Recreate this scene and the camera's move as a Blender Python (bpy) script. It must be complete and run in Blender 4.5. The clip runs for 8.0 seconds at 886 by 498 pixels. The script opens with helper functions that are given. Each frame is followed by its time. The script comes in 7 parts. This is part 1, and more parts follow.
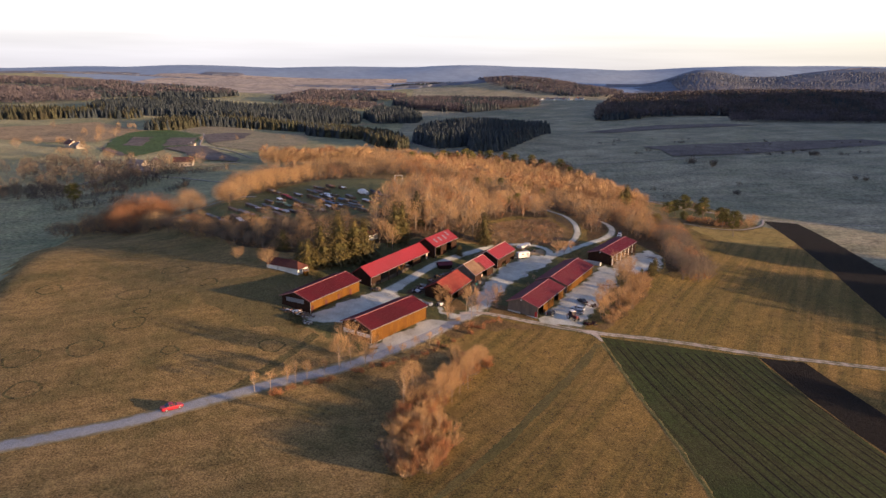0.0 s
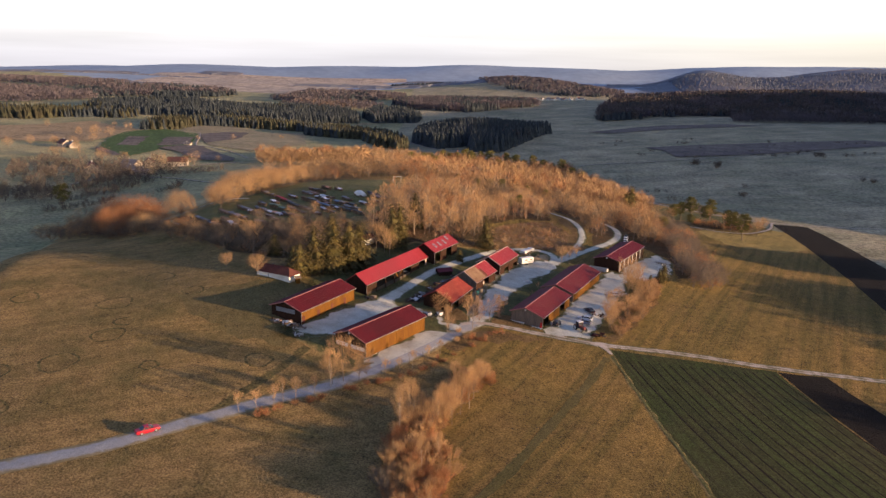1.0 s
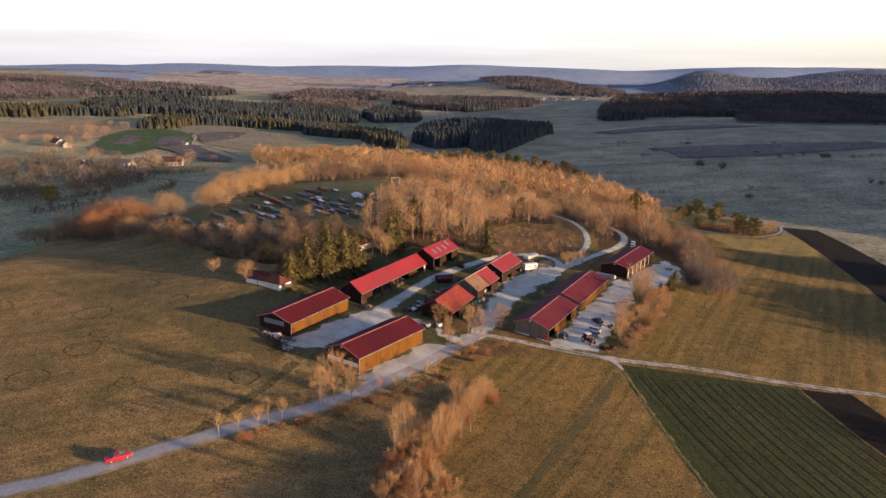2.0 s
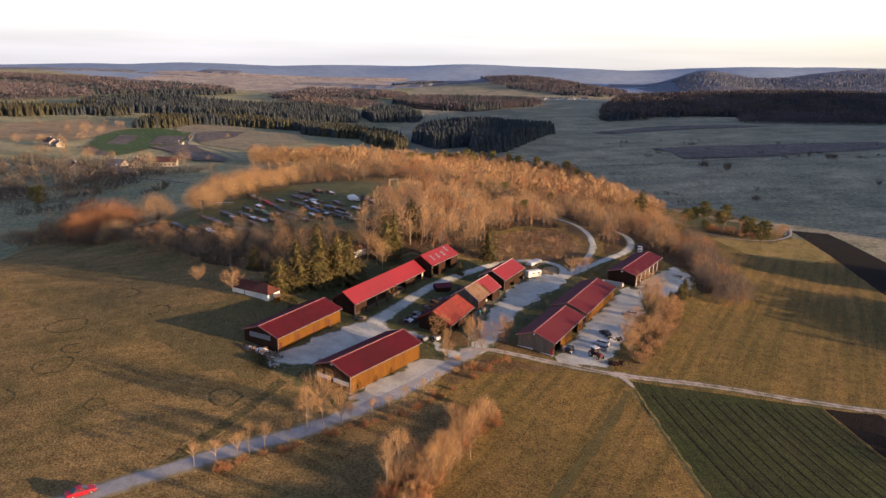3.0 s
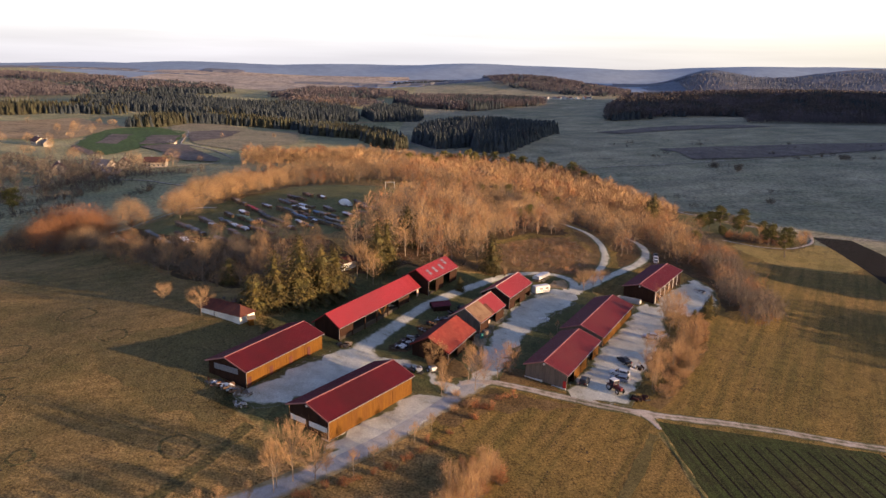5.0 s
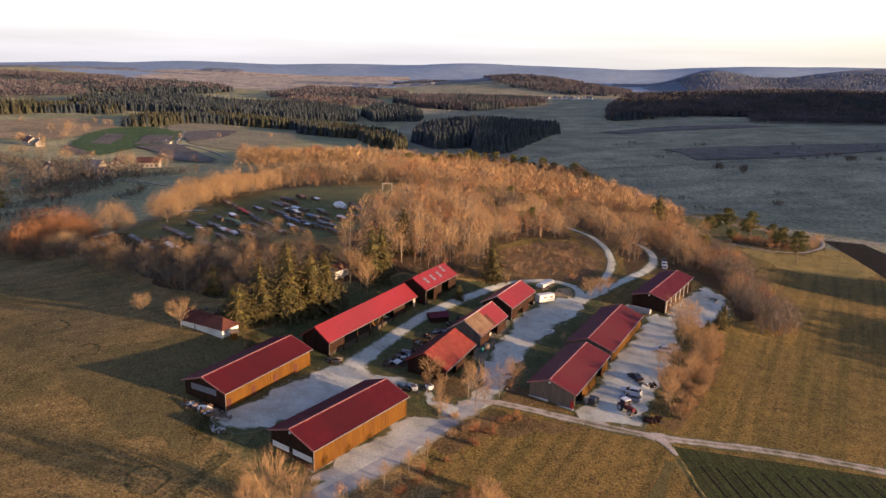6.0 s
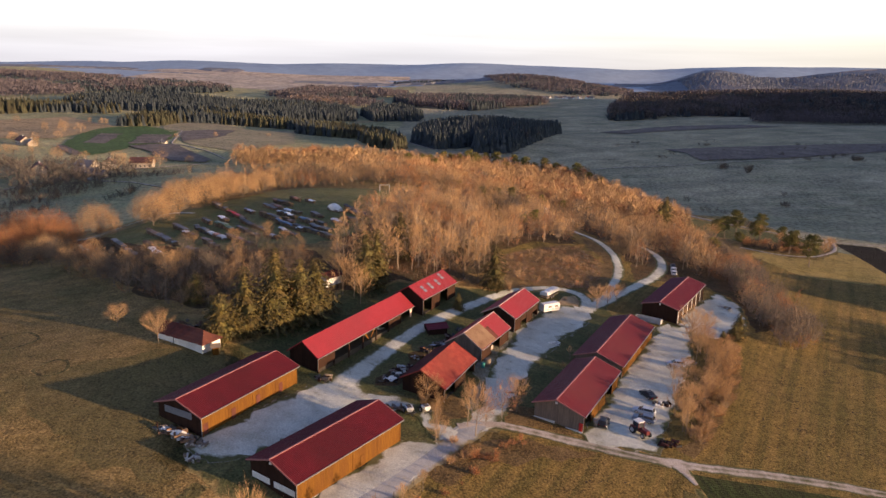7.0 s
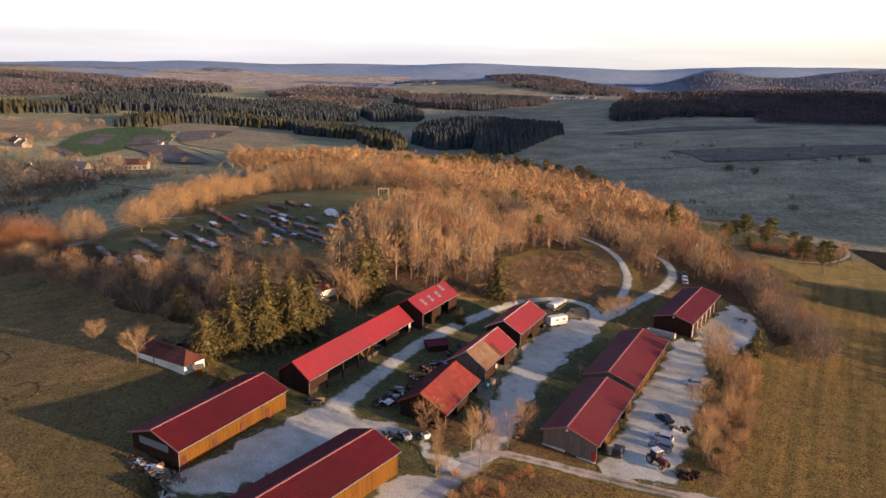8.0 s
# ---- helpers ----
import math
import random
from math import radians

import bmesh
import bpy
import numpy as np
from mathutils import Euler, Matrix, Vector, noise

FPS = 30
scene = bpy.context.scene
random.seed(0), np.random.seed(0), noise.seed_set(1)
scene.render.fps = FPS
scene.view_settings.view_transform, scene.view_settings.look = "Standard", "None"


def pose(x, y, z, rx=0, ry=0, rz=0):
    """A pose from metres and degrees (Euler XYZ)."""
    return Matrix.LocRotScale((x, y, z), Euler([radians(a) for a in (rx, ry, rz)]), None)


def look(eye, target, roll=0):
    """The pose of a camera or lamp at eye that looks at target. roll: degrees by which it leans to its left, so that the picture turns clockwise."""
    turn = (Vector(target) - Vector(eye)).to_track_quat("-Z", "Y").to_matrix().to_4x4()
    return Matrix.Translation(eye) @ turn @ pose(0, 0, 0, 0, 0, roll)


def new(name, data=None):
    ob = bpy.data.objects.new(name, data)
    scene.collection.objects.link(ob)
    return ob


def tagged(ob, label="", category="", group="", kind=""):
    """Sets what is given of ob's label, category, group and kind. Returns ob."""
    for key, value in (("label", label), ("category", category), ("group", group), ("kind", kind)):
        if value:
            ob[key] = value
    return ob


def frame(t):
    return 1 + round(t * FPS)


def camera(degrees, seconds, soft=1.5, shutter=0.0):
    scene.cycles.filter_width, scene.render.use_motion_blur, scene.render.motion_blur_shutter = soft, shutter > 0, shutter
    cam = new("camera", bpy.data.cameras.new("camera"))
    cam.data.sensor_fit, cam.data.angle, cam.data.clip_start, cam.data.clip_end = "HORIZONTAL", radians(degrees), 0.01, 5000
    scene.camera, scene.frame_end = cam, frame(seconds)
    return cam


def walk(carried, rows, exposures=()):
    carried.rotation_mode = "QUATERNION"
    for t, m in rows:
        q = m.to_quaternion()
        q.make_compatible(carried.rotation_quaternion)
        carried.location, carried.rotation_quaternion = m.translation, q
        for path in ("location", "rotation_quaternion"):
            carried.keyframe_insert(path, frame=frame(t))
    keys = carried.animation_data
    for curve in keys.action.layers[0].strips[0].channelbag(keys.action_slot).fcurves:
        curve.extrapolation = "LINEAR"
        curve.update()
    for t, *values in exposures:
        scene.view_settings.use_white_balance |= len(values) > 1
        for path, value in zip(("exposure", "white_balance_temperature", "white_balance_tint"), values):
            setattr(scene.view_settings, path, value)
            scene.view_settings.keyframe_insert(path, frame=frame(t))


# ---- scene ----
# ---- camera: a drone gliding forward over the fields ----
cam = camera(64.1, 8.0, soft=1.5)
# seconds, x, y, z, degrees below the horizon, roll, turn
PATH = [
    (0, -0.83, -19.88, 69.70, 14.34, 1.25, -0.06),
    (0.5, -0.91, -13.99, 69.11, 14.35, 1.32, -0.08),
    (1, -0.89, -7.91, 68.59, 14.34, 1.40, -0.09),
    (1.5, -0.86, -1.96, 67.99, 14.34, 1.47, -0.08),
    (3, -0.26, 16.25, 66.63, 14.37, 1.59, -0.03),
    (3.5, -0.00, 22.00, 66.10, 14.38, 1.60, 0.01),
    (4, 0.27, 27.93, 65.71, 14.39, 1.62, 0.05),
    (4.5, 0.53, 33.69, 65.19, 14.41, 1.65, 0.10),
    (6, 1.26, 51.32, 63.58, 14.41, 1.72, 0.16),
    (6.5, 1.45, 56.89, 62.88, 14.42, 1.73, 0.17),
    (7, 1.64, 62.71, 62.36, 14.41, 1.76, 0.19),
    (7.5, 1.73, 68.20, 62.00, 14.42, 1.78, 0.20),
    (8, 1.47, 73.34, 62.16, 14.40, 1.78, 0.25),
]
walk(cam, [(t, pose(x, y, z, 90 - tilt, 0, turn) @ pose(0, 0, 0, 0, 0, roll)) for t, x, y, z, tilt, roll, turn in PATH])

# ---- sky, sun, exposure ----
SUN_AZ, SUN_EL = radians(-20.0), radians(6.5)
SUN = Vector((math.cos(SUN_AZ) * math.cos(SUN_EL), math.sin(SUN_AZ) * math.cos(SUN_EL), math.sin(SUN_EL)))
world = bpy.data.worlds.new("sky")
scene.world = world
world.use_nodes = True
wn, wl = world.node_tree.nodes, world.node_tree.links
wn.clear()
sky = wn.new("ShaderNodeTexSky")
sky.sky_type = "NISHITA"
sky.sun_disc = False
sky.sun_elevation = SUN_EL
sky.sun_rotation = math.pi / 2 - SUN_AZ
sky.air_density, sky.dust_density, sky.ozone_density = 1.0, 2.5, 1.0
coord = wn.new("ShaderNodeTexCoord")
sep = wn.new("ShaderNodeSeparateXYZ")
wl.new(coord.outputs["Generated"], sep.inputs[0])
# thin bright high cloud, with faint streaks low over the horizon
stretch = wn.new("ShaderNodeMapping")
stretch.inputs["Scale"].default_value = (1.2, 1.2, 22.0)
wl.new(coord.outputs["Generated"], stretch.inputs[0])
streak = wn.new("ShaderNodeTexNoise")
streak.inputs["Scale"].default_value = 2.2
streak.inputs["Detail"].default_value = 5.0
wl.new(stretch.outputs[0], streak.inputs["Vector"])
ramp = wn.new("ShaderNodeValToRGB")
ramp.color_ramp.elements[0].position, ramp.color_ramp.elements[0].color = 0.0, (1.5, 1.45, 1.55, 1)
ramp.color_ramp.elements[1].position, ramp.color_ramp.elements[1].color = 0.09, (2.4, 2.35, 2.3, 1)
for at, tone in ((0.028, (1.7, 1.66, 1.74, 1)), (0.24, (0.7, 0.85, 1.15, 1)), (0.42, (0.25, 0.37, 0.84, 1)), (1.0, (0.22, 0.33, 0.82, 1))):
    ramp.color_ramp.elements.new(at).color = tone
wl.new(sep.outputs["Z"], ramp.inputs[0])
dim = wn.new("ShaderNodeMapRange")
dim.inputs["From Min"].default_value, dim.inputs["From Max"].default_value = 0.35, 0.7
dim.inputs["To Min"].default_value, dim.inputs["To Max"].default_value = 0.9, 1.08
wl.new(streak.outputs[0], dim.inputs[0])
cloud = wn.new("ShaderNodeVectorMath")
cloud.operation = "SCALE"
glow = wn.new("ShaderNodeMapRange")
glow.inputs["From Min"].default_value, glow.inputs["From Max"].default_value = 0.0, 0.55
wl.new(sep.outputs["X"], glow.inputs[0])
warm = wn.new("ShaderNodeMix")
warm.data_type, warm.blend_type = "RGBA", "MULTIPLY"
warm.inputs[7].default_value = (1.06, 1.0, 0.84, 1)
wl.new(glow.outputs[0], warm.inputs[0])
wl.new(ramp.outputs[0], warm.inputs[6])
wl.new(warm.outputs[2], cloud.inputs[0])
wl.new(dim.outputs[0], cloud.inputs["Scale"])
bg_sky, bg_cloud, total, out = (wn.new(k) for k in ("ShaderNodeBackground", "ShaderNodeBackground", "ShaderNodeAddShader", "ShaderNodeOutputWorld"))
bg_sky.inputs[1].default_value = 0.04
bg_cloud.inputs[1].default_value = 0.42
wl.new(sky.outputs[0], bg_sky.inputs[0])
wl.new(cloud.outputs[0], bg_cloud.inputs[0])
wl.new(bg_sky.outputs[0], total.inputs[0])
wl.new(bg_cloud.outputs[0], total.inputs[1])
wl.new(total.outputs[0], out.inputs[0])
lamp = new("sun", bpy.data.lights.new("sun", "SUN"))
lamp.data.energy, lamp.data.angle, lamp.data.color = 7.6, radians(0.6), (1.0, 0.66, 0.4)
lamp.matrix_world = look(SUN * 900, (0, 0, 0))
scene.view_settings.exposure = 0.4


# ---- materials ----
def mat(name, a, b, scale=1.0, rough=0.85, bump=0.0, c=None, fine=None, metal=0.0, place="Object", each=0.0, stretch=(1, 1, 1), low=0.35, high=0.65, depth=0.02, gloss=0.5):
    """A surface that wanders between the colours a and b (and c in broad stains), with grain, relief, and a shade of its own for each object."""
    m = bpy.data.materials.new(name)
    m.use_nodes = True
    n, l = m.node_tree.nodes, m.node_tree.links
    bsdf = n["Principled BSDF"]
    bsdf.inputs["Roughness"].default_value, bsdf.inputs["Metallic"].default_value = rough, metal
    bsdf.inputs["Specular IOR Level"].default_value = gloss
    if place == "World":
        src = n.new("ShaderNodeNewGeometry").outputs["Position"]
    else:
        src = n.new("ShaderNodeTexCoord").outputs["Object"]
    mp = n.new("ShaderNodeMapping")
    mp.inputs["Scale"].default_value = stretch
    l.new(src, mp.inputs[0])

    def grain(s, lo, hi, detail=6.0):
        t = n.new("ShaderNodeTexNoise")
        t.inputs["Scale"].default_value, t.inputs["Detail"].default_value = s, detail
        l.new(mp.outputs[0], t.inputs["Vector"])
        r = n.new("ShaderNodeMapRange")
        r.inputs["From Min"].default_value, r.inputs["From Max"].default_value = lo, hi
        l.new(t.outputs[0], r.inputs[0])
        return r.outputs[0]

    def mixed(f, p, q):
        x = n.new("ShaderNodeMix")
        x.data_type = "RGBA"
        l.new(f, x.inputs[0])
        for k, v in ((6, p), (7, q)):
            if isinstance(v, tuple):
                x.inputs[k].default_value = (*v, 1)
            else:
                l.new(v, x.inputs[k])
        return x.outputs[2]

    col = mixed(grain(scale, low, high), a, b)
    if c:
        col = mixed(grain(scale * 0.17, 0.45, 0.72), col, c)
    f = grain(fine or scale * 9, 0.25, 0.75)
    hsv = n.new("ShaderNodeHueSaturation")
    l.new(col, hsv.inputs["Color"])
    val = n.new("ShaderNodeMapRange")
    val.inputs["To Min"].default_value, val.inputs["To Max"].default_value = 0.78, 1.22
    l.new(f, val.inputs[0])
    v = val.outputs[0]
    if each:
        info = n.new("ShaderNodeObjectInfo")
        r = n.new("ShaderNodeMapRange")
        r.inputs["To Min"].default_value, r.inputs["To Max"].default_value = 1 - each, 1 + each
        l.new(info.outputs["Random"], r.inputs[0])
        mu = n.new("ShaderNodeMath")
        mu.operation = "MULTIPLY"
        l.new(v, mu.inputs[0])
        l.new(r.outputs[0], mu.inputs[1])
        v = mu.outputs[0]
    l.new(v, hsv.inputs["Value"])
    l.new(hsv.outputs[0], bsdf.inputs["Base Color"])
    if bump:
        bp = n.new("ShaderNodeBump")
        bp.inputs["Strength"].default_value, bp.inputs["Distance"].default_value = bump, depth
        l.new(f, bp.inputs["Height"])
        l.new(bp.outputs[0], bsdf.inputs["Normal"])
    return m


def island(m, amount=0.3, warm=0.03):
    """Vary the brightness and hue of a joined thing from one loose piece to the next."""
    n, l = m.node_tree.nodes, m.node_tree.links
    bsdf = n["Principled BSDF"]
    src = bsdf.inputs["Base Color"].links[0].from_socket
    geo = n.new("ShaderNodeNewGeometry")
    hsv = n.new("ShaderNodeHueSaturation")
    for key, lo, hi in (("Value", 1 - amount, 1 + amount), ("Hue", 0.5 - warm, 0.5 + warm)):
        r = n.new("ShaderNodeMapRange")
        r.inputs["To Min"].default_value, r.inputs["To Max"].default_value = lo, hi
        l.new(geo.outputs["Random Per Island"], r.inputs[0])
        l.new(r.outputs[0], hsv.inputs[key])
    l.new(src, hsv.inputs["Color"])
    l.new(hsv.outputs[0], bsdf.inputs["Base Color"])
    return m


def ground_mat(name, a, b, c, big=0.012, mid=0.07, fine=1.3, relief=0.5, rows=None, worn=None, grain=0.6):
    """Grass or soil seen from the air: broad patches, smaller ones, tufts, and stripes along a direction where it was worked."""
    m = bpy.data.materials.new(name)
    m.use_nodes = True
    n, l = m.node_tree.nodes, m.node_tree.links
    bsdf = n["Principled BSDF"]
    bsdf.inputs["Roughness"].default_value = 0.95
    bsdf.inputs["Specular IOR Level"].default_value = 0.15
    src = n.new("ShaderNodeNewGeometry").outputs["Position"]

    def noise_at(s, lo, hi, detail=5.0, vec=src):
        t = n.new("ShaderNodeTexNoise")
        t.inputs["Scale"].default_value, t.inputs["Detail"].default_value, t.inputs["Roughness"].default_value = s, detail, 0.62
        l.new(vec, t.inputs["Vector"])
        r = n.new("ShaderNodeMapRange")
        r.inputs["From Min"].default_value, r.inputs["From Max"].default_value = lo, hi
        l.new(t.outputs[0], r.inputs[0])
        return r.outputs[0]

    def mixed(f, p, q):
        x = n.new("ShaderNodeMix")
        x.data_type = "RGBA"
        if isinstance(f, float):
            x.inputs[0].default_value = f
        else:
            l.new(f, x.inputs[0])
        for k, v in ((6, p), (7, q)):
            if isinstance(v, tuple):
                x.inputs[k].default_value = (*v, 1)
            else:
                l.new(v, x.inputs[k])
        return x.outputs[2]

    def times_(f, k):
        x = n.new("ShaderNodeMath")
        x.operation = "MULTIPLY"
        l.new(f, x.inputs[0])
        x.inputs[1].default_value = k
        return x.outputs[0]

    col = mixed(noise_at(big, 0.38, 0.62), a, b)
    col = mixed(times_(noise_at(mid, 0.42, 0.7), 0.75), col, c)
    if rows:
        turn, pitch, amount, dark = rows
        rot = n.new("ShaderNodeMapping")
        rot.inputs["Rotation"].default_value = (0, 0, radians(-turn))
        l.new(src, rot.inputs[0])
        mp = n.new("ShaderNodeMapping")
        mp.inputs["Scale"].default_value = (0.012, 1 / pitch, 0.0)
        l.new(rot.outputs[0], mp.inputs[0])
        col = mixed(times_(noise_at(1.0, 0.44, 0.6, 3.0, mp.outputs[0]), amount), col, dark)
    if worn:
        # grass and mud creep in from the edge in ragged tongues
        at = n.new("ShaderNodeAttribute")
        at.attribute_name = "edge"
        mix = n.new("ShaderNodeMath")
        mix.operation = "MULTIPLY_ADD"
        l.new(at.outputs["Fac"], mix.inputs[0])
        mix.inputs[1].default_value = 1.15
        l.new(noise_at(0.45, 0.25, 0.75, 7.0), mix.inputs[2])
        ramp_ = n.new("ShaderNodeMapRange")
        ramp_.inputs["From Min"].default_value, ramp_.inputs["From Max"].default_value = 0.66, 1.25
        l.new(mix.outputs[0], ramp_.inputs[0])
        col = mixed(ramp_.outputs[0], col, mixed(noise_at(0.3, 0.35, 0.6), worn[0], worn[1]))
    add = n.new("ShaderNodeMath")
    l.new(times_(noise_at(fine, 0.36, 0.64, 8.0), 0.72), add.inputs[0])
    l.new(times_(noise_at(fine * 0.16, 0.34, 0.66, 6.0), 0.28), add.inputs[1])
    tuft = add.outputs[0]
    hsv = n.new("ShaderNodeHueSaturation")
    l.new(col, hsv.inputs["Color"])
    val = n.new("ShaderNodeMapRange")
    val.inputs["To Min"].default_value, val.inputs["To Max"].default_value = 1 - grain, 1 + grain
    l.new(tuft, val.inputs[0])
    l.new(val.outputs[0], hsv.inputs["Value"])
    l.new(hsv.outputs[0], bsdf.inputs["Base Color"])
    bp = n.new("ShaderNodeBump")
    bp.inputs["Strength"].default_value, bp.inputs["Distance"].default_value = relief, 0.45
    l.new(tuft, bp.inputs["Height"])
    l.new(bp.outputs[0], bsdf.inputs["Normal"])
    return m


M_MEADOW = ground_mat("dry_meadow", (0.4, 0.262, 0.108), (0.275, 0.192, 0.075), (0.125, 0.116, 0.042), big=0.016, mid=0.075, fine=2.5, relief=1.0, rows=(22, 3.0, 0.35, (0.15, 0.105, 0.042)), grain=0.72)
M_LAWN = ground_mat("green_meadow", (0.295, 0.19, 0.06), (0.165, 0.126, 0.039), (0.26, 0.165, 0.062), big=0.02, mid=0.08, fine=2.5, relief=1.0, rows=(61, 3.4, 0.5, (0.082, 0.08, 0.023)), grain=0.75)
M_CROP = ground_mat("winter_crop", (0.052, 0.064, 0.018), (0.038, 0.052, 0.015), (0.068, 0.058, 0.024), fine=2.6, rows=(98, 0.85, 0.5, (0.022, 0.02, 0.011)))
M_SOIL = ground_mat("ploughed_soil", (0.014, 0.0095, 0.009), (0.011, 0.008, 0.0075), (0.019, 0.013, 0.011), fine=2.5, relief=1.0, rows=(100, 1.5, 0.4, (0.01, 0.007, 0.006)))
M_GRAVEL = ground_mat("pale_gravel", (0.6, 0.595, 0.5), (0.52, 0.51, 0.425), (0.38, 0.35, 0.265), big=0.08, mid=0.2, fine=4.0, relief=0.2, worn=((0.125, 0.112, 0.05), (0.085, 0.088, 0.034)), grain=0.28)
M_TRACK = ground_mat("chalky_track", (0.5, 0.43, 0.37), (0.42, 0.36, 0.3), (0.28, 0.22, 0.16), big=0.08, mid=0.3, fine=4.0, relief=0.2, worn=((0.125, 0.112, 0.05), (0.085, 0.088, 0.034)), grain=0.28)
M_ASPHALT = ground_mat("worn_asphalt", (0.33, 0.33, 0.33), (0.27, 0.27, 0.27), (0.38, 0.37, 0.35), big=0.05, mid=0.4, fine=6.0, relief=0.1, worn=((0.3, 0.24, 0.13), (0.2, 0.16, 0.08)), grain=0.28)
M_LITTER = ground_mat("leaf_litter", (0.13, 0.075, 0.035), (0.09, 0.06, 0.03), (0.06, 0.055, 0.025), big=0.05, mid=0.2, fine=1.6, relief=1.0)
M_FARGRASS = ground_mat("valley_grass", (0.385, 0.35, 0.18), (0.19, 0.2, 0.1), (0.45, 0.37, 0.2), big=0.011, mid=0.04, fine=0.55, relief=1.0, rows=(35, 30, 0.25, (0.19, 0.18, 0.13)))
# Valley grass paled and greyed: haze and lifted shade put into the colour.
M_VALLEYPALE = ground_mat("paled_valley_grass", (0.4, 0.345, 0.215), (0.21, 0.208, 0.122), (0.42, 0.355, 0.24), big=0.008, mid=0.035, fine=0.4, relief=1.0, rows=(28, 26, 0.6, (0.19, 0.178, 0.12)))
M_PALE = ground_mat("pale_dry_slope", (0.33, 0.27, 0.165), (0.27, 0.225, 0.135), (0.22, 0.2, 0.11), big=0.01, mid=0.05, fine=0.4, rows=(60, 12, 0.3, (0.2, 0.17, 0.1)))
M_FARFLOOR = ground_mat("far_wood_floor", (0.075, 0.068, 0.068), (0.055, 0.05, 0.052), (0.1, 0.088, 0.085), big=0.01, mid=0.04, fine=0.2)
# Wooded hills paled and blued: the haze is put into the colour.
M_FARWOODS = ground_mat("distant_hazed_wooded_hills", (0.145, 0.17, 0.21), (0.125, 0.148, 0.185), (0.165, 0.18, 0.21), big=0.012, mid=0.03, fine=0.12, relief=1.0, grain=0.3)
M_GREEN = ground_mat("young_green_field", (0.07, 0.12, 0.035), (0.06, 0.1, 0.035), (0.08, 0.115, 0.035), big=0.006, mid=0.03, fine=0.3)
M_STUBBLE = ground_mat("stubble_field", (0.4, 0.28, 0.15), (0.33, 0.23, 0.125), (0.24, 0.175, 0.095), big=0.005, mid=0.03, fine=0.3)
# Blue of the far hills is haze carried by the base colour.
M_FARHILL = ground_mat("distant_haze_blue_hills", (0.26, 0.335, 0.425), (0.235, 0.3, 0.385), (0.29, 0.35, 0.425), big=0.0045, mid=0.003, fine=0.02, relief=0.0, grain=0.12)
M_FARPLAIN = ground_mat("distant_dry_plain", (0.58, 0.45, 0.31), (0.48, 0.38, 0.28), (0.42, 0.33, 0.26), big=0.004, mid=0.012, fine=0.05, relief=0.0, rows=(4, 70, 0.6, (0.27, 0.22, 0.19)))
M_FARSOIL = ground_mat("distant_ploughland", (0.15, 0.12, 0.105), (0.11, 0.09, 0.082), (0.2, 0.165, 0.13), big=0.015, mid=0.05, fine=0.3)


# ---- the land ----
# broad swells: x, y, spread in x and y, rise
SWELLS = [
    (-45, 200, 60, 60, 15.08),
    (-90, 130, 60, 50, 4.35),
    (40, 200, 50, 60, 5.98),
    (-40, 330, 90, 80, 20.12),
    (70, 310, 60, 70, 8.14),
    (0, 260, 40, 45, 4.56),
    (120, 200, 70, 60, 6.01),
    (-150, 320, 90, 90, -0.04),
    (0, 60, 120, 90, 14.14),
    (200, 350, 110, 100, 2.54),
    (-260, 500, 160, 160, 0.15),
    (120, 600, 200, 180, -10.5),
]
# and the smaller ones between them
SWELLS_MORE = [
    (-60, 520, 110, 110, 9.01),
    (-500, 800, 350, 350, 0.66),
    (350, 200, 200, 200, -1.46),
    (0, 1100, 350, 300, -14.03),
    (-30, 440, 80, 70, 13.03),
    (-160, 190, 80, 80, 11.85),
    (520, 480, 260, 260, -12.48),
    (-60, 280, 50, 45, 9.93),
    (68, 258, 26, 30, 3.2),
    (-20, 204, 20, 24, -2.08),
    # the next rise is added out of view to shade the east grass
    (232, 196, 44, 66, 13.0),
    (-60, 160, 20, 14, -0.9),
]
# the far hills
HILLS = [
    (2300, 3600, 1000, 350, 135),
    (1295, 3700, 170, 250, 62),
    (1180, 3330, 150, 240, 44),
    (2700, 2900, 900, 350, 60),
    (-1500, 2950, 600, 300, 26),
    (290, 2650, 300, 260, 50),
    (-20, 3300, 260, 200, 22),
    (-1100, 2000, 700, 260, 14),
    (950, 1780, 560, 240, 40),
    (-2300, 2200, 700, 500, 24),
    (-520, 1420, 160, 130, 10),
    (130, 1010, 150, 70, 6),
    (40, 930, 80, 90, 13),
    (-150, 212, 60, 55, 6.5),
]


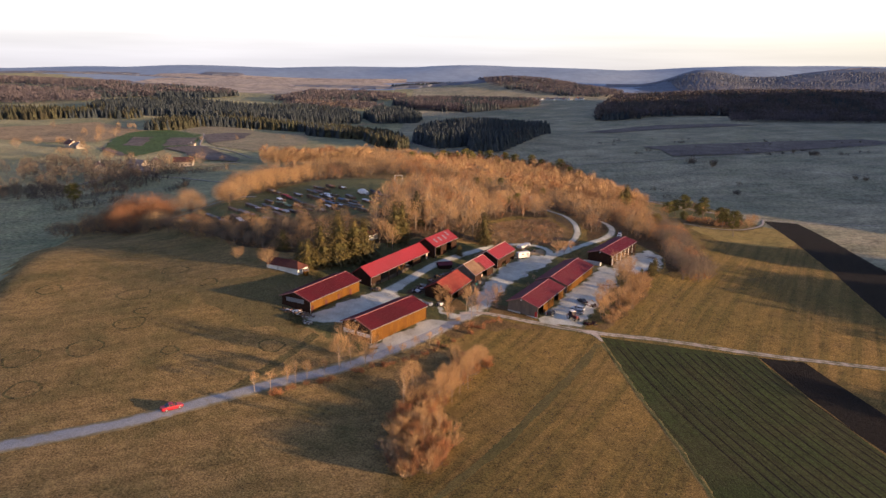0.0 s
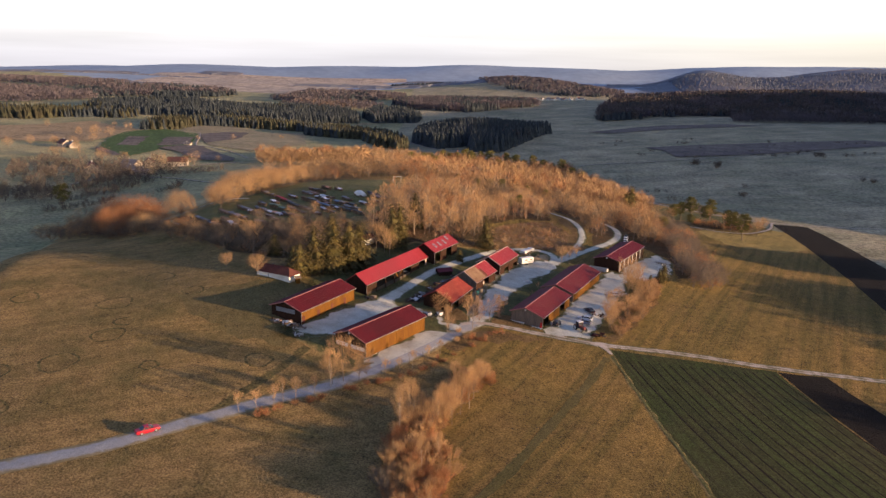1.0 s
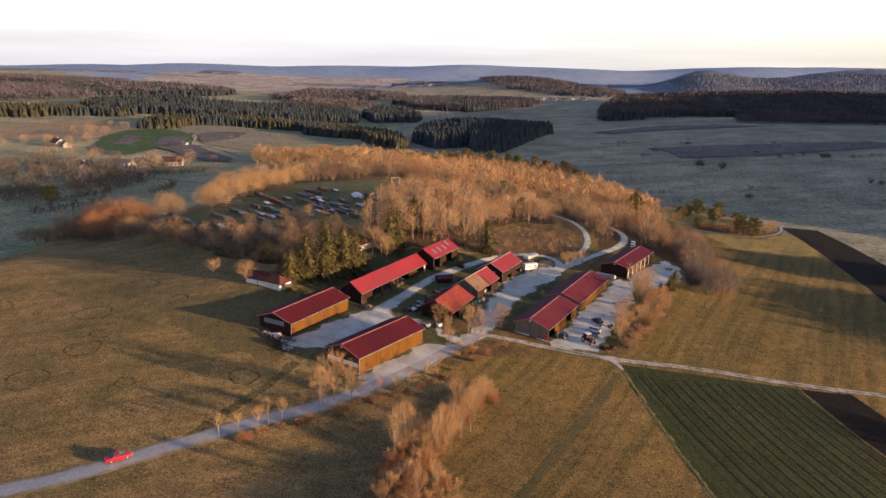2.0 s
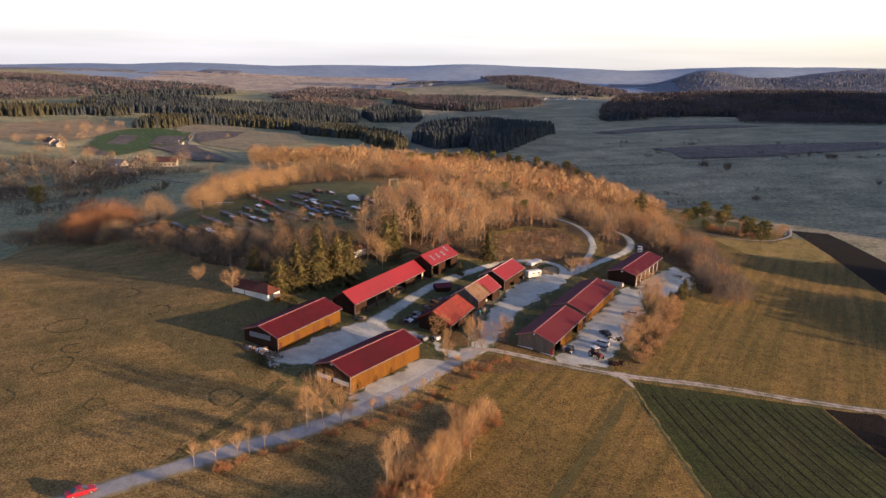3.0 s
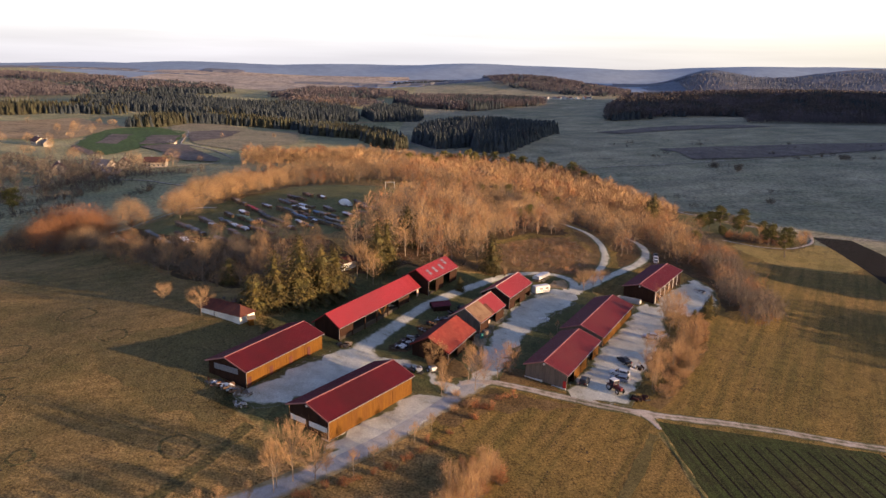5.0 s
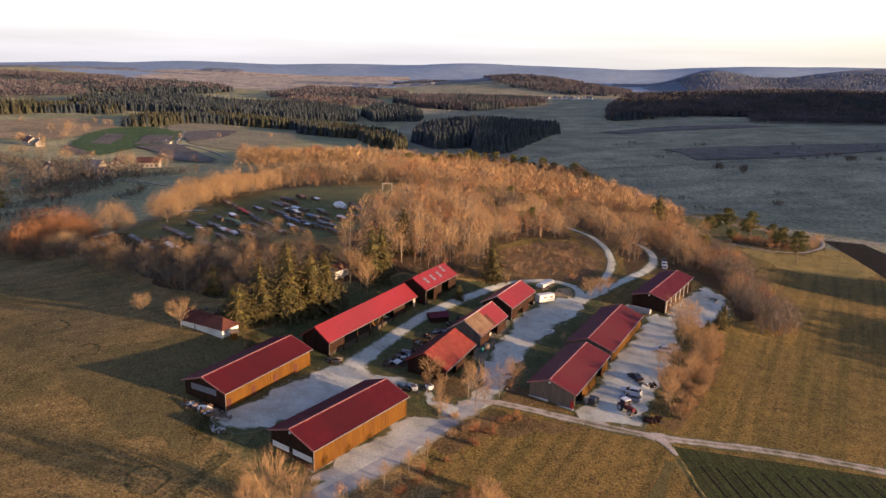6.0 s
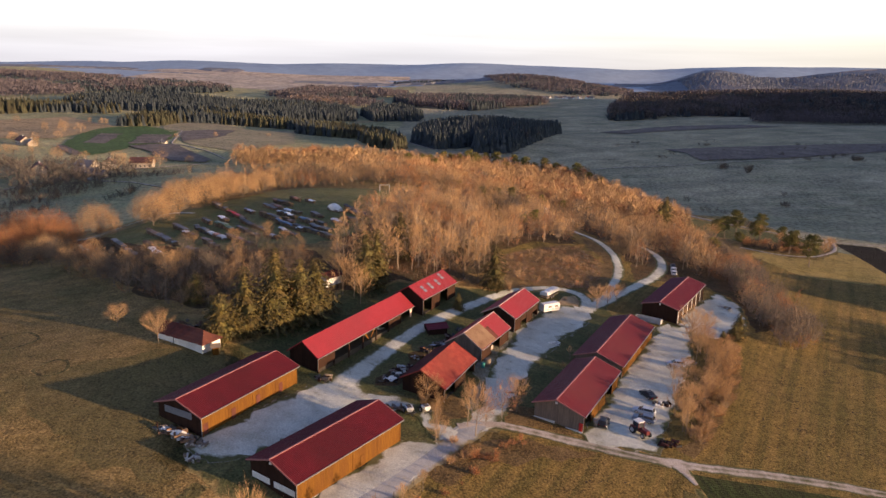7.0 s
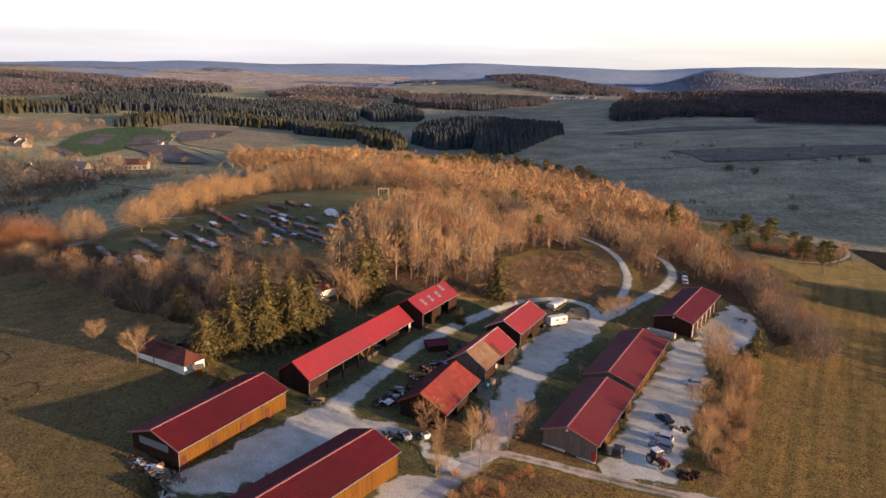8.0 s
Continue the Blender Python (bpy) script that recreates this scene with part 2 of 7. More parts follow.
def land(x, y):
    """The height of the land."""
    x, y = np.asarray(x, float), np.asarray(y, float)
    u, v = np.clip(x, -1500, 1500), np.clip(y, -400, 1900)
    z = -14.69 + -4.25 * u / 1000 + 0.05 * v / 1000
    for a, b, c, d, h in SWELLS + SWELLS_MORE:
        z = z + h * np.exp(-((u - a) / c) ** 2 - ((v - b) / d) ** 2)
    # the levelled wood store on the hilltop
    w = np.exp(-((x + 62) / 58) ** 4 - ((y - 322) / 72) ** 4)
    z = z * (1 - w) + (8.0 + 0.03 * (x + 62)) * w
    # the old terrace bank along the meadow's edge
    m = (x + 137.4) * 0.944 + (y - 188.5) * 0.33
    z = z - 3.5 * np.exp(-((y - 250) / 110) ** 4) / (1 + np.exp(np.clip(m / 2.2, -30, 30))) * np.exp(-np.clip(-m, 0, 400) / 120)
    for a, b, c, d, h in HILLS:
        z = z + h * np.exp(-((x - a) / c) ** 2 - ((y - b) / d) ** 2)
    # a long unseen ridge added east of the valley to keep it in shade
    z = z + 119 * np.exp(-((x - 730 - 0.55 * (y - 650)) / 140) ** 2 - ((y - 1000) / 670) ** 4)
    # the rim of the far country, a long tilted ridge with a dip in it
    g = np.clip((y - 3800) / 750, 0, 1)
    g = g * g * (3 - 2 * g)
    rim = 79 + 0.0212 * x - 22 * np.exp(-((x - 1150) / 400) ** 2) + 5 * np.sin(x / 310) + 3 * np.sin(x / 130 + 1)
    z = z * (1 - g) + np.maximum(z, rim) * g
    # lesser folds of the far country
    k = 1 / (1 + np.exp(-(y - 2300) / 250))
    z = z + k * (4 * np.sin(x / 290 + y / 310) + 2.5 * np.sin(x / 147 - y / 140 + 1.3))
    return z


def stations(lo, hi, near_lo, near_hi, step, growth):
    """Grid lines: evenly spaced in the near stretch, then wider and wider."""
    mid = list(np.arange(near_lo, near_hi + 0.1, step))
    up, s = [mid[-1]], step
    while up[-1] < hi:
        s = min(s * growth, 60)
        up.append(up[-1] + s)
    dn, s = [mid[0]], step
    while dn[-1] > lo:
        s = min(s * growth, 60)
        dn.append(dn[-1] - s)
    return np.array(dn[:0:-1] + mid + up[1:])


GX = stations(-3800, 3900, -130, 150, 3.0, 1.06)
GY = stations(-500, 4750, 80, 340, 3.0, 1.05)
GZ = land(*np.meshgrid(GX, GY, indexing="ij"))
RNG = np.random.default_rng(5)
GZ = GZ + RNG.normal(0, 0.006, GZ.shape)


def ground(x, y):
    """The height of the ground sheet itself, between its grid lines."""
    i = int(np.clip(np.searchsorted(GX, x) - 1, 0, len(GX) - 2))
    j = int(np.clip(np.searchsorted(GY, y) - 1, 0, len(GY) - 2))
    u, v = (x - GX[i]) / (GX[i + 1] - GX[i]), (y - GY[j]) / (GY[j + 1] - GY[j])
    a, b, c, d = GZ[i, j], GZ[i + 1, j], GZ[i, j + 1], GZ[i + 1, j + 1]
    if u >= v:
        return float(a + u * (b - a) + v * (d - b))
    return float(a + v * (c - a) + u * (d - c))


def mesh_object(name, verts, faces, mats, index=None, smooth=False):
    me = bpy.data.meshes.new(name)
    me.from_pydata([tuple(v) for v in verts], [], faces)
    for m in mats:
        me.materials.append(m)
    if index is not None:
        me.polygons.foreach_set("material_index", index)
    if smooth:
        me.polygons.foreach_set("use_smooth", [True] * len(me.polygons))
    me.update()
    return new(name, me)


MAIN = [(-150, 83), (-110, 92.5), (-84.4, 101.3), (-70.7, 106.6), (-62.4, 110.7), (-47.4, 121.8), (-36.9, 130.2), (-25.2, 139.1), (-12.5, 152.7), (-3.9, 163.5), (2.4, 172.5), (9.3, 182.1)]
ROAD_X, ROAD_Y = [p[0] for p in MAIN], [p[1] for p in MAIN]


def build_ground():
    nx, ny = len(GX), len(GY)
    verts = [(GX[i], GY[j], GZ[i, j]) for i in range(nx) for j in range(ny)]
    faces, index = [], []
    for i in range(nx - 1):
        for j in range(ny - 1):
            a, b, c, d = i * ny + j, (i + 1) * ny + j, i * ny + j + 1, (i + 1) * ny + j + 1
            faces += [(a, b, d), (a, d, c)]
            x, y = GX[i], GY[j]
            far = y > 500 or x > 190 or (x + 139) * 0.944 + (y - 188.5) * 0.33 < 0 or (y > 350 and x < -125)
            lawn = x > -9 + 0.12 * (y - 90) + 3 * math.sin(y / 7) and (y < np.interp(x, ROAD_X, ROAD_Y) if x < 10 else True) and y < 400
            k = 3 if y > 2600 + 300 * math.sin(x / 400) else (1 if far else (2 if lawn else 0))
            if 1900 < y < 4000 and -0.43 * y + 70 * math.sin(y / 150) < x < -0.04 * y - 300 * (1 - (y - 1900) / 2100) + 60 * math.sin(y / 110):
                k = 4
            if x > 0.3 * y and 1420 < y < 2050:
                k = 5
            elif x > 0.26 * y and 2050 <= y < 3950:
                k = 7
            elif k == 1 and x > -40 - 0.03 * y:
                k = 6
            index += [k, k]
    return tagged(mesh_object("ground", verts, faces, [M_MEADOW, M_FARGRASS, M_LAWN, M_FARHILL, M_FARPLAIN, M_FARFLOOR, M_VALLEYPALE, M_FARWOODS], index, True), "rolling grassland with dry golden and green patches", "ground", kind="structure")


build_ground()


def smooth_line(points, step=2.0):
    """A flowing line through plan points (Catmull-Rom), with a point about every step metres."""
    p = [Vector((a, b)) for a, b in points]
    p = [2 * p[0] - p[1], *p, 2 * p[-1] - p[-2]]
    outp = []
    for a, b, c, d in zip(p, p[1:], p[2:], p[3:]):
        k = max(2, int((c - b).length / step))
        for s in range(k):
            t = s / k
            outp.append(0.5 * (2 * b + (c - a) * t + (2 * a - 5 * b + 4 * c - d) * t * t + (3 * b - a - 3 * c + d) * t ** 3))
    return [*outp, p[-2]]


WAYS, YARDS = [], []


def settle_edges():
    """Where one way or yard runs into another, its edge there is bare gravel too."""
    for ob in [w[0] for w in WAYS] + [y[0] for y in YARDS]:
        co = np.empty(len(ob.data.vertices) * 3)
        ob.data.vertices.foreach_get("co", co)
        p = co.reshape(-1, 3)[:, :2]
        vals = np.empty(len(p))
        ob.data.attributes["edge"].data.foreach_get("value", vals)
        for other, line, half in WAYS:
            if other is ob:
                continue
            d = np.min(np.hypot(p[:, None, 0] - line[None, :, 0], p[:, None, 1] - line[None, :, 1]), axis=1)
            vals[d < half] = 0.0
        for other, poly in YARDS:
            if other is ob:
                continue
            hit = np.zeros(len(p), bool)
            for (a, b), (c, d) in zip(poly, poly[1:] + poly[:1]):
                cross = ((b > p[:, 1]) != (d > p[:, 1])) & (p[:, 0] < (c - a) * (p[:, 1] - b) / (d - b + 1e-9) + a)
                hit ^= cross
            vals[hit] = 0.0
        ob.data.attributes["edge"].data.foreach_set("value", vals)


def edge_marks(me, marks):
    """Stores on each vertex how near it is to the edge of its way or yard."""
    a = me.attributes.new("edge", "FLOAT", "POINT")
    a.data.foreach_set("value", marks)


def ribbon(name, points, width, m, lift=0.07, step=2.0, rough_edge=0.25, across=4, crown=0.03, middle=0.0):
    """A way draped over the ground: a crowned strip with an uneven edge and a low rim."""
    line = smooth_line(points, step)
    widths = width if isinstance(width, (list, tuple)) else None
    verts, faces = [], []
    for i, p in enumerate(line):
        d = (line[min(i + 1, len(line) - 1)] - line[max(i - 1, 0)]).normalized()
        side = Vector((d.y, -d.x))
        w = np.interp(i / (len(line) - 1), np.linspace(0, 1, len(widths)), widths) if widths else width
        for k in range(across + 1):
            s = k / across - 0.5
            off = s * w + (random.uniform(-rough_edge, rough_edge) if k in (0, across) else 0)
            q = p + side * off
            z = ground(q.x, q.y) + (lift + crown * (1 - abs(2 * s)) if k not in (0, across) else lift * (0.3 if crown else 1.0))
            verts.append((q.x, q.y, z))
    n = across + 1
    for i in range(len(line) - 1):
        for k in range(across):
            a = i * n + k
            faces.append((a, a + 1, a + n + 1, a + n))
    ob = mesh_object(name, verts, faces, [m], smooth=True)
    edge_marks(ob.data, [1.0 if k in (0, across) else (middle if 2 * k == across else 0.12) for _ in line for k in range(across + 1)])
    if m in (M_GRAVEL, M_TRACK, M_ASPHALT):
        half = 0.5 * (max(widths) if widths else width)
        WAYS.append((ob, np.array([(p.x, p.y) for p in line]), half))
    return ob


def ragged(outline, amount, step=1.2, grow=0.0):
    """The outline with an uneven edge, pushed outwards by grow."""
    cx, cy = sum(p[0] for p in outline) / len(outline), sum(p[1] for p in outline) / len(outline)
    area = sum(a[0] * b[1] - b[0] * a[1] for a, b in zip(outline, outline[1:] + outline[:1]))
    outp = []
    for a, b in zip(outline, outline[1:] + outline[:1]):
        a, b = Vector(a), Vector(b)
        k = max(1, int((b - a).length / step))
        side = Vector(((b - a).y, -(b - a).x)).normalized() * (1 if area > 0 else -1)
        for i in range(k):
            q = a.lerp(b, i / k)
            q += side * (grow + amount * (0.6 * noise.noise(Vector((q.x * 0.12, q.y * 0.12, 2.0))) + 0.5 * noise.noise(Vector((q.x * 0.9, q.y * 0.9, 7.0))) + 0.35 * noise.noise(Vector((q.x * 2.6, q.y * 2.6, 4.0)))))
            outp.append((q.x, q.y))
    return outp


def patch(name, outline, m, lift=0.05, cell=4.0):
    """A field or yard: a plan outline cut into cells and draped over the ground."""
    bm = bmesh.new()
    bm.faces.new([bm.verts.new((x, y, 0)) for x, y in outline])
    xs, ys = [p[0] for p in outline], [p[1] for p in outline]
    cuts = []
    for no, lo, hi, at in (((1, 0, 0), min(xs), max(xs), GX), ((0, 1, 0), min(ys), max(ys), GY)):
        cuts += [(no, v) for v in ([float(g) for g in at if lo < g < hi] if cell <= 4 else np.arange(math.floor(lo / cell) + 1, math.ceil(hi / cell)) * cell)]
    if cell <= 4:
        # the ground's own diagonals, so that the patch lies flat on it
        dif = [p[0] - p[1] for p in outline]
        cuts += [((1, -1, 0), v) for v in np.arange(-210 + 3 * math.ceil((min(dif) + 210) / 3), max(dif), 3.0)]
    for no, v in cuts:
        n2 = Vector(no)
        bmesh.ops.bisect_plane(bm, geom=bm.verts[:] + bm.edges[:] + bm.faces[:], plane_co=n2 * (v / n2.length_squared), plane_no=n2)
    bmesh.ops.triangulate(bm, faces=bm.faces[:])
    for v in bm.verts:
        v.co.z = ground(v.co.x, v.co.y) + lift
    me = bpy.data.meshes.new(name)
    bm.normal_update()
    for f in bm.faces:
        if f.normal.z < 0:
            f.normal_flip()
        f.smooth = True
    marks = [1.0 if v.is_boundary else 0.0 for v in bm.verts]
    bm.to_mesh(me)
    bm.free()
    edge_marks(me, marks)
    me.materials.append(m)
    return new(name, me)


tagged(ribbon("road", MAIN, 5.0, M_ASPHALT, 0.06, rough_edge=0.12), "narrow worn grey asphalt lane across the meadow", "road", kind="structure")
tagged(ribbon("farm_track", [(5, 180), (12, 182), (19.5, 180.7), (27.7, 178.5), (43.9, 174.8), (68.4, 173.2), (91.6, 169.4), (125, 165.7), (170, 160), (240, 150)], 3.0, M_TRACK, 0.06, middle=0.5), "pale chalky farm track beside the crop field", "track", kind="structure")
tagged(ribbon("inner_lane", [(-13.3, 184), (-17.0, 190.0), (-16.2, 195.3), (-11.0, 207.4), (-4.2, 220.2), (3.9, 231.8), (13.1, 244.5), (20.8, 254.5), (30.6, 262.0), (38.2, 262.4), (42.3, 256.8), (40.3, 245.9)], [7.0, 6.2, 5.4, 4.8, 4.6, 4.4, 4.0, 3.6, 3.6, 3.8, 4.0, 4.4], M_GRAVEL, 0.1, 1.5, 0.16), "pale gravel lane between the barns", "lane", kind="structure")
tagged(ribbon("hill_road", [(42, 249), (50, 258), (61, 272), (70.9, 287.1), (79.1, 306.3), (82.5, 327.3), (81, 349)], [4.4, 4.4, 4.4, 4.4, 4.4, 4.4], M_GRAVEL, 0.11), "pale gravel road climbing into the wood", "road", kind="structure")
tagged(ribbon("upper_path", [(46, 254), (51.6, 266.3), (58.6, 286.1), (62.5, 310), (62, 340), (57, 375), (55, 410), (59.6, 470)], [3.6, 3.8, 4.0, 4.2, 4.2, 4.0, 4.0], M_GRAVEL, 0.12), "pale gravel path curving through the brush", "path", kind="structure")
tagged(ribbon("valley_road", [(330, 428), (282.6, 423.1), (237.3, 418.5), (204.6, 425.5), (182.2, 453.4), (153.2, 515.6), (120, 620)], 3.4, M_TRACK, 0.15, 4.0), "thin pale road along the valley edge", "road", kind="structure")
tagged(ribbon("valley_road_spur", [(204.6, 425.5), (194, 403), (183.7, 389.8), (170, 379), (155, 380), (143.2, 394.2)], 2.6, M_TRACK, 0.16), "pale track joining the valley road", "track", kind="structure")
tagged(ribbon("track_apron", [(43, 175.4), (44.6, 172), (45.4, 169)], [3.4, 2.2, 1.0], M_TRACK, 0.07), "chalky field entrance beside the track", "track", kind="structure")
tagged(ribbon("lot_path", [(-150, 330), (-125, 322), (-103, 324), (-92, 320)], 2.6, M_GRAVEL, 0.15), "grey path beside the wood store", "path", kind="structure")
# Green grass lightened: sun that the woods block is put into the colour.
M_LOTSUN = ground_mat("sun_lightened_green_grass", (0.17, 0.155, 0.06), (0.13, 0.128, 0.046), (0.21, 0.175, 0.075), big=0.04, mid=0.15, fine=2.0)
M_FRINGE = ground_mat("trodden_dirt_and_grass", (0.2, 0.175, 0.12), (0.12, 0.11, 0.06), (0.32, 0.3, 0.25), big=0.12, mid=0.4, fine=3.0)
M_SWARD = ground_mat("dark_green_sward", (0.095, 0.095, 0.036), (0.072, 0.078, 0.028), (0.15, 0.122, 0.05), big=0.04, mid=0.2, fine=2.4, worn=((0.3, 0.21, 0.085), (0.2, 0.155, 0.06)))


def yard(n, key, pts):
    """A gravel yard with a trodden fringe."""
    ob = patch(key, ragged(pts, 1.6, 0.7, 0.7), M_GRAVEL, 0.05 + 0.006 * n, 3.0)
    YARDS.append((ob, pts))
    tagged(ob, "pale compacted gravel yard between the barns", "yard", kind="structure")
    tagged(patch("yard_fringe", ragged(pts, 2.4, 0.8, 0.8), M_FRINGE, 0.032 + 0.002 * n, 3.0), "trodden dirt and thin grass round the gravel", "yard edge", kind="structure")


yard(0, "yard_west", [(-36.9, 167.3), (-31.5, 174.0), (-25.5, 182.7), (-22.7, 189.8), (-18.6, 192.2), (-13.5, 187.2), (-7.2, 189.2), (-3.2, 185.8), (-10.9, 181.5), (-16.4, 177.7), (-22.7, 169.4), (-29.0, 164.6), (-33.7, 162.2), (-37.4, 164.1)])
yard(1, "yard_middle", [(11.6, 201.0), (17.0, 216.0), (21.5, 229.0), (27.5, 240.5), (33.6, 247.8), (37.5, 249.5), (43.5, 249.5), (38.4, 238.0), (30.8, 226.4), (23.8, 211.8), (17.4, 197.6), (12.3, 182.2), (8.9, 178.7), (3.9, 176.9), (9.6, 187.4)])
yard(2, "yard_east", [(28.5, 180.9), (33.4, 189.6), (42.3, 208.4), (53.6, 229.0), (60.4, 241.1), (66.9, 240.8), (60.8, 219.6), (51.8, 200.4), (43.4, 184.8), (41.4, 178.2), (30.7, 178.5)])
yard(3, "yard_far", [(66.8, 246.5), (75.6, 257.9), (90.1, 281.0), (92.2, 269.3), (86.1, 249.5), (73.2, 236.4), (64.4, 237.7)])
yard(4, "yard_front", [(-17.8, 148.5), (-18.2, 153.0), (-11.2, 163.4), (-4.8, 172.8), (0.6, 173.6), (2.0, 171.4), (-3.6, 163.4), (-11.8, 153.0)])
yard(5, "yard_link", [(-3.5, 186.2), (-2.0, 181.0), (1.5, 175.5), (5.0, 177.5), (0.5, 181.5), (-0.8, 184.6)])
settle_edges()
M_BRACKEN = ground_mat("dead_bracken", (0.205, 0.128, 0.053), (0.14, 0.096, 0.041), (0.25, 0.165, 0.075), big=0.06, mid=0.25, fine=2.2, relief=1.0)


def field(key, pts, m, label, cell):
    """A named patch of ground, with a soft edge where grass or litter runs out."""
    soft = "floor" in key or "verge" in key or "worn" in key or "scrap" in key or "sward" in key or "brush" in key
    tagged(patch(key, ragged(pts, 4.0, 2.5) if soft else ragged(pts, 0.5, 3.0), m, 0.03 if not soft else (0.02 if "sward" in key else 0.038 if "verge" in key else 0.026), cell), label, "field", kind="structure")


# Green sward, with part of the barns' shade put into its dark colour.
field("barn_sward", [(-44, 161), (-36, 158), (-28, 150), (-18, 149), (-10, 160), (0, 172), (4, 176), (20, 182), (29, 181), (40, 205), (58, 238), (48, 250), (40, 264), (10, 252), (-8, 246), (-22, 240), (-30, 224), (-42, 200), (-40, 186)], M_SWARD, "short green grass round the barns, darkened for their shade", 3.0)
# Green grass whose darker tone paints the barns' cast shadow on the meadow.
M_SHADOWGRASS = ground_mat("shadow_green_grass", (0.19, 0.15, 0.06), (0.13, 0.115, 0.043), (0.24, 0.17, 0.07), big=0.03, mid=0.12, fine=2.4, relief=1.0)
field("shadow_sward", [(-76, 181), (-70, 172), (-59, 164), (-48, 157), (-38, 156), (-38, 172), (-40, 200), (-50, 196), (-62, 189), (-70, 186)], M_SHADOWGRASS, "green grass darkened to stand for the shadow of the barns", 3.0)
field("store_sward", [(-112, 300), (-116, 276), (-92, 254), (-70, 252), (-50, 262), (-30, 278), (-24, 320), (-20, 380), (-70, 386), (-86, 345)], M_LOTSUN, "short green grass of the wood store, lightened for sun", 4.0)
field("worn_yard", [(9.4, 204.0), (14.6, 218.9), (23.0, 235.8), (31.5, 247.8), (36, 250), (46, 252), (50, 260), (44, 258), (38, 248), (24, 222), (12, 190), (7, 186)], M_FRINGE, "grey worn earth and thin grass beside the gravel", 3.0)
field("dry_verge", [(45.5, 179), (50, 187), (55.5, 198), (62, 212), (69, 228), (76, 239), (81, 241), (76, 227), (68, 211), (60, 197), (53, 185), (48, 177.5)], M_BRACKEN, "tan dead grass under the bushes of the yard edge", 3.0)
field("dry_verge", [(11, 181), (16, 188), (20, 189), (23, 184.5), (27, 181), (20, 182)], M_BRACKEN, "orange dead grass round the fork's trees", 3.0)
field("dry_verge", [(-4, 184), (-1, 191), (4, 192), (6, 184), (3, 179), (0, 181)], M_BRACKEN, "orange dead grass in front of the old shed", 3.0)
field("dry_verge", [(0, 166), (5, 173), (10, 178.5), (18, 179), (30, 176), (20, 173), (9, 170), (4, 163)], M_BRACKEN, "orange dead grass along the track", 3.0)
# Dry grass brightened: the sun on this brow is put into its colour.
M_SUNGRASS = ground_mat("sunlit_dry_grass", (0.4, 0.285, 0.1), (0.31, 0.235, 0.08), (0.2, 0.17, 0.058), big=0.03, mid=0.1, fine=2.2, relief=1.0, rows=(61, 3.4, 0.3, (0.2, 0.16, 0.055)))
field("worn_sunlit_slope", [(147, 386), (156, 376), (168, 371), (184, 386), (192, 395), (205, 380), (190, 346), (170, 329), (151, 331), (143, 338), (140, 356), (141, 376)], M_SUNGRASS, "golden dry grass brightened for sun on the brow of the field", 4.0)
field("edge_sward", [(151, 506), (172, 460), (184, 444), (194, 426), (186, 410), (170, 400), (152, 406), (141, 426), (138, 468)], M_SWARD, "dark green grass between the pines and the valley road", 5.0)
field("dry_verge", [(145, 399), (157, 386), (168, 383), (178, 391), (184, 400), (178, 408), (162, 412), (149, 408)], M_BRACKEN, "dead brown bracken on the bank below the pines", 4.0)
field("scrap_ground", [(-11, 192), (-8, 200), (-3, 209), (3, 219), (8, 222), (7, 214), (1, 205), (-4, 194)], M_LITTER, "dark bare earth under the scrap heaps", 3.0)
field("dry_grass_island", [(33, 250), (36, 257), (39.5, 258.5), (40.5, 253), (38.5, 248)], M_STUBBLE, "island of golden dry grass inside the lane bend", 2.0)
field("crop_field", [(45.6, 172), (89, 167.5), (96, 117), (112, 60), (48.4, 60), (48.8, 94.6), (49.0, 117.0), (47.6, 141.8)], M_CROP, "green winter crop in fine drilled rows", 3.0)
field("ploughed_strip", [(89.5, 167.0), (102.0, 166.5), (109, 136.7), (124, 90), (110, 62), (97, 117)], M_SOIL, "dark freshly ploughed strip", 3.0)
field("ploughed_field", [(202.2, 421), (221.5, 415), (199.7, 287.5), (170, 215), (146, 190), (151.5, 209.3), (172.1, 278.2)], M_SOIL, "dark freshly ploughed field strip", 4.0)
field("brush_slope", [(12, 262), (20, 290), (35.6, 310), (47.4, 318), (56, 300), (50.5, 275), (45.2, 266), (31.0, 264)], M_BRACKEN, "slope of brown dead bracken and cut brush", 3.0)
field("dry_verge", [(40, 262), (47, 262), (55, 272), (61, 290), (65, 312), (70, 318), (76, 330), (74, 350), (58, 352), (54, 326), (56, 306), (50, 280)], M_BRACKEN, "brown dead grass and bracken between the tracks", 3.0)
field("dry_verge", [(6, 250), (20, 252), (32, 262), (28, 266), (16, 268), (8, 262)], M_BRACKEN, "brown dead grass beside the gravel lane", 3.0)
field("wood_floor_west", [(-175, 317), (-136, 288), (-100, 254), (-76, 231), (-60, 219), (-40, 215), (-24, 238), (-36, 262), (-70, 262), (-100, 275), (-140, 330)], M_LITTER, "brown leaf litter under bare trees", 4.0)
field("wood_floor_middle", [(-24, 236), (-10, 246), (8, 252), (13, 262), (20, 294), (34, 314), (50, 322), (56, 360), (50, 420), (0, 440), (-20, 380), (-8, 330), (-26, 300), (-30, 268)], M_LITTER, "brown leaf litter under bare trees", 4.0)
field("wood_floor_east", [(60, 272), (66, 300), (66, 360), (60, 440), (100, 420), (130, 400), (116, 335), (106, 290), (94, 250), (86, 244), (94, 272), (86, 290), (70, 282)], M_LITTER, "brown leaf litter and dry brush", 4.0)


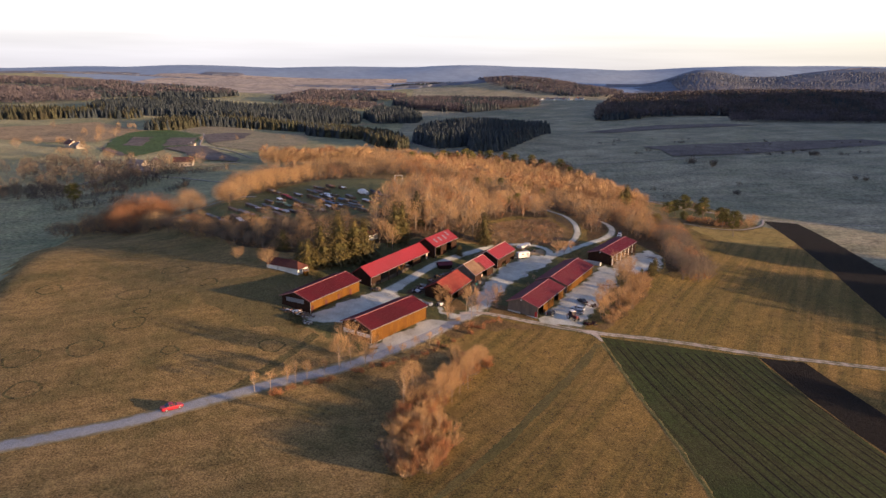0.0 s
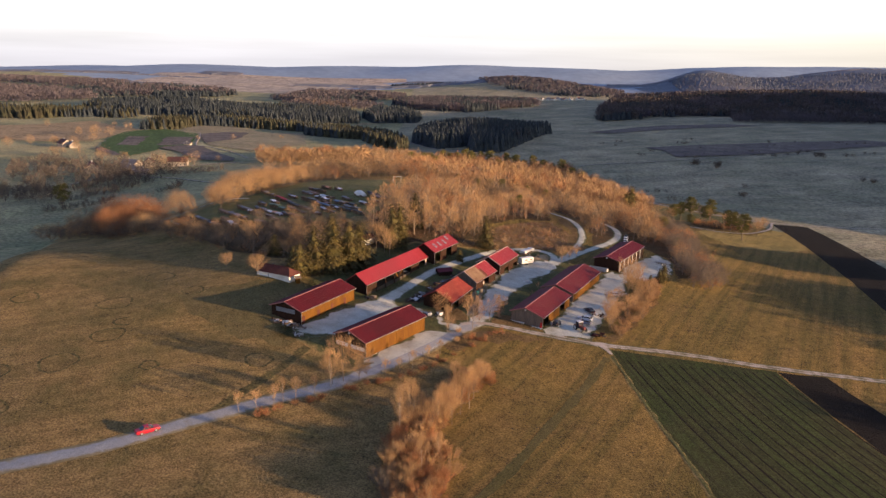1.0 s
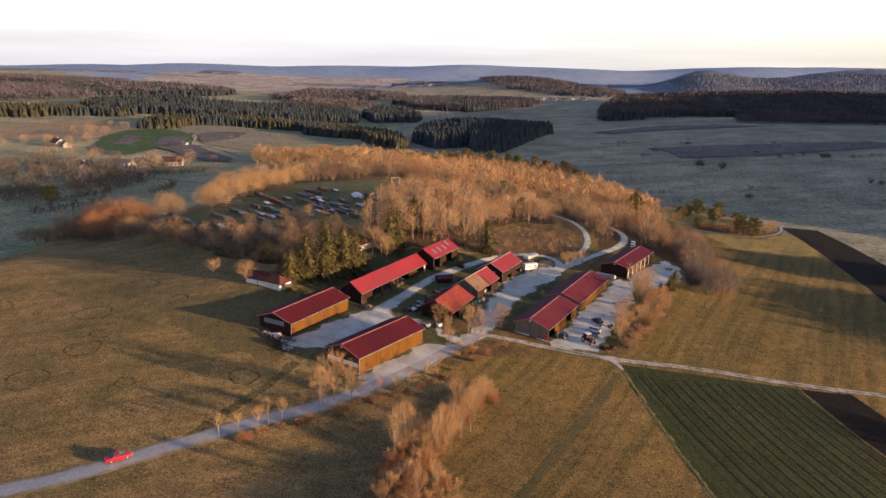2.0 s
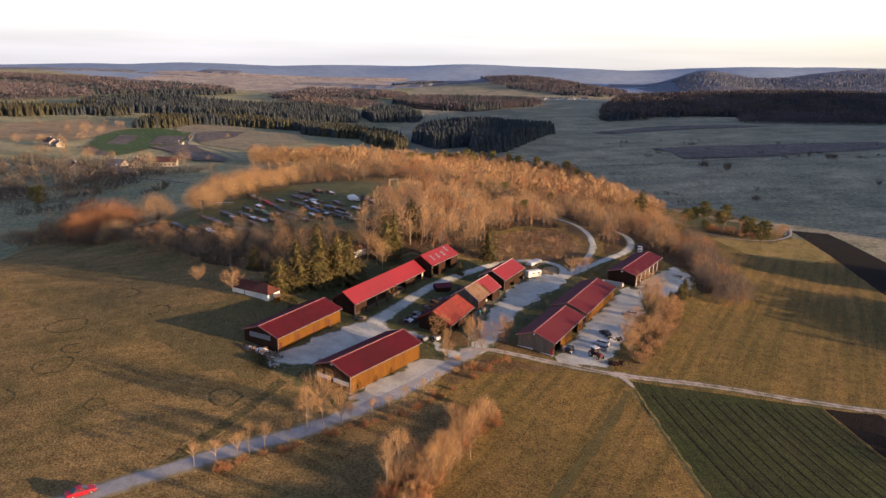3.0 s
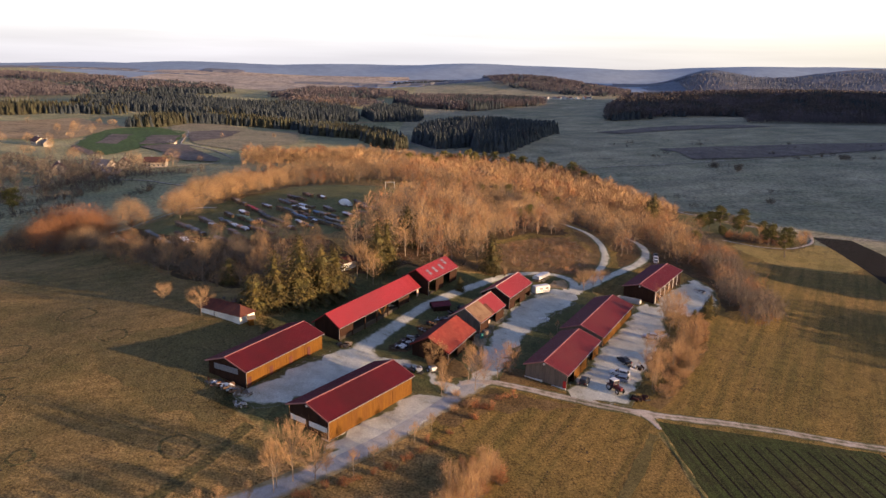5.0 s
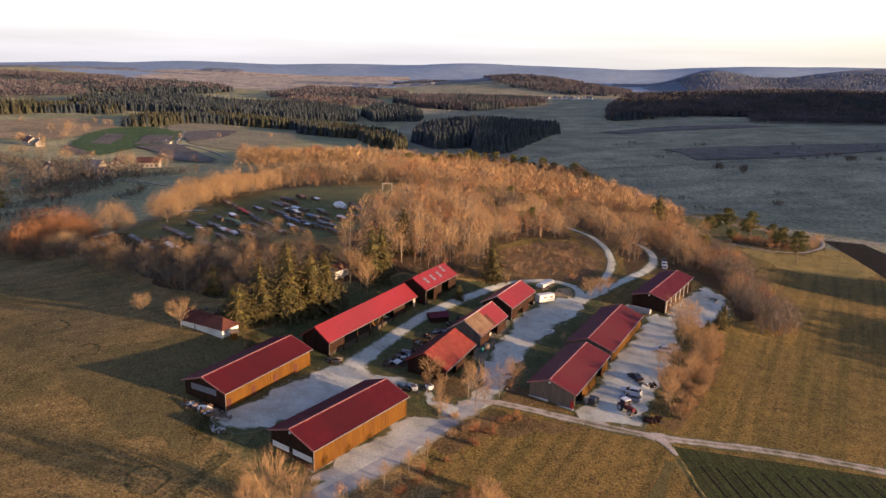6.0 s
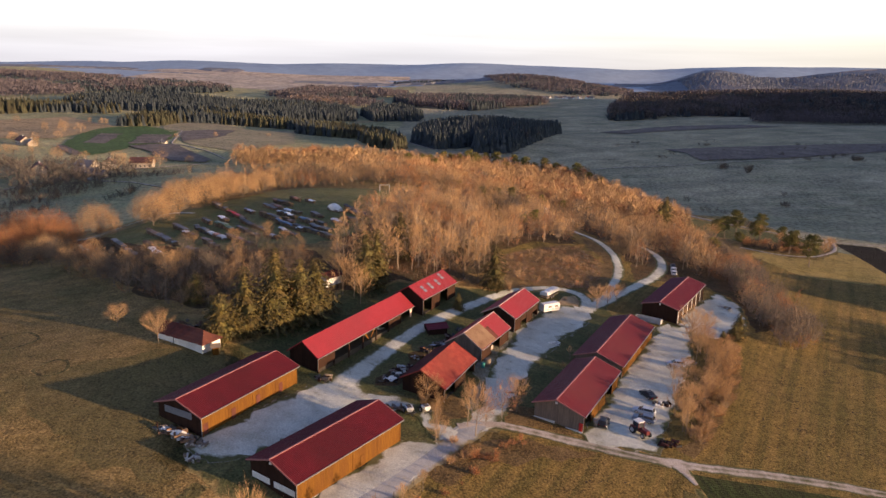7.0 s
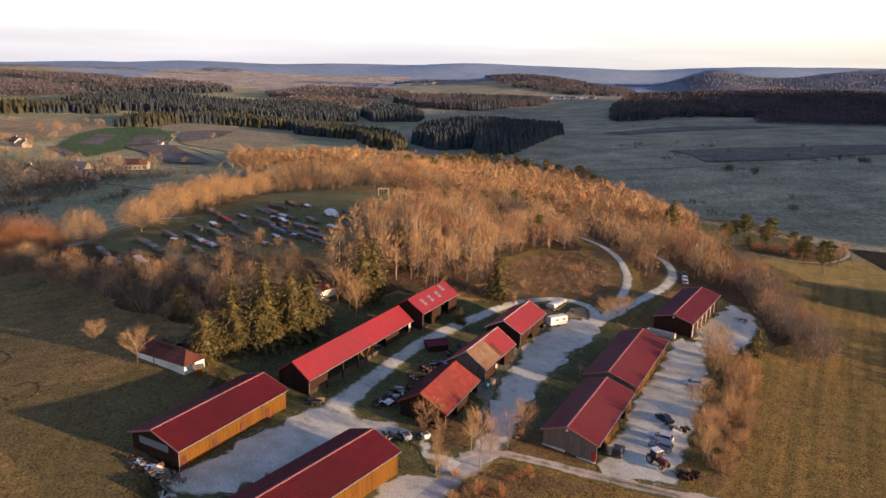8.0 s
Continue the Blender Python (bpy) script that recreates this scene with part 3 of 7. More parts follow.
# ---- building materials ----
M_RED = mat("red_roof_sheet", (0.116, 0.009, 0.0145), (0.086, 0.0072, 0.0115), 0.6, 0.6, 0.2, c=(0.075, 0.0085, 0.011), gloss=0.22)
M_BRIGHT = mat("bright_red_sheet", (0.275, 0.028, 0.036), (0.235, 0.024, 0.031), 0.5, 0.5, 0.15, c=(0.22, 0.028, 0.034), gloss=0.3)
M_EAST = mat("dusty_red_sheet", (0.13, 0.014, 0.019), (0.098, 0.011, 0.016), 0.6, 0.6, 0.2, c=(0.13, 0.025, 0.024), gloss=0.3)
M_MAROON = mat("maroon_sheet", (0.125, 0.011, 0.017), (0.1, 0.0095, 0.015), 0.6, 0.6, 0.2, gloss=0.3)
M_TILE = mat("orange_clay_tile", (0.29, 0.058, 0.043), (0.2, 0.034, 0.028), 0.9, 0.85, 0.4, c=(0.2, 0.045, 0.034), gloss=0.2)
M_RUST = mat("weathered_brown_tile", (0.19, 0.115, 0.072), (0.13, 0.072, 0.046), 1.0, 0.9, 0.5, c=(0.25, 0.165, 0.105), gloss=0.2)
M_OLDTILE = mat("old_dark_tile", (0.1, 0.032, 0.025), (0.065, 0.025, 0.021), 1.2, 0.9, 0.5, c=(0.13, 0.048, 0.034), gloss=0.2)
M_PLANK = mat("honey_timber", (0.15, 0.067, 0.011), (0.112, 0.048, 0.009), 1.4, 0.8, 0.3, c=(0.095, 0.039, 0.011), stretch=(3, 3, 0.35), each=0.025, gloss=0.12)
M_DARK = mat("dark_brown_timber", (0.045, 0.021, 0.013), (0.028, 0.015, 0.011), 1.4, 0.85, 0.3, stretch=(3, 3, 0.35), each=0.15, gloss=0.12)
M_GREY = mat("weathered_grey_timber", (0.19, 0.155, 0.125), (0.13, 0.105, 0.088), 1.4, 0.85, 0.3, stretch=(3, 3, 0.35), each=0.12, gloss=0.15)
M_TRIM = mat("pale_trim", (0.62, 0.45, 0.38), (0.5, 0.36, 0.3), 2.0, 0.6)
M_REDTRIM = mat("pink_red_trim", (0.36, 0.15, 0.14), (0.3, 0.12, 0.11), 2.0, 0.6)
M_WHITE = mat("white_paint", (0.8, 0.78, 0.74), (0.7, 0.68, 0.64), 1.0, 0.6, 0.1, c=(0.55, 0.53, 0.5))
M_CONC = mat("pale_concrete", (0.46, 0.45, 0.43), (0.36, 0.35, 0.33), 1.0, 0.9, 0.3)
M_BLACK = mat("near_black", (0.02, 0.02, 0.02), (0.03, 0.028, 0.026), 2.0, 0.7)
# Earth floor, its colour darkened to deepen the shade inside the barns.
M_DIRT = mat("shade_darkened_earth_floor", (0.07, 0.055, 0.04), (0.05, 0.04, 0.03), 1.0, 0.95)
M_METAL = mat("galvanised_metal", (0.5, 0.5, 0.5), (0.42, 0.42, 0.43), 3.0, 0.4, metal=0.8)
M_CLEAR = mat("milky_skylight", (0.2, 0.21, 0.24), (0.15, 0.16, 0.19), 2.0, 0.3)


def box(bm, x0, x1, y0, y1, z0, z1):
    vs = [bm.verts.new((x, y, z)) for x in (x0, x1) for y in (y0, y1) for z in (z0, z1)]
    for f in ((0, 1, 3, 2), (4, 6, 7, 5), (0, 4, 5, 1), (2, 3, 7, 6), (0, 2, 6, 4), (1, 5, 7, 3)):
        bm.faces.new([vs[i] for i in f])
    return vs


def part(name, bm, m, parent, label="", category=""):
    """Links a bmesh as one mesh object under a thing or a part."""
    me = bpy.data.meshes.new(name)
    bmesh.ops.recalc_face_normals(bm, faces=bm.faces[:])
    bm.to_mesh(me)
    bm.free()
    me.materials.append(m)
    ob = new(name, me)
    ob.parent = parent
    return tagged(ob, label, category)


def boxes(name, m, parent, *items, label="", bevel=0.0):
    bm = bmesh.new()
    for it in items:
        box(bm, *it)
    if bevel:
        bmesh.ops.bevel(bm, geom=bm.edges[:], offset=bevel, segments=1, affect="EDGES")
    return part(name, bm, m, parent, label)


def prism(bm, pts, y0, y1):
    """A plan of (x, z) points drawn out along y."""
    a = [bm.verts.new((x, y0, z)) for x, z in pts]
    b = [bm.verts.new((x, y1, z)) for x, z in pts]
    bm.faces.new(a)
    bm.faces.new(b[::-1])
    for i in range(len(a)):
        j = (i + 1) % len(a)
        bm.faces.new((a[i], b[i], b[j], a[j]))


def empty(name, m, label, category, group=""):
    ob = new(name)
    ob.matrix_world = m
    return tagged(ob, label, category, group)


def roof_slope(name, parent, x_ridge, x_eave, z_ridge, z_eave, y0, y1, m, rib=0.42, rows=0.0, sag=0.0, label=""):
    """One roof slope of ribbed sheets or rows of tiles, with a real thickness."""
    run = math.hypot(x_eave - x_ridge, z_ridge - z_eave)
    nx = max(1, round(run / rows)) if rows else 4
    ny = max(2, round((y1 - y0) / rib))
    verts, faces = [], []
    for i in range(nx + 1):
        for top in ((1, 0) if rows and 0 < i < nx else (1,)):
            s = i / nx
            x, z = x_ridge + (x_eave - x_ridge) * s, z_ridge + (z_eave - z_ridge) * s
            z -= sag * math.sin(math.pi * s)
            z += 0.035 if (rows and top and i) else 0.0
            for j in range(2 * ny + 1):
                y = y0 + (y1 - y0) * j / (2 * ny)
                verts.append((x, y, z + (0.05 if j % 2 else 0.0) + 0.5 * sag * math.sin(j * 0.11)))
    w = 2 * ny + 1
    lines = len(verts) // w
    for i in range(lines - 1):
        for j in range(w - 1):
            a = i * w + j
            faces.append((a, a + 1, a + w + 1, a + w))
    n = len(verts)
    verts += [(x_ridge, y0, z_ridge - 0.13), (x_ridge, y1, z_ridge - 0.13), (x_eave, y1, z_eave - 0.13), (x_eave, y0, z_eave - 0.13)]
    faces.append((n, n + 1, n + 2, n + 3))
    ob = mesh_object(name, verts, faces, [m])
    ob.parent = parent
    return tagged(ob, label)


def barn(label, x, y, head, length, w, wl, zr, ze, roof=None, roof_left=None, wall=None, gable=None, gable_far=None, front="doors", bays=5, rows=0.0, rib=0.42, trim=None, base=None, group="barns", roof_label="", lamp_on=False, sag=0.0):
    """A long pitched barn. Its y axis runs along the ridge from the near gable, x to the sunny side."""
    d = Vector((math.cos(radians(head)), math.sin(radians(head))))
    r = Vector((d.y, -d.x))
    spots = [Vector((x, y)) + d * (length * a) + r * b for a in (0, 0.5, 1) for b in (-wl, 0, w)]
    zs = [ground(p.x, p.y) for p in spots]
    low = min(zs) - 0.5
    root = empty("barn", pose(x, y, 0, 0, 0, head - 90), label, "barn", group)
    roof, wall, gable = roof or M_RED, wall or M_PLANK, gable or M_DARK
    floor = base if base is not None else max(zs[2], zs[5], zs[8]) - 0.1
    over, ins = 0.45, 0.55
    xr, xl = w - over, -(wl - over)
    slope = (zr - ze) / w
    zwl = zr - slope * (wl - over) - 0.18
    zwr = ze + slope * over - 0.18
    part_r = roof_slope("roof_slope", root, 0, w, zr, ze, 0, length, roof, rib, rows, sag, roof_label)
    part_l = roof_slope("roof_slope", root, 0, -wl, zr, zr - slope * wl, 0, length, roof_left or roof, rib, rows, sag)
    boxes("ridge_cap", trim or M_REDTRIM, root, (-0.16, 0.16, -0.02, length + 0.02, zr - 0.02, zr + 0.1), bevel=0.03)
    for yy in (-0.06, length - 0.02):
        for sgn, ww in ((1, w), (-1, wl)):
            bm = bmesh.new()
            z2 = zr - slope * ww
            prism(bm, [(0, zr + 0.07), (sgn * ww, z2 + 0.07), (sgn * ww, z2 - 0.2), (0, zr - 0.2)], yy, yy + 0.08)
            part("barge_board", bm, trim or M_REDTRIM, root, "pale verge board")
    boxes("gutter", M_METAL, root, (w - 0.02, w + 0.12, 0, length, ze - 0.14, ze - 0.02))
    boxes("downpipe", M_METAL, root, (xr + 0.02, xr + 0.13, ins - 0.2, ins - 0.09, floor - 0.3, ze - 0.1))
    # gables: upright boards, with a real gap between them
    for k, yy in enumerate((ins, length - ins)):
        gm = (gable_far or gable) if k else gable
        n = int((xr - xl) / 0.9)
        for i in range(n):
            a, b = xl + (xr - xl) * i / n, xl + (xr - xl) * (i + 1) / n - 0.025
            top = [zr - slope * abs(v) - 0.16 for v in (a, b)]
            bm = bmesh.new()
            pts = [(a, low), (b, low), (b, top[1])] + ([(0, zr - 0.16)] if a < 0 < b else []) + [(a, top[0])]
            prism(bm, pts, yy - 0.04 - 0.012 * (i % 2), yy + 0.04)
            part("gable_board", bm, gm, root)
    # back wall
    boxes("back_wall", M_DARK, root, (xl - 0.05, xl + 0.08, ins, length - ins, low, zwl))
    boxes("floor_slab", M_DIRT, root, (xl + 0.1, xr - 0.1, ins, length - ins, low, floor))
    boxes("eave_beam", wall, root, (xr - 0.12, xr + 0.08, ins, length - ins, zwr - 0.28, zwr))
    step_y = (length - 2 * ins) / bays
    for i in range(bays + 1):
        yy = ins + step_y * i
        boxes("post", wall if front == "doors" else M_DARK, root, (xr - 0.1, xr + 0.14, yy - 0.13, yy + 0.13, low, zwr), bevel=0.02)
    for i in range(bays):
        a, b = ins + step_y * i + 0.13, ins + step_y * (i + 1) - 0.13
        kind = front[i % len(front)] if isinstance(front, (list, tuple)) else front
        if kind == "doors":
            n = max(3, int((b - a) / 0.55))
            leaf = boxes("sliding_door", wall, root, (xr - 0.02, xr + 0.05, a, b, floor + 0.04, zwr - 0.3))
            for k in range(n):
                u, v = a + (b - a) * k / n, a + (b - a) * (k + 1) / n - 0.008
                boxes("plank", wall, leaf, (xr + 0.05, xr + 0.085 + 0.003 * (k % 2), u, v, floor + 0.02, zwr - 0.29))
        elif kind == "half":
            leaf = boxes("side_panel", wall, root, (xr - 0.02, xr + 0.06, a, b, floor + 1.6, zwr - 0.3))
        elif kind == "sunpatch":
            # Honey panels stand in for a patch of sunlight on the inner wall.
            for sg in (1, -1):
                bm = bmesh.new()
                mid, edge = (a + b) / 2, (a if sg > 0 else b)
                vs = [bm.verts.new(v) for v in ((xr, mid, floor), (xr, edge, zwr - 0.3), (xr, edge + sg * 0.9, zwr - 0.3), (xr + 0.08, mid, floor), (xr + 0.08, edge, zwr - 0.3), (xr + 0.08, edge + sg * 0.9, zwr - 0.3))]
                for f in ((0, 1, 2), (3, 5, 4), (0, 3, 4, 1), (1, 4, 5, 2), (2, 5, 3, 0)):
                    bm.faces.new([vs[q] for q in f])
                part("brace_panel", bm, M_PLANK, root, "honey timber panel standing in for a sunlit patch")
        elif kind == "white":
            boxes("side_panel", M_DARK, root, (xr - 0.02, xr + 0.06, a, b, floor, zwr - 0.3))
            boxes("door_frame", M_WHITE, root, (xr + 0.06, xr + 0.12, a + 0.3, a + 0.75, floor, zwr - 0.5), label="white painted door post")
    if lamp_on:
        bm = bmesh.new()
        bmesh.ops.create_icosphere(bm, subdivisions=2, radius=0.26, matrix=Matrix.Translation((0, ins - 0.25, zr - 0.75)))
        box(bm, -0.05, 0.05, ins - 0.15, ins, zr - 0.7, zr - 0.6)
        part("wall_lamp", bm, M_WHITE, root, "white globe lamp under the gable")
    return root, dict(xr=xr, xl=xl, ins=ins, floor=floor, low=low, zwr=zwr, zwl=zwl, L=length)



barn_a, barn_a_d = barn("long timber barn with a dark red sheet roof", -23.5, 156.2, 55.3, 25.0, 5.7, 5.3, 5.3, 3.3, bays=4, lamp_on=True, rows=0.36, rib=0.3)
barn_b, barn_b_d = barn("timber barn with dark red tiles and junk by its gable", -42.1, 169.1, 62.2, 24.6, 5.7, 5.3, 8.0, 6.1, bays=4, rows=0.36, rib=0.3)
barn_c, barn_c_d = barn("long open-fronted shed with a bright red roof", -26.5, 195.2, 62.8, 38.1, 4.0, 4.0, 8.3, 5.4, roof=M_BRIGHT, front=["doors", "open", "open", "sunpatch", "open", "doors", "open"], bays=7, wall=M_DARK, trim=M_BRIGHT)
barn_d, barn_d_d = barn("small open shed with a bright red roof and skylights", -7.1, 229.2, 62.3, 17.8, 4.4, 4.4, 9.8, 7.1, roof=M_BRIGHT, front=["open", "doors", "open", "doors"], bays=4, wall=M_DARK, trim=M_BRIGHT)
barn_e, barn_e_d = barn("old shed with a sagging orange tile roof", -2.4, 189.5, 66.6, 16.5, 5.4, 4.5, 5.5, 2.5, roof=M_TILE, roof_left=M_OLDTILE, front=["open", "doors"], bays=3, wall=M_DARK, rows=0.4, rib=0.3, trim=M_TILE, sag=0.06)
barn_f, barn_f_d = barn("shed with a patched brown and red roof", 6.3, 208.4, 63.2, 16.3, 4.6, 4.6, 6.1, 3.0, roof=M_BRIGHT, front=["doors", "open"], bays=3, wall=M_DARK, trim=M_TRIM, gable=M_GREY)
barn_g, barn_g_d = barn("shed with a bright red roof and timber front", 15.2, 227.4, 63.0, 17.0, 4.6, 4.6, 6.1, 3.6, roof=M_BRIGHT, front=["doors", "half"], bays=4, wall=M_DARK, trim=M_TRIM)
barn_h, barn_h_d = barn("long timber barn with a red roof and grey gable", 23.3, 184.2, 61.6, 24.2, 5.8, 4.8, 2.7, 0.7, roof=M_EAST, gable=M_GREY, bays=5, front=["open", "doors", "doors"], trim=M_REDTRIM, lamp_on=True)
barn_i, barn_i_d = barn("long timber barn with a red roof beside the yard", 35.9, 209.3, 61.8, 29.8, 6.2, 5.4, 2.2, 0.1, roof=M_EAST, gable=M_GREY, bays=6, front="doors", trim=M_REDTRIM)
barn_j, barn_j_d = barn("dark timber barn with a maroon roof and white posts", 60.0, 244.7, 57.8, 29.7, 5.3, 5.2, 2.8, 1.4, roof=M_MAROON, bays=6, wall=M_DARK, front="white", trim=M_REDTRIM, lamp_on=True)


def panel(parent, name, m, x0, x1, y0, y1, z0, z1, label=""):
    return boxes(name, m, parent, (x0, x1, y0, y1, z0, z1), label=label, bevel=0.015)


def on_slope(parent, name, m, w, zr, ze, a, b, y0, y1, lift=0.09, label="", thick=0.05):
    """A sheet lying on the sunny slope, from a to b of the way down."""
    bm = bmesh.new()
    f = lambda t: (w * t, zr + (ze - zr) * t + lift)
    (x0, z0), (x1, z1) = f(a), f(b)
    prism(bm, [(x0, z0), (x1, z1), (x1, z1 - thick), (x0, z0 - thick)], y0, y1)
    return part(name, bm, m, parent, label)


# the front barn: white boards in the gable, a small door, a concrete sill
q = barn_a_d
panel(barn_a, "gable_window", M_WHITE, q["xl"] + 0.4, -0.5, q["ins"] - 0.13, q["ins"] - 0.06, q["floor"] + 1.5, q["floor"] + 2.5, "long white boarded window")
panel(barn_a, "gable_window", M_WHITE, 0.4, q["xr"] - 0.35, q["ins"] - 0.13, q["ins"] - 0.06, q["floor"] + 1.5, q["floor"] + 2.5, "long white boarded window")
panel(barn_a, "sill", M_CONC, q["xl"] - 0.1, q["xr"] + 0.1, q["ins"] - 0.3, q["ins"] - 0.08, q["low"], q["floor"] + 0.25, "pale concrete sill")
panel(barn_a, "small_door", M_PLANK, q["xr"] + 0.1, q["xr"] + 0.16, 14.2, 15.2, q["floor"], q["floor"] + 2.0, "plain plank door")
panel(barn_a, "sill", M_CONC, q["xr"] + 0.02, q["xr"] + 0.2, q["ins"], q["L"] - q["ins"], q["low"], q["floor"] + 0.12, "pale concrete sill")
# the second barn: glazed strip and small doors
q = barn_b_d
panel(barn_b, "gable_window", M_CLEAR, q["xl"] + 1.6, q["xr"] - 2.2, q["ins"] - 0.12, q["ins"] - 0.06, q["floor"] + 2.2, q["floor"] + 3.4, "dusty glazed strip")
for yy in (0.7, 7.0, 13.0, 19.0):
    panel(barn_b, "small_door", M_OLDTILE, q["xr"] + 0.11, q["xr"] + 0.17, yy, yy + 1.0, q["floor"], q["floor"] + 2.0, "small reddish plank door")
# skylights on the small shed
for y0, a in ((3.2, 0.3), (6.6, 0.3), (10.2, 0.3), (13.6, 0.08)):
    for k in range(2):
        on_slope(barn_d, "skylight", M_CLEAR, 4.4, 9.8, 7.1, a + 0.22 * k, a + 0.22 * k + 0.17, y0, y0 + 1.1, label="milky skylight")
# the patched roof
on_slope(barn_f, "roof_patch", M_RUST, 4.6, 6.1, 3.0, 0.02, 0.99, 0.1, 7.6, 0.1, "weathered brown roof sheets")
on_slope(barn_f, "roof_patch", M_OLDTILE, 4.6, 6.1, 3.0, 0.35, 0.98, 7.6, 9.2, 0.1, "dark brown roof sheets")
on_slope(barn_f, "roof_patch", M_RUST, 4.6, 6.1, 3.0, 0.3, 0.55, 4.6, 7.2, 0.16, "pale tan roof sheet")
q = barn_f_d
panel(barn_f, "window", M_TRIM, q["xr"] + 0.1, q["xr"] + 0.16, 5.6, 6.6, q["floor"] + 1.3, q["floor"] + 2.1, "pale boarded window")
# plinth of the east barn, stepping with the slope
q = barn_h_d
panel(barn_h, "plinth", M_WHITE, q["xl"] - 0.2, q["xl"] + 4.2, q["ins"] - 0.35, q["ins"] - 0.07, q["low"] - 0.6, q["floor"] + 0.9, "pale concrete plinth")
panel(barn_h, "plinth", M_WHITE, q["xl"] + 4.2, q["xr"], q["ins"] - 0.35, q["ins"] - 0.07, q["low"] - 0.6, q["floor"] + 0.3, "pale concrete plinth")
panel(barn_h, "fire_box", mat("red_paint", (0.5, 0.02, 0.02), (0.4, 0.02, 0.02), 2.0, 0.5), q["xr"] - 0.7, q["xr"] - 0.1, q["ins"] - 0.3, q["ins"] - 0.06, q["floor"], q["floor"] + 1.9, "red painted door")
q = barn_c_d
panel(barn_c, "end_door", M_TRIM, q["xr"] + 0.1, q["xr"] + 0.16, q["L"] - 1.6, q["L"] - 0.7, q["floor"], q["floor"] + 2.3, "pale narrow door")


# ---- trees ----
M_BARK = mat("grey_brown_bark", (0.23, 0.175, 0.125), (0.15, 0.115, 0.085), 2.0, 0.9, 0.4, stretch=(1, 1, 0.3), each=0.25)
M_BIRCH = mat("pale_bark", (0.4, 0.31, 0.22), (0.28, 0.21, 0.15), 2.0, 0.85, 0.3, stretch=(1, 1, 0.4), each=0.15)
M_TWIG = island(mat("fawn_twigs", (0.45, 0.275, 0.132), (0.33, 0.2, 0.1), 0.4, 0.9, each=0.2), 0.35, 0.012)
M_TWIG_RED = island(mat("russet_twigs", (0.37, 0.165, 0.07), (0.28, 0.125, 0.058), 0.4, 0.9, each=0.2), 0.35, 0.012)
# Grey twigs; their dark tone also paints shade in hedge and west wood.
M_TWIG_GREY = island(mat("grey_shaded_twigs", (0.15, 0.118, 0.092), (0.11, 0.088, 0.07), 0.4, 0.9, each=0.2), 0.35, 0.01)
M_SPRUCE = island(mat("spruce_needles", (0.125, 0.088, 0.019), (0.055, 0.048, 0.015), 0.5, 0.85, each=0.2), 0.25, 0.015)
M_PINE = island(mat("pine_needles", (0.165, 0.145, 0.034), (0.11, 0.1, 0.026), 0.6, 0.85, each=0.2), 0.35, 0.02)
# Conifer green shifted to blue: some haze is put into the colour.
M_FARCON = island(mat("far_hazed_conifers", (0.026, 0.036, 0.042), (0.034, 0.044, 0.05), 0.02, 0.95, place="World"), 0.25, 0.02)
# Pine tone, warmed so that sunlight is already in the colour.
M_FARLIT = island(mat("far_sunlit_pines", (0.048, 0.045, 0.023), (0.036, 0.037, 0.021), 0.02, 0.95, place="World"), 0.4, 0.02)
# Bare wood brown cooled, with the blue of haze in the colour.
M_FARDEC = island(mat("far_hazed_bare_woods", (0.105, 0.088, 0.1), (0.084, 0.073, 0.086), 0.02, 0.95, place="World"), 0.18, 0.012)
# Far crowns lightened towards blue, so the haze sits in their colour.
M_FARCANOPY = mat("distant_hazed_wood", (0.13, 0.14, 0.17), (0.11, 0.12, 0.145), 0.02, 0.95, c=(0.15, 0.145, 0.165), place="World")
# Darker copy of the bare woods: their shade is put into the colour.
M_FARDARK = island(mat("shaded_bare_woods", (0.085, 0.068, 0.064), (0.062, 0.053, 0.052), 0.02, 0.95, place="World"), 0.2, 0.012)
M_FARTAN = island(mat("far_tan_woods", (0.19, 0.135, 0.105), (0.15, 0.11, 0.09), 0.02, 0.95, place="World"), 0.35, 0.015)


class Shape:
    """Gathers tubes and slivers into the arrays of one mesh."""

    def __init__(self):
        self.v, self.f, self.k = [], [], []

    def tube(self, a, b, ra, rb, sides=4, k=0):
        a, b = np.array(a, float), np.array(b, float)
        d = b - a
        d = d / (np.linalg.norm(d) + 1e-9)
        u = np.cross(d, (0.31, 0.93, 0.2))
        u /= np.linalg.norm(u)
        w = np.cross(d, u)
        n = len(self.v)
        for p, r in ((a, ra), (b, rb)):
            for i in range(sides):
                t = 2 * math.pi * i / sides
                self.v.append(p + r * (math.cos(t) * u + math.sin(t) * w))
        for i in range(sides):
            j = (i + 1) % sides
            self.f.append((n + i, n + j, n + sides + j, n + sides + i))
            self.k.append(k)

    def sliver(self, a, b, width, k=1, turn=0.0):
        a, b = np.array(a, float), np.array(b, float)
        d = b - a
        side = np.cross(d, (math.cos(turn), math.sin(turn), 0.4))
        side *= width / (np.linalg.norm(side) + 1e-9)
        n = len(self.v)
        m = a + d * 0.12
        self.v += [m + side, b, m - side]
        self.f.append((n, n + 1, n + 2))
        self.k.append(k)

    def arrays(self):
        return np.array(self.v, float), self.f, np.array(self.k)


def unit(v):
    v = np.array(v, float)
    return v / (np.linalg.norm(v) + 1e-9)


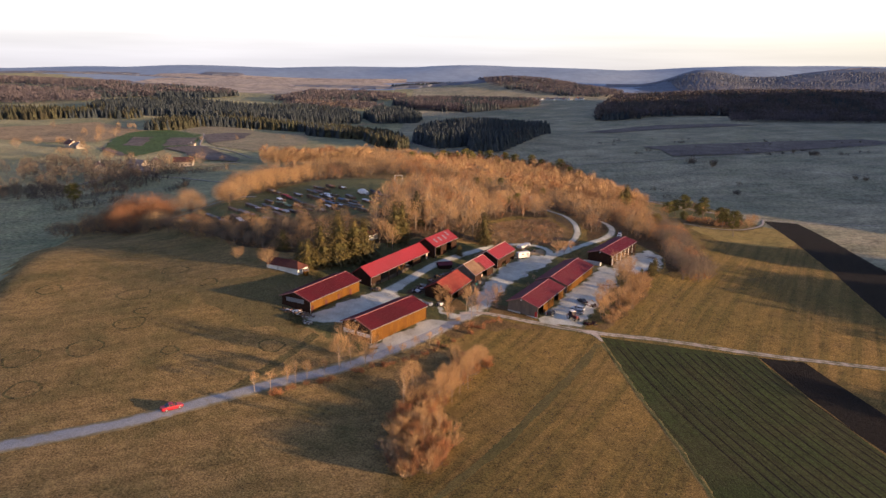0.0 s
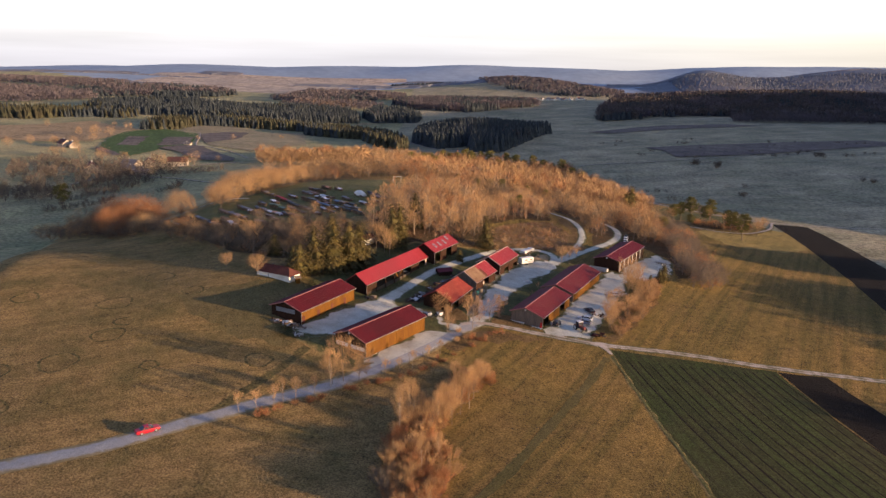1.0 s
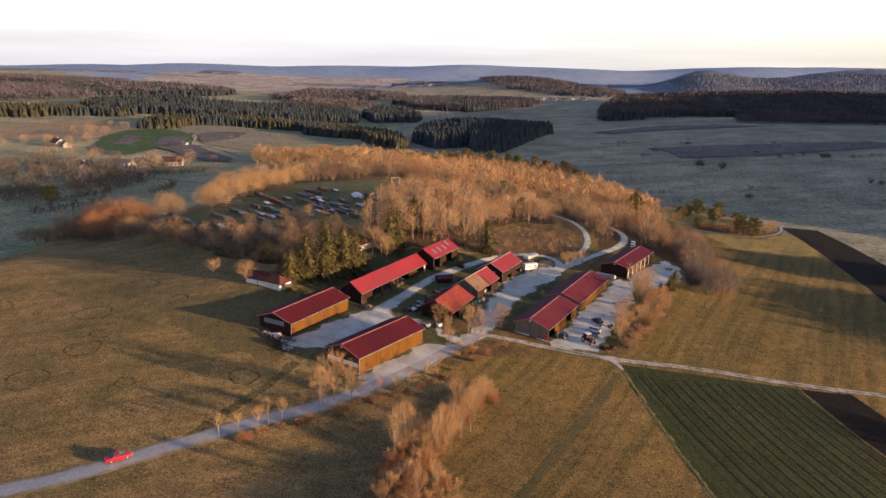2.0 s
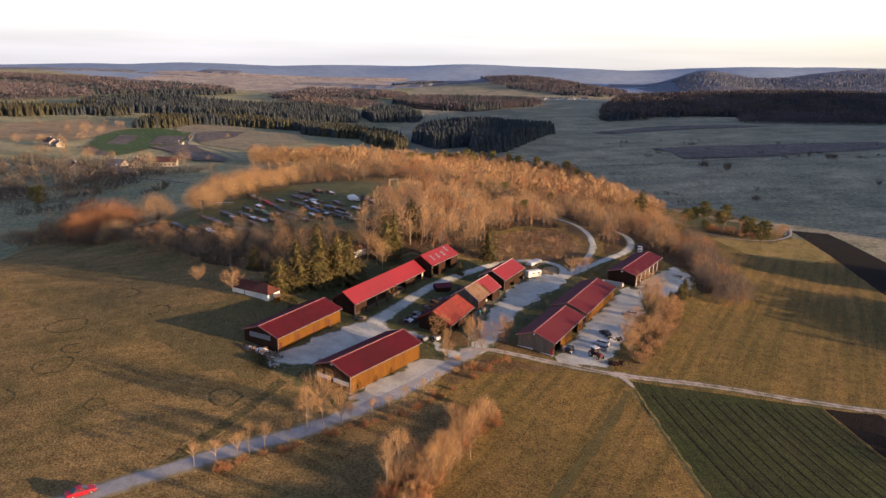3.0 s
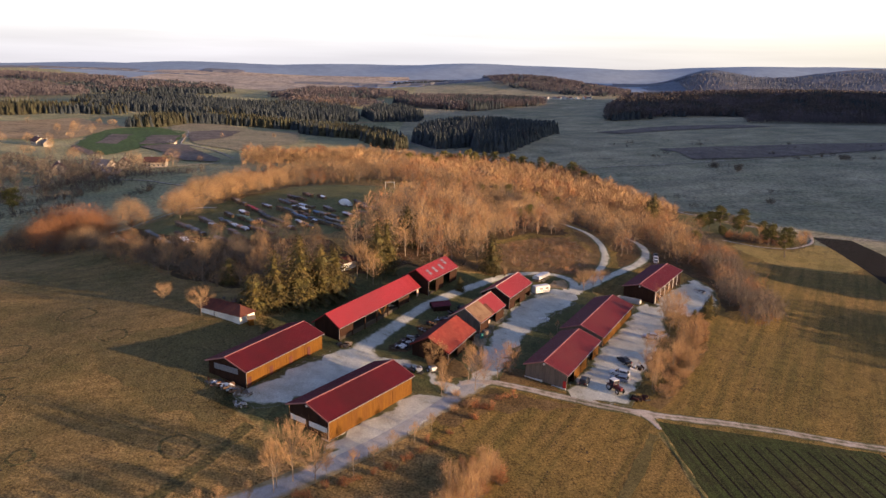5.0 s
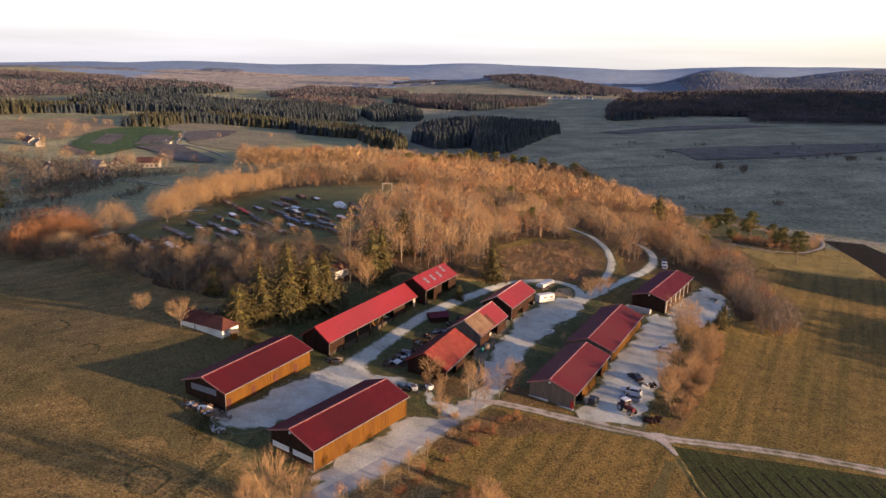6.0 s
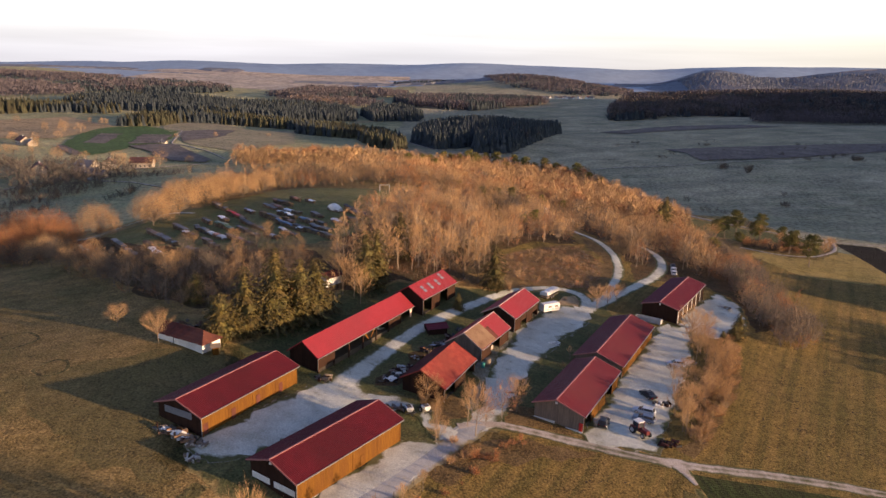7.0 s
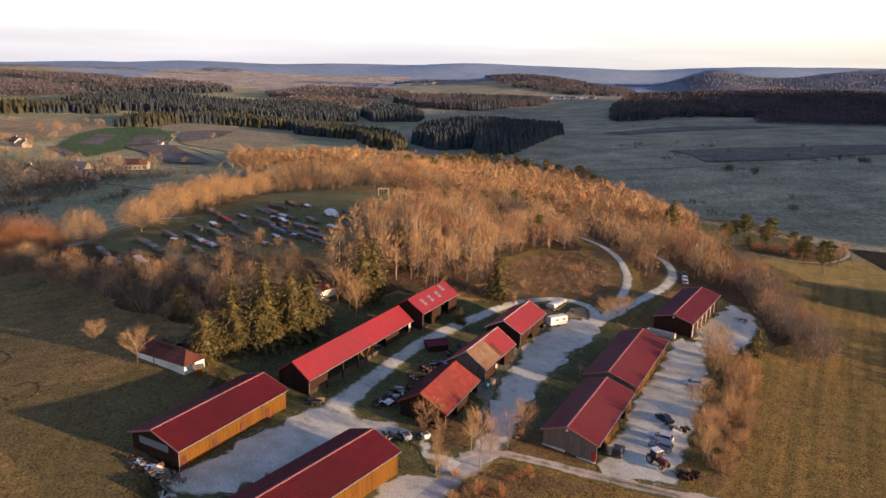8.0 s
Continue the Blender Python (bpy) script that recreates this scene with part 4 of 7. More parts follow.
def bare_tree(seed, height=11.0, spread=4.0, limbs=12, branches=3, twigs=24, bushy=0.25, upright=0.6, twig_width=0.016, dome=0.0):
    """A leafless tree: tapered trunk, limbs that reach up to a rounded crown, branches, and a haze of fine twigs."""
    r = np.random.default_rng(seed)
    s = Shape()
    lean = r.normal(0, 0.03, 2)
    n = 6
    top = 0.93 - 0.3 * dome
    zs = np.linspace(0, top, n + 1)
    pts = [np.array((lean[0] * z * height + 0.12 * math.sin(3 * z + seed), lean[1] * z * height, z * height)) for z in zs]
    rad = [0.0095 * height * (1 - 0.93 * z) + 0.012 for z in zs]
    for i in range(n):
        s.tube(pts[i], pts[i + 1], rad[i], rad[i + 1], 6, 0)
    mid = np.array((0, 0, height * (0.45 + 0.5 * bushy)))
    for i in range(limbs):
        z = bushy + (top - bushy) * (i + r.uniform(0, 0.9)) / limbs * (1 - 0.45 * dome)
        j = min(n - 1, int(z / top * n))
        a = pts[j] + (pts[j + 1] - pts[j]) * min(1, max(0, z / top * n - j))
        az = i * 2.4 + r.uniform(-0.5, 0.5)
        # a spot on the crown's shell to grow towards
        el = (i + 0.5) / limbs
        lift = (1 - dome) * (z / top) + dome * el
        aim = mid + np.array((math.cos(az) * spread * math.cos(1.35 * lift), math.sin(az) * spread * math.cos(1.35 * lift), (height - mid[2]) * (math.sin(1.4 * lift) * (0.75 + 0.2 * upright)))) * r.uniform(0.8, 1.08)
        lr = 0.3 * rad[j] + 0.022
        way = aim - a
        for seg in range(3):
            b = a + way * 0.36 + r.normal(0, 0.05, 3) * spread * 0.5 + (0, 0, 0.04 * height * (1 - seg))
            s.tube(a, b, lr * (1 - 0.28 * seg), lr * (0.72 - 0.28 * seg), 4, 0)
            out = unit(b - a)
            for q in range(branches + (seg > 0)):
                p = a + (b - a) * r.uniform(0.1, 1)
                turn = unit(out + r.normal(0, 0.6, 3) + unit(p - mid * (1, 1, 0.8)) * 0.5 + (0, 0, 0.2))
                e = p + turn * spread * r.uniform(0.28, 0.52)
                s.tube(p, e, lr * 0.33, lr * 0.14, 3, 1)
                for k in range(twigs):
                    g = p + (e - p) * r.uniform(0.15, 1.0)
                    tw = unit(turn * 0.5 + unit(g - mid * (1, 1, 0.6)) * 0.45 + r.normal(0, 0.2, 3) + (0, 0, 0.75))
                    s.sliver(g, g + tw * r.uniform(1.0, 2.7) * height / 11, twig_width * r.uniform(0.5, 1.2), 1, r.uniform(0, 6.3))
            a = b
            way = aim - a + way * 0.25
    return s.arrays()


def crown_tree(seed, height=10.0, radius=3.6, low=0.2, limbs=15, twigs=30, width=0.03, squat=0.42, wild=0.42, core=0):
    """A leafless broad-crowned tree: limbs fan from the trunk to a rounded shell that dissolves in fine rising twigs."""
    r = np.random.default_rng(seed)
    s = Shape()
    lean = r.normal(0, 0.03, 2) * height
    fork = np.array((lean[0] * 0.3, lean[1] * 0.3, height * low))
    s.tube((0, 0, -0.2), fork, 0.014 * height, 0.011 * height, 5, 0)
    s.tube(fork, (lean[0] * 0.7, lean[1] * 0.7, height * 0.7), 0.01 * height, 0.003 * height, 4, 0)
    mid = np.array((lean[0] * 0.5, lean[1] * 0.5, height * squat))
    bulge = r.uniform(0.82, 1.15, 5)
    for i in range(limbs):
        el = math.asin(min(0.995, (i + 0.5) / limbs * 1.22 - 0.22))
        az = i * 2.4 + r.uniform(-0.35, 0.35)
        out = np.array((math.cos(el) * math.cos(az), math.cos(el) * math.sin(az), math.sin(el)))
        shell = mid + out * (radius, radius, (height - mid[2]) * 0.86) * bulge[int(az * 5 / 6.283) % 5] * r.uniform(0.86, 1.06)
        root = fork + (0, 0, height * 0.25 * max(0.0, math.sin(el)) * r.uniform(0.2, 1))
        knee = root + (shell - root) * 0.5 + r.normal(0, 0.04, 3) * radius + (0, 0, 0.05 * height * math.cos(el))
        s.tube(root, knee, 0.0055 * height, 0.0035 * height, 3, 0)
        s.sliver(knee, shell, 0.0032 * height, 0, az)
        for k in range(twigs):
            f = r.uniform(0.25, 1.02) ** 0.8
            g = knee + (shell - knee) * f + r.normal(0, 0.16, 3) * radius
            tw = unit(unit(g - mid * (1, 1, 0.7)) * 0.7 + r.normal(0, wild * 0.8, 3) + (0, 0, 0.75))
            s.sliver(g, g + tw * r.uniform(0.5, 1.3) * (0.5 + 0.13 * radius), width * r.uniform(0.6, 1.3), 1, r.uniform(0, 6.3))
    # inner slivers added to block light; their dark bark paints the crown's shaded gaps
    for k in range(core):
        d = unit(r.normal(0, 1, 3) + (0, 0, 0.25))
        p = mid + d * (radius, radius, (height - mid[2]) * 0.86) * r.uniform(0.25, 0.72)
        s.sliver(p, p + unit(d + r.normal(0, 0.5, 3) + (0, 0, 0.8)) * r.uniform(0.9, 1.7), 0.11 * r.uniform(0.6, 1.2), 0, r.uniform(0, 6.3))
    return s.arrays()


def conifer(seed, height=15.0, spread=4.6, boughs=150, sprays=22):
    """A spruce: trunk, a dark heart, and drooping boughs at every height, hung with sprays and ragged at the edge."""
    r = np.random.default_rng(seed)
    s = Shape()
    s.tube((0, 0, 0), (0, 0, height * 0.97), 0.016 * height, 0.02, 6, 0)
    bulge = r.uniform(0.72, 1.15, 7)
    for i in range(9):
        t = i / 8
        reach = spread * (1 - t) ** 0.62 * 0.56 + 0.12
        z = height * (0.08 + 0.84 * t)
        n = len(s.v)
        for q in range(7):
            az = q * 2 * math.pi / 7 + i * 1.3
            a = reach * r.uniform(0.6, 1.25)
            s.v.append(np.array((math.cos(az) * a, math.sin(az) * a, z - 0.3 * reach + r.uniform(-0.5, 0.5))))
        s.v.append(np.array((0, 0, z + height * 0.11)))
        for q in range(7):
            s.f.append((n + q, n + (q + 1) % 7, n + 7))
            s.k.append(1)
    for i in range(boughs):
        t = ((i + r.uniform(0, 1)) / boughs) ** 1.12
        z = height * (0.05 + 0.93 * t)
        az = i * 2.4 + r.uniform(-0.6, 0.6)
        L = (spread * (1 - t) ** 0.58 * bulge[int((az + t * 2) * 7 / 6.283) % 7] + 0.25) * r.uniform(0.72, 1.15)
        d = np.array((math.cos(az), math.sin(az), -0.1 - 0.32 * (1 - t) + r.normal(0, 0.07)))
        a = np.array((0, 0, z))
        tip = a + d * L + (0, 0, 0.12 * L)
        across = unit(np.cross(d, (0, 0, 1)))
        for k in range(max(7, int(sprays * (1 - 0.6 * t)))):
            f = r.uniform(0.25, 1.0)
            p = a + (tip - a) * f + (0, 0, 0.12 * L * math.sin(math.pi * f)) + across * r.normal(0, 0.13 * L * (1.15 - f))
            way = unit(d * 0.8 + across * r.normal(0, 0.55) + (0, 0, -0.25 + r.normal(0, 0.3)))
            e = p + way * r.uniform(0.4, 0.95) * (0.5 + 0.12 * L)
            w = unit(np.cross(way, r.normal(0, 0.5, 3) + (0, 0, 1))) * (0.1 + 0.02 * L) * r.uniform(0.7, 1.3)
            n = len(s.v)
            s.v += [p + w, e, p - w]
            s.f.append((n, n + 1, n + 2))
            s.k.append(1)
    return s.arrays()


def pine(seed, height=9.0, spread=3.0):
    """A Scots pine: bare crooked trunk and loose pads of needles."""
    r = np.random.default_rng(seed)
    s = Shape()
    a = np.zeros(3)
    pts = [a]
    for i in range(6):
        b = a + np.array((r.normal(0, 0.18), r.normal(0, 0.18), height * 0.155))
        s.tube(a, b, 0.2 - 0.026 * i, 0.174 - 0.026 * i, 6, 0)
        a = b
        pts.append(b)
    for i in range(20):
        lift = (i + r.uniform(0, 0.8)) / 20
        base = pts[2] + (pts[6] - pts[2]) * lift
        az = i * 2.4 + r.uniform(-0.4, 0.4)
        L = spread * r.uniform(0.4, 1.3) * (0.45 + 1.2 * lift if lift < 0.4 else 0.93 - 0.95 * (lift - 0.4))
        tip = base + np.array((math.cos(az) * L, math.sin(az) * L, L * r.uniform(0.15, 0.5)))
        s.tube(base, tip, 0.06, 0.025, 3, 0)
        for k in range(130):
            c = base + (tip - base) * r.uniform(0.7, 1.05) + r.normal(0, 1, 3) * (0.46, 0.46, 0.24)
            d = unit(r.normal(0, 1, 3) + (0, 0, 0.5))
            s.sliver(c, c + d * r.uniform(0.35, 0.75), 0.1, 1, r.uniform(0, 6.3))
    return s.arrays()


def shrub(seed, height=2.6, spread=1.8, stems=16, twigs=40, width=0.015):
    """A bare bush: many stems from one foot, wrapped in twigs."""
    r = np.random.default_rng(seed)
    s = Shape()
    for i in range(stems):
        az = r.uniform(0, 6.3)
        L = r.uniform(0.3, 1.0)
        tip = np.array((math.cos(az) * spread * L, math.sin(az) * spread * L, height * (1.1 - 0.5 * L) * r.uniform(0.7, 1.1)))
        root = np.array((math.cos(az) * 0.3 * L, math.sin(az) * 0.3 * L, -0.1))
        s.tube(root, tip, 0.05, 0.015, 3, 0)
        for k in range(twigs):
            p = root + (tip - root) * r.uniform(0.25, 1.0)
            d = unit(r.normal(0, 0.4, 3) + (math.cos(az) * 0.6 * L, math.sin(az) * 0.6 * L, 1.0))
            s.sliver(p, p + d * r.uniform(0.6, 1.7), width, 1, r.uniform(0, 6.3))
    return s.arrays()


def two_meshes(name, arr, bark, leaf):
    """Trunk mesh and crown mesh of a tree, from one set of arrays."""
    v, f, k = arr
    made = []
    for part_name, want, m in (("trunk", 0, bark), ("crown", 1, leaf)):
        keep = [q for q, kk in zip(f, k) if kk == want]
        used = sorted({i for q in keep for i in q})
        at = {i: n for n, i in enumerate(used)}
        me = bpy.data.meshes.new(name + "_" + part_name)
        me.from_pydata([tuple(v[i]) for i in used], [], [tuple(at[i] for i in q) for q in keep])
        me.materials.append(m)
        made.append(me)
    return made


def plant(name, meshes, x, y, label, category, group, scale=1.0, turn=0.0, tall=1.0, sink=0.1):
    root = new(name)
    root.matrix_world = Matrix.Translation((x, y, ground(x, y) - sink)) @ Matrix.Rotation(turn, 4, "Z") @ Matrix.Diagonal((scale, scale, scale * tall, 1))
    for part_name, me in zip(("trunk", "crown"), meshes):
        ob = new(part_name, me)
        ob.parent = root
    return tagged(root, label, category, group)


def pole_tree(seed, height=11.0, spread=1.7, limbs=9, twigs=17, low=0.3):
    """A slender close-grown tree: one straight stem, steep limbs, and fine rising twigs."""
    r = np.random.default_rng(seed)
    s = Shape()
    lean = r.normal(0, 0.04, 2)
    at = lambda z: np.array((lean[0] * z * height, lean[1] * z * height, z * height))
    for z0, z1 in ((0, 0.4), (0.4, 0.95)):
        s.tube(at(z0), at(z1), 0.1 * (1 - 0.85 * z0), 0.1 * (1 - 0.85 * z1), 3, 0)
    for i in range(limbs):
        z = low + (0.9 - low) * (i + r.uniform(0, 0.8)) / limbs
        az = i * 2.4 + r.uniform(-0.5, 0.5)
        a = at(z)
        reach = spread * (1.25 - z) * r.uniform(0.7, 1.25)
        b = a + (math.cos(az) * reach, math.sin(az) * reach, reach * r.uniform(0.7, 1.6))
        s.sliver(a, b, 0.035, 0, az)
        for k in range(twigs):
            g = a + (b - a) * r.uniform(0.05, 1.05)
            tw = unit((math.cos(az) * 0.45, math.sin(az) * 0.45, 0.9) + r.normal(0, 0.3, 3))
            s.sliver(g, g + tw * r.uniform(0.7, 2.1), 0.026 * r.uniform(0.6, 1.2), 1, r.uniform(0, 6.3))
    return s.arrays()


POLES = [pole_tree(201 + i, h, sp, low=lo) for i, (h, sp, lo) in enumerate(((11, 1.8, 0.3), (12, 1.6, 0.4), (10, 2.1, 0.2), (11.5, 1.9, 0.35), (9, 2.3, 0.15), (12.5, 1.7, 0.42)))]
TALL = [bare_tree(21, 13, 2.8, 12, 3, 9, bushy=0.3, upright=1.2, twig_width=0.012), bare_tree(22, 12, 2.6, 12, 3, 9, bushy=0.33, upright=1.3, twig_width=0.012)]
AIRY = [bare_tree(17, 10, 3.8, 15, 3, 9, twig_width=0.012, bushy=0.2, dome=0.5), bare_tree(18, 10.5, 3.4, 14, 3, 9, twig_width=0.012, bushy=0.25, dome=0.3), bare_tree(19, 9.5, 4.2, 16, 3, 9, twig_width=0.012, bushy=0.2, dome=0.8)]
SAPLING = [bare_tree(31, 5.5, 1.5, 9, 2, 8, bushy=0.3, upright=1.0, twig_width=0.012), bare_tree(32, 5, 1.7, 9, 2, 8, bushy=0.28, upright=0.8, twig_width=0.012)]
CROWNS = [crown_tree(301 + i, h, rd, lo, 17, 50, 0.025, core=90) for i, (h, rd, lo) in enumerate(((10, 3.6, 0.2), (11, 4.0, 0.18), (9, 3.9, 0.14), (10.5, 3.2, 0.25), (8.5, 3.4, 0.12), (11.5, 3.5, 0.28), (9.5, 4.4, 0.16), (10, 2.8, 0.22)))]
CROWNS_THIN = [crown_tree(321 + i, h, rd, lo, 15, 26, 0.04, core=50) for i, (h, rd, lo) in enumerate(((10, 3.6, 0.2), (11, 4.0, 0.18), (9, 3.9, 0.14), (10.5, 3.2, 0.25), (9.5, 4.4, 0.16)))]
FIRS = [conifer(41, 15, 6.4, 190, 24), conifer(42, 14, 6.6, 190, 24), conifer(43, 16, 6.2, 200, 24)]
DOMES = [crown_tree(71 + i, h, rd, 0.12, 84, 62, 0.026, 0.4, 0.5, 40) for i, (h, rd) in enumerate(((12.5, 6.8), (12, 7.0), (13, 6.2)))]
BIGDOMES = [crown_tree(74 + i, h, rd, 0.1, 96, 70, 0.026, 0.4, 0.5, 60) for i, (h, rd) in enumerate(((15.5, 8.2), (15, 8.6)))]
PINES = [pine(51), pine(52, 8, 2.6), pine(53, 10, 3.2)]
BUSH = [shrub(61), shrub(62, 2.0, 2.0), shrub(63, 3.2, 1.7, 18)]
SCRUB = [shrub(64, 2.6, 1.9, 7, 12, 0.026), shrub(65, 2.2, 2.1, 7, 12, 0.026), shrub(66, 3.0, 1.8, 8, 12, 0.026)]


def inside(x, y, poly):
    hit = False
    for (a, b), (c, d) in zip(poly, poly[1:] + poly[:1]):
        if (b > y) != (d > y) and x < (c - a) * (y - b) / (d - b) + a:
            hit = not hit
    return hit


def scatter(poly, gap, rng, bare=()):
    """Loosely spaced spots in a plan outline, keeping out of the outlines in bare."""
    xs, ys = [p[0] for p in poly], [p[1] for p in poly]
    spots = []
    y = min(ys)
    row = 0
    while y < max(ys):
        x = min(xs) + (row % 2) * gap / 2
        while x < max(xs):
            px, py = x + rng.uniform(-0.42, 0.42) * gap, y + rng.uniform(-0.42, 0.42) * gap
            if inside(px, py, poly) and not any(inside(px, py, q) for q in bare):
                spots.append((px, py))
            x += gap
        y += gap * 0.87
        row += 1
    return spots


def joined(name, items, mats, label, category):
    """One object out of many placed shapes: items of (arrays, x, y, scale, turn, material slots)."""
    vs, fs, ks, n = [], [], [], 0
    for (v, f, k), x, y, sc, turn, slots in items:
        c, s_ = math.cos(turn), math.sin(turn)
        w = v * sc
        vs.append(np.stack([w[:, 0] * c - w[:, 1] * s_ + x, w[:, 0] * s_ + w[:, 1] * c + y, w[:, 2] + ground(x, y) - 0.1], 1))
        fs += [tuple(i + n for i in q) for q in f]
        ks.append(np.array(slots)[k])
        n += len(v)
    ob = mesh_object(name, np.concatenate(vs), fs, mats, np.concatenate(ks).astype(int).tolist())
    return tagged(ob, label, category, kind="stuff")


def far_conifer(seed, tiers=((0, 9, 3.9), (4, 12, 3.0), (8, 14, 1.9))):
    """A spruce seen from far off: ragged skirts of boughs round a leaning tip."""
    r = np.random.default_rng(seed)
    v, f = [], []
    lean = r.normal(0, 0.25, 2)
    for z0, z1, rad in tiers:
        n = len(v)
        for i in range(6):
            t = i * math.pi / 3 + r.uniform(-0.4, 0.4)
            q = rad * r.uniform(0.65, 1.3)
            v.append((q * math.cos(t), q * math.sin(t), z0 + r.uniform(-1.0, 1.0)))
        v.append((lean[0], lean[1], z1 + r.uniform(-0.9, 0.9)))
        f += [(n + i, n + (i + 1) % 6, n + 6) for i in range(6)]
    return np.array(v, float), f, np.zeros(len(f), int)


def far_bare(seed, height=13.0, spread=4.5, n=46, width=0.75):
    r = np.random.default_rng(seed)
    s = Shape()
    s.sliver((0, 0, 0), (0, 0, height * 0.8), 0.3, 0, 0.0)
    for i in range(n):
        d = unit(r.normal(0, 1, 3))
        p = np.array((0, 0, height * 0.6)) + d * (spread, spread, height * 0.38) * r.uniform(0.35, 0.95)
        s.sliver(p, p + unit(d + r.normal(0, 0.5, 3) + (0, 0, 0.4)) * r.uniform(2.0, 3.6), width, 0, r.uniform(0, 6.3))
    return s.arrays()


FARC = [far_conifer(i) for i in range(6)]
FARS = [far_conifer(i, ((1, 12, 4.4),)) for i in range(5)]
FARB = [far_bare(70 + i, 13, 4.2, 44, 0.45) for i in range(5)]
FARK = [far_bare(90 + i, 9.5 + 0.8 * i, 3.8, 120, 0.15) for i in range(5)]
FARBS = [far_bare(75 + i, 13, 5.4, 20, 1.1) for i in range(5)]


def forest(name, poly, gap, kinds, label, seed, size=(0.8, 1.2)):
    """A distant wood: kinds of (arrays, material, share)."""
    rng = np.random.default_rng(seed)
    mats = []
    for _, m, _ in kinds:
        if m not in mats:
            mats.append(m)
    share = np.cumsum([k[2] for k in kinds])
    items = []
    for x, y in scatter(poly, gap, rng):
        u = rng.uniform(0, share[-1]) * 0.5 + share[-1] * 0.5 * np.clip(0.5 + 1.4 * noise.noise(Vector((x * 0.011, y * 0.011, seed))), 0, 0.999)
        arrs, m, _ = kinds[int(np.searchsorted(share, u, side="right").clip(0, len(kinds) - 1))]
        slot = mats.index(m)
        items.append((arrs[rng.integers(len(arrs))], x, y, rng.uniform(*size), rng.uniform(0, 6.3), [slot, slot]))
    return joined(name, items, mats, label, "forest")


def far_wood(i, key, poly, gap, kinds, label, size=(0.8, 1.2)):
    forest(key, poly, gap, kinds, label, 100 + i, size)


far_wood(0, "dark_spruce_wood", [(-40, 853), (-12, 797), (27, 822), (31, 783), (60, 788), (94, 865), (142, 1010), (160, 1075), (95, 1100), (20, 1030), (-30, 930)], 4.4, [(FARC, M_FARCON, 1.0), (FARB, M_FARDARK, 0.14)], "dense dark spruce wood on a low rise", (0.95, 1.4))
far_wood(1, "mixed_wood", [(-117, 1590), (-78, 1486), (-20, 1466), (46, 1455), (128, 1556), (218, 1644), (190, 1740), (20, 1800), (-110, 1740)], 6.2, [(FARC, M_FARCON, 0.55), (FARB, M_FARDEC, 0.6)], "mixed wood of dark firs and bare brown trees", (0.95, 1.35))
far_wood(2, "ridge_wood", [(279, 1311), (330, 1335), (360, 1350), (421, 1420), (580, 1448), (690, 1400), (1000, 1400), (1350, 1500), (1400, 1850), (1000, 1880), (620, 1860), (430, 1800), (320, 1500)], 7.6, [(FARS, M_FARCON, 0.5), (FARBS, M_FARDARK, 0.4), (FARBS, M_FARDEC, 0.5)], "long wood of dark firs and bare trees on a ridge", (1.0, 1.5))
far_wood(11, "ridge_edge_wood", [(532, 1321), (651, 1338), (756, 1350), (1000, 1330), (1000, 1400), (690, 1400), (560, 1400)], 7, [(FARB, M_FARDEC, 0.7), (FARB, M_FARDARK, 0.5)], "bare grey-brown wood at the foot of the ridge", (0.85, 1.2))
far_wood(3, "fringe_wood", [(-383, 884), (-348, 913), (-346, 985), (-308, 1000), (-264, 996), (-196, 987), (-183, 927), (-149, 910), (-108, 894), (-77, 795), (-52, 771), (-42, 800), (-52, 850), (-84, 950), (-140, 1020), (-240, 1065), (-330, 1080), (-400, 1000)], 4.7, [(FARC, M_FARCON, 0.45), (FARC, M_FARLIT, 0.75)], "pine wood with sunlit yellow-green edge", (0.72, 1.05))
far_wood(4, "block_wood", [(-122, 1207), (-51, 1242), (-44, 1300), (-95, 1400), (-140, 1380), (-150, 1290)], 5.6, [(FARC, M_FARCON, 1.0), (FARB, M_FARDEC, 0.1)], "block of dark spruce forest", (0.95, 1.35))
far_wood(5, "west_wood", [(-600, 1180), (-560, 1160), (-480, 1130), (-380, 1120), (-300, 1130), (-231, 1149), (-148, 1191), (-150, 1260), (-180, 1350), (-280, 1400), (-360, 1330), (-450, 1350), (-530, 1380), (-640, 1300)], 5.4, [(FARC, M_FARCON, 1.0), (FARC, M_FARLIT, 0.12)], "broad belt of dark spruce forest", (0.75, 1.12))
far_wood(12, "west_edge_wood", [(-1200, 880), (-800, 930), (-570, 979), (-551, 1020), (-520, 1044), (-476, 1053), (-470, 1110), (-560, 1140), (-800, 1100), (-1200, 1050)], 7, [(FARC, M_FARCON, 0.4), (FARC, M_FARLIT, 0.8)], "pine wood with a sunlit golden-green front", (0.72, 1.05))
far_wood(6, "brown_wood", [(-1300, 1250), (-771, 1303), (-690, 1428), (-760, 1540), (-930, 1720), (-1300, 1800)], 11, [(FARBS, M_FARDEC, 1.0), (FARS, M_FARCON, 0.15)], "russet leafless forest on low hills", (0.9, 1.25))
far_wood(13, "west_hill_wood", [(-1700, 1900), (-1122, 1880), (-946, 1790), (-871, 1879), (-890, 2050), (-1189, 2450), (-1700, 2500)], 15, [(FARBS, M_FARDEC, 1.0), (FARS, M_FARCON, 0.4)], "brown wooded hill with darker firs", (0.95, 1.4))
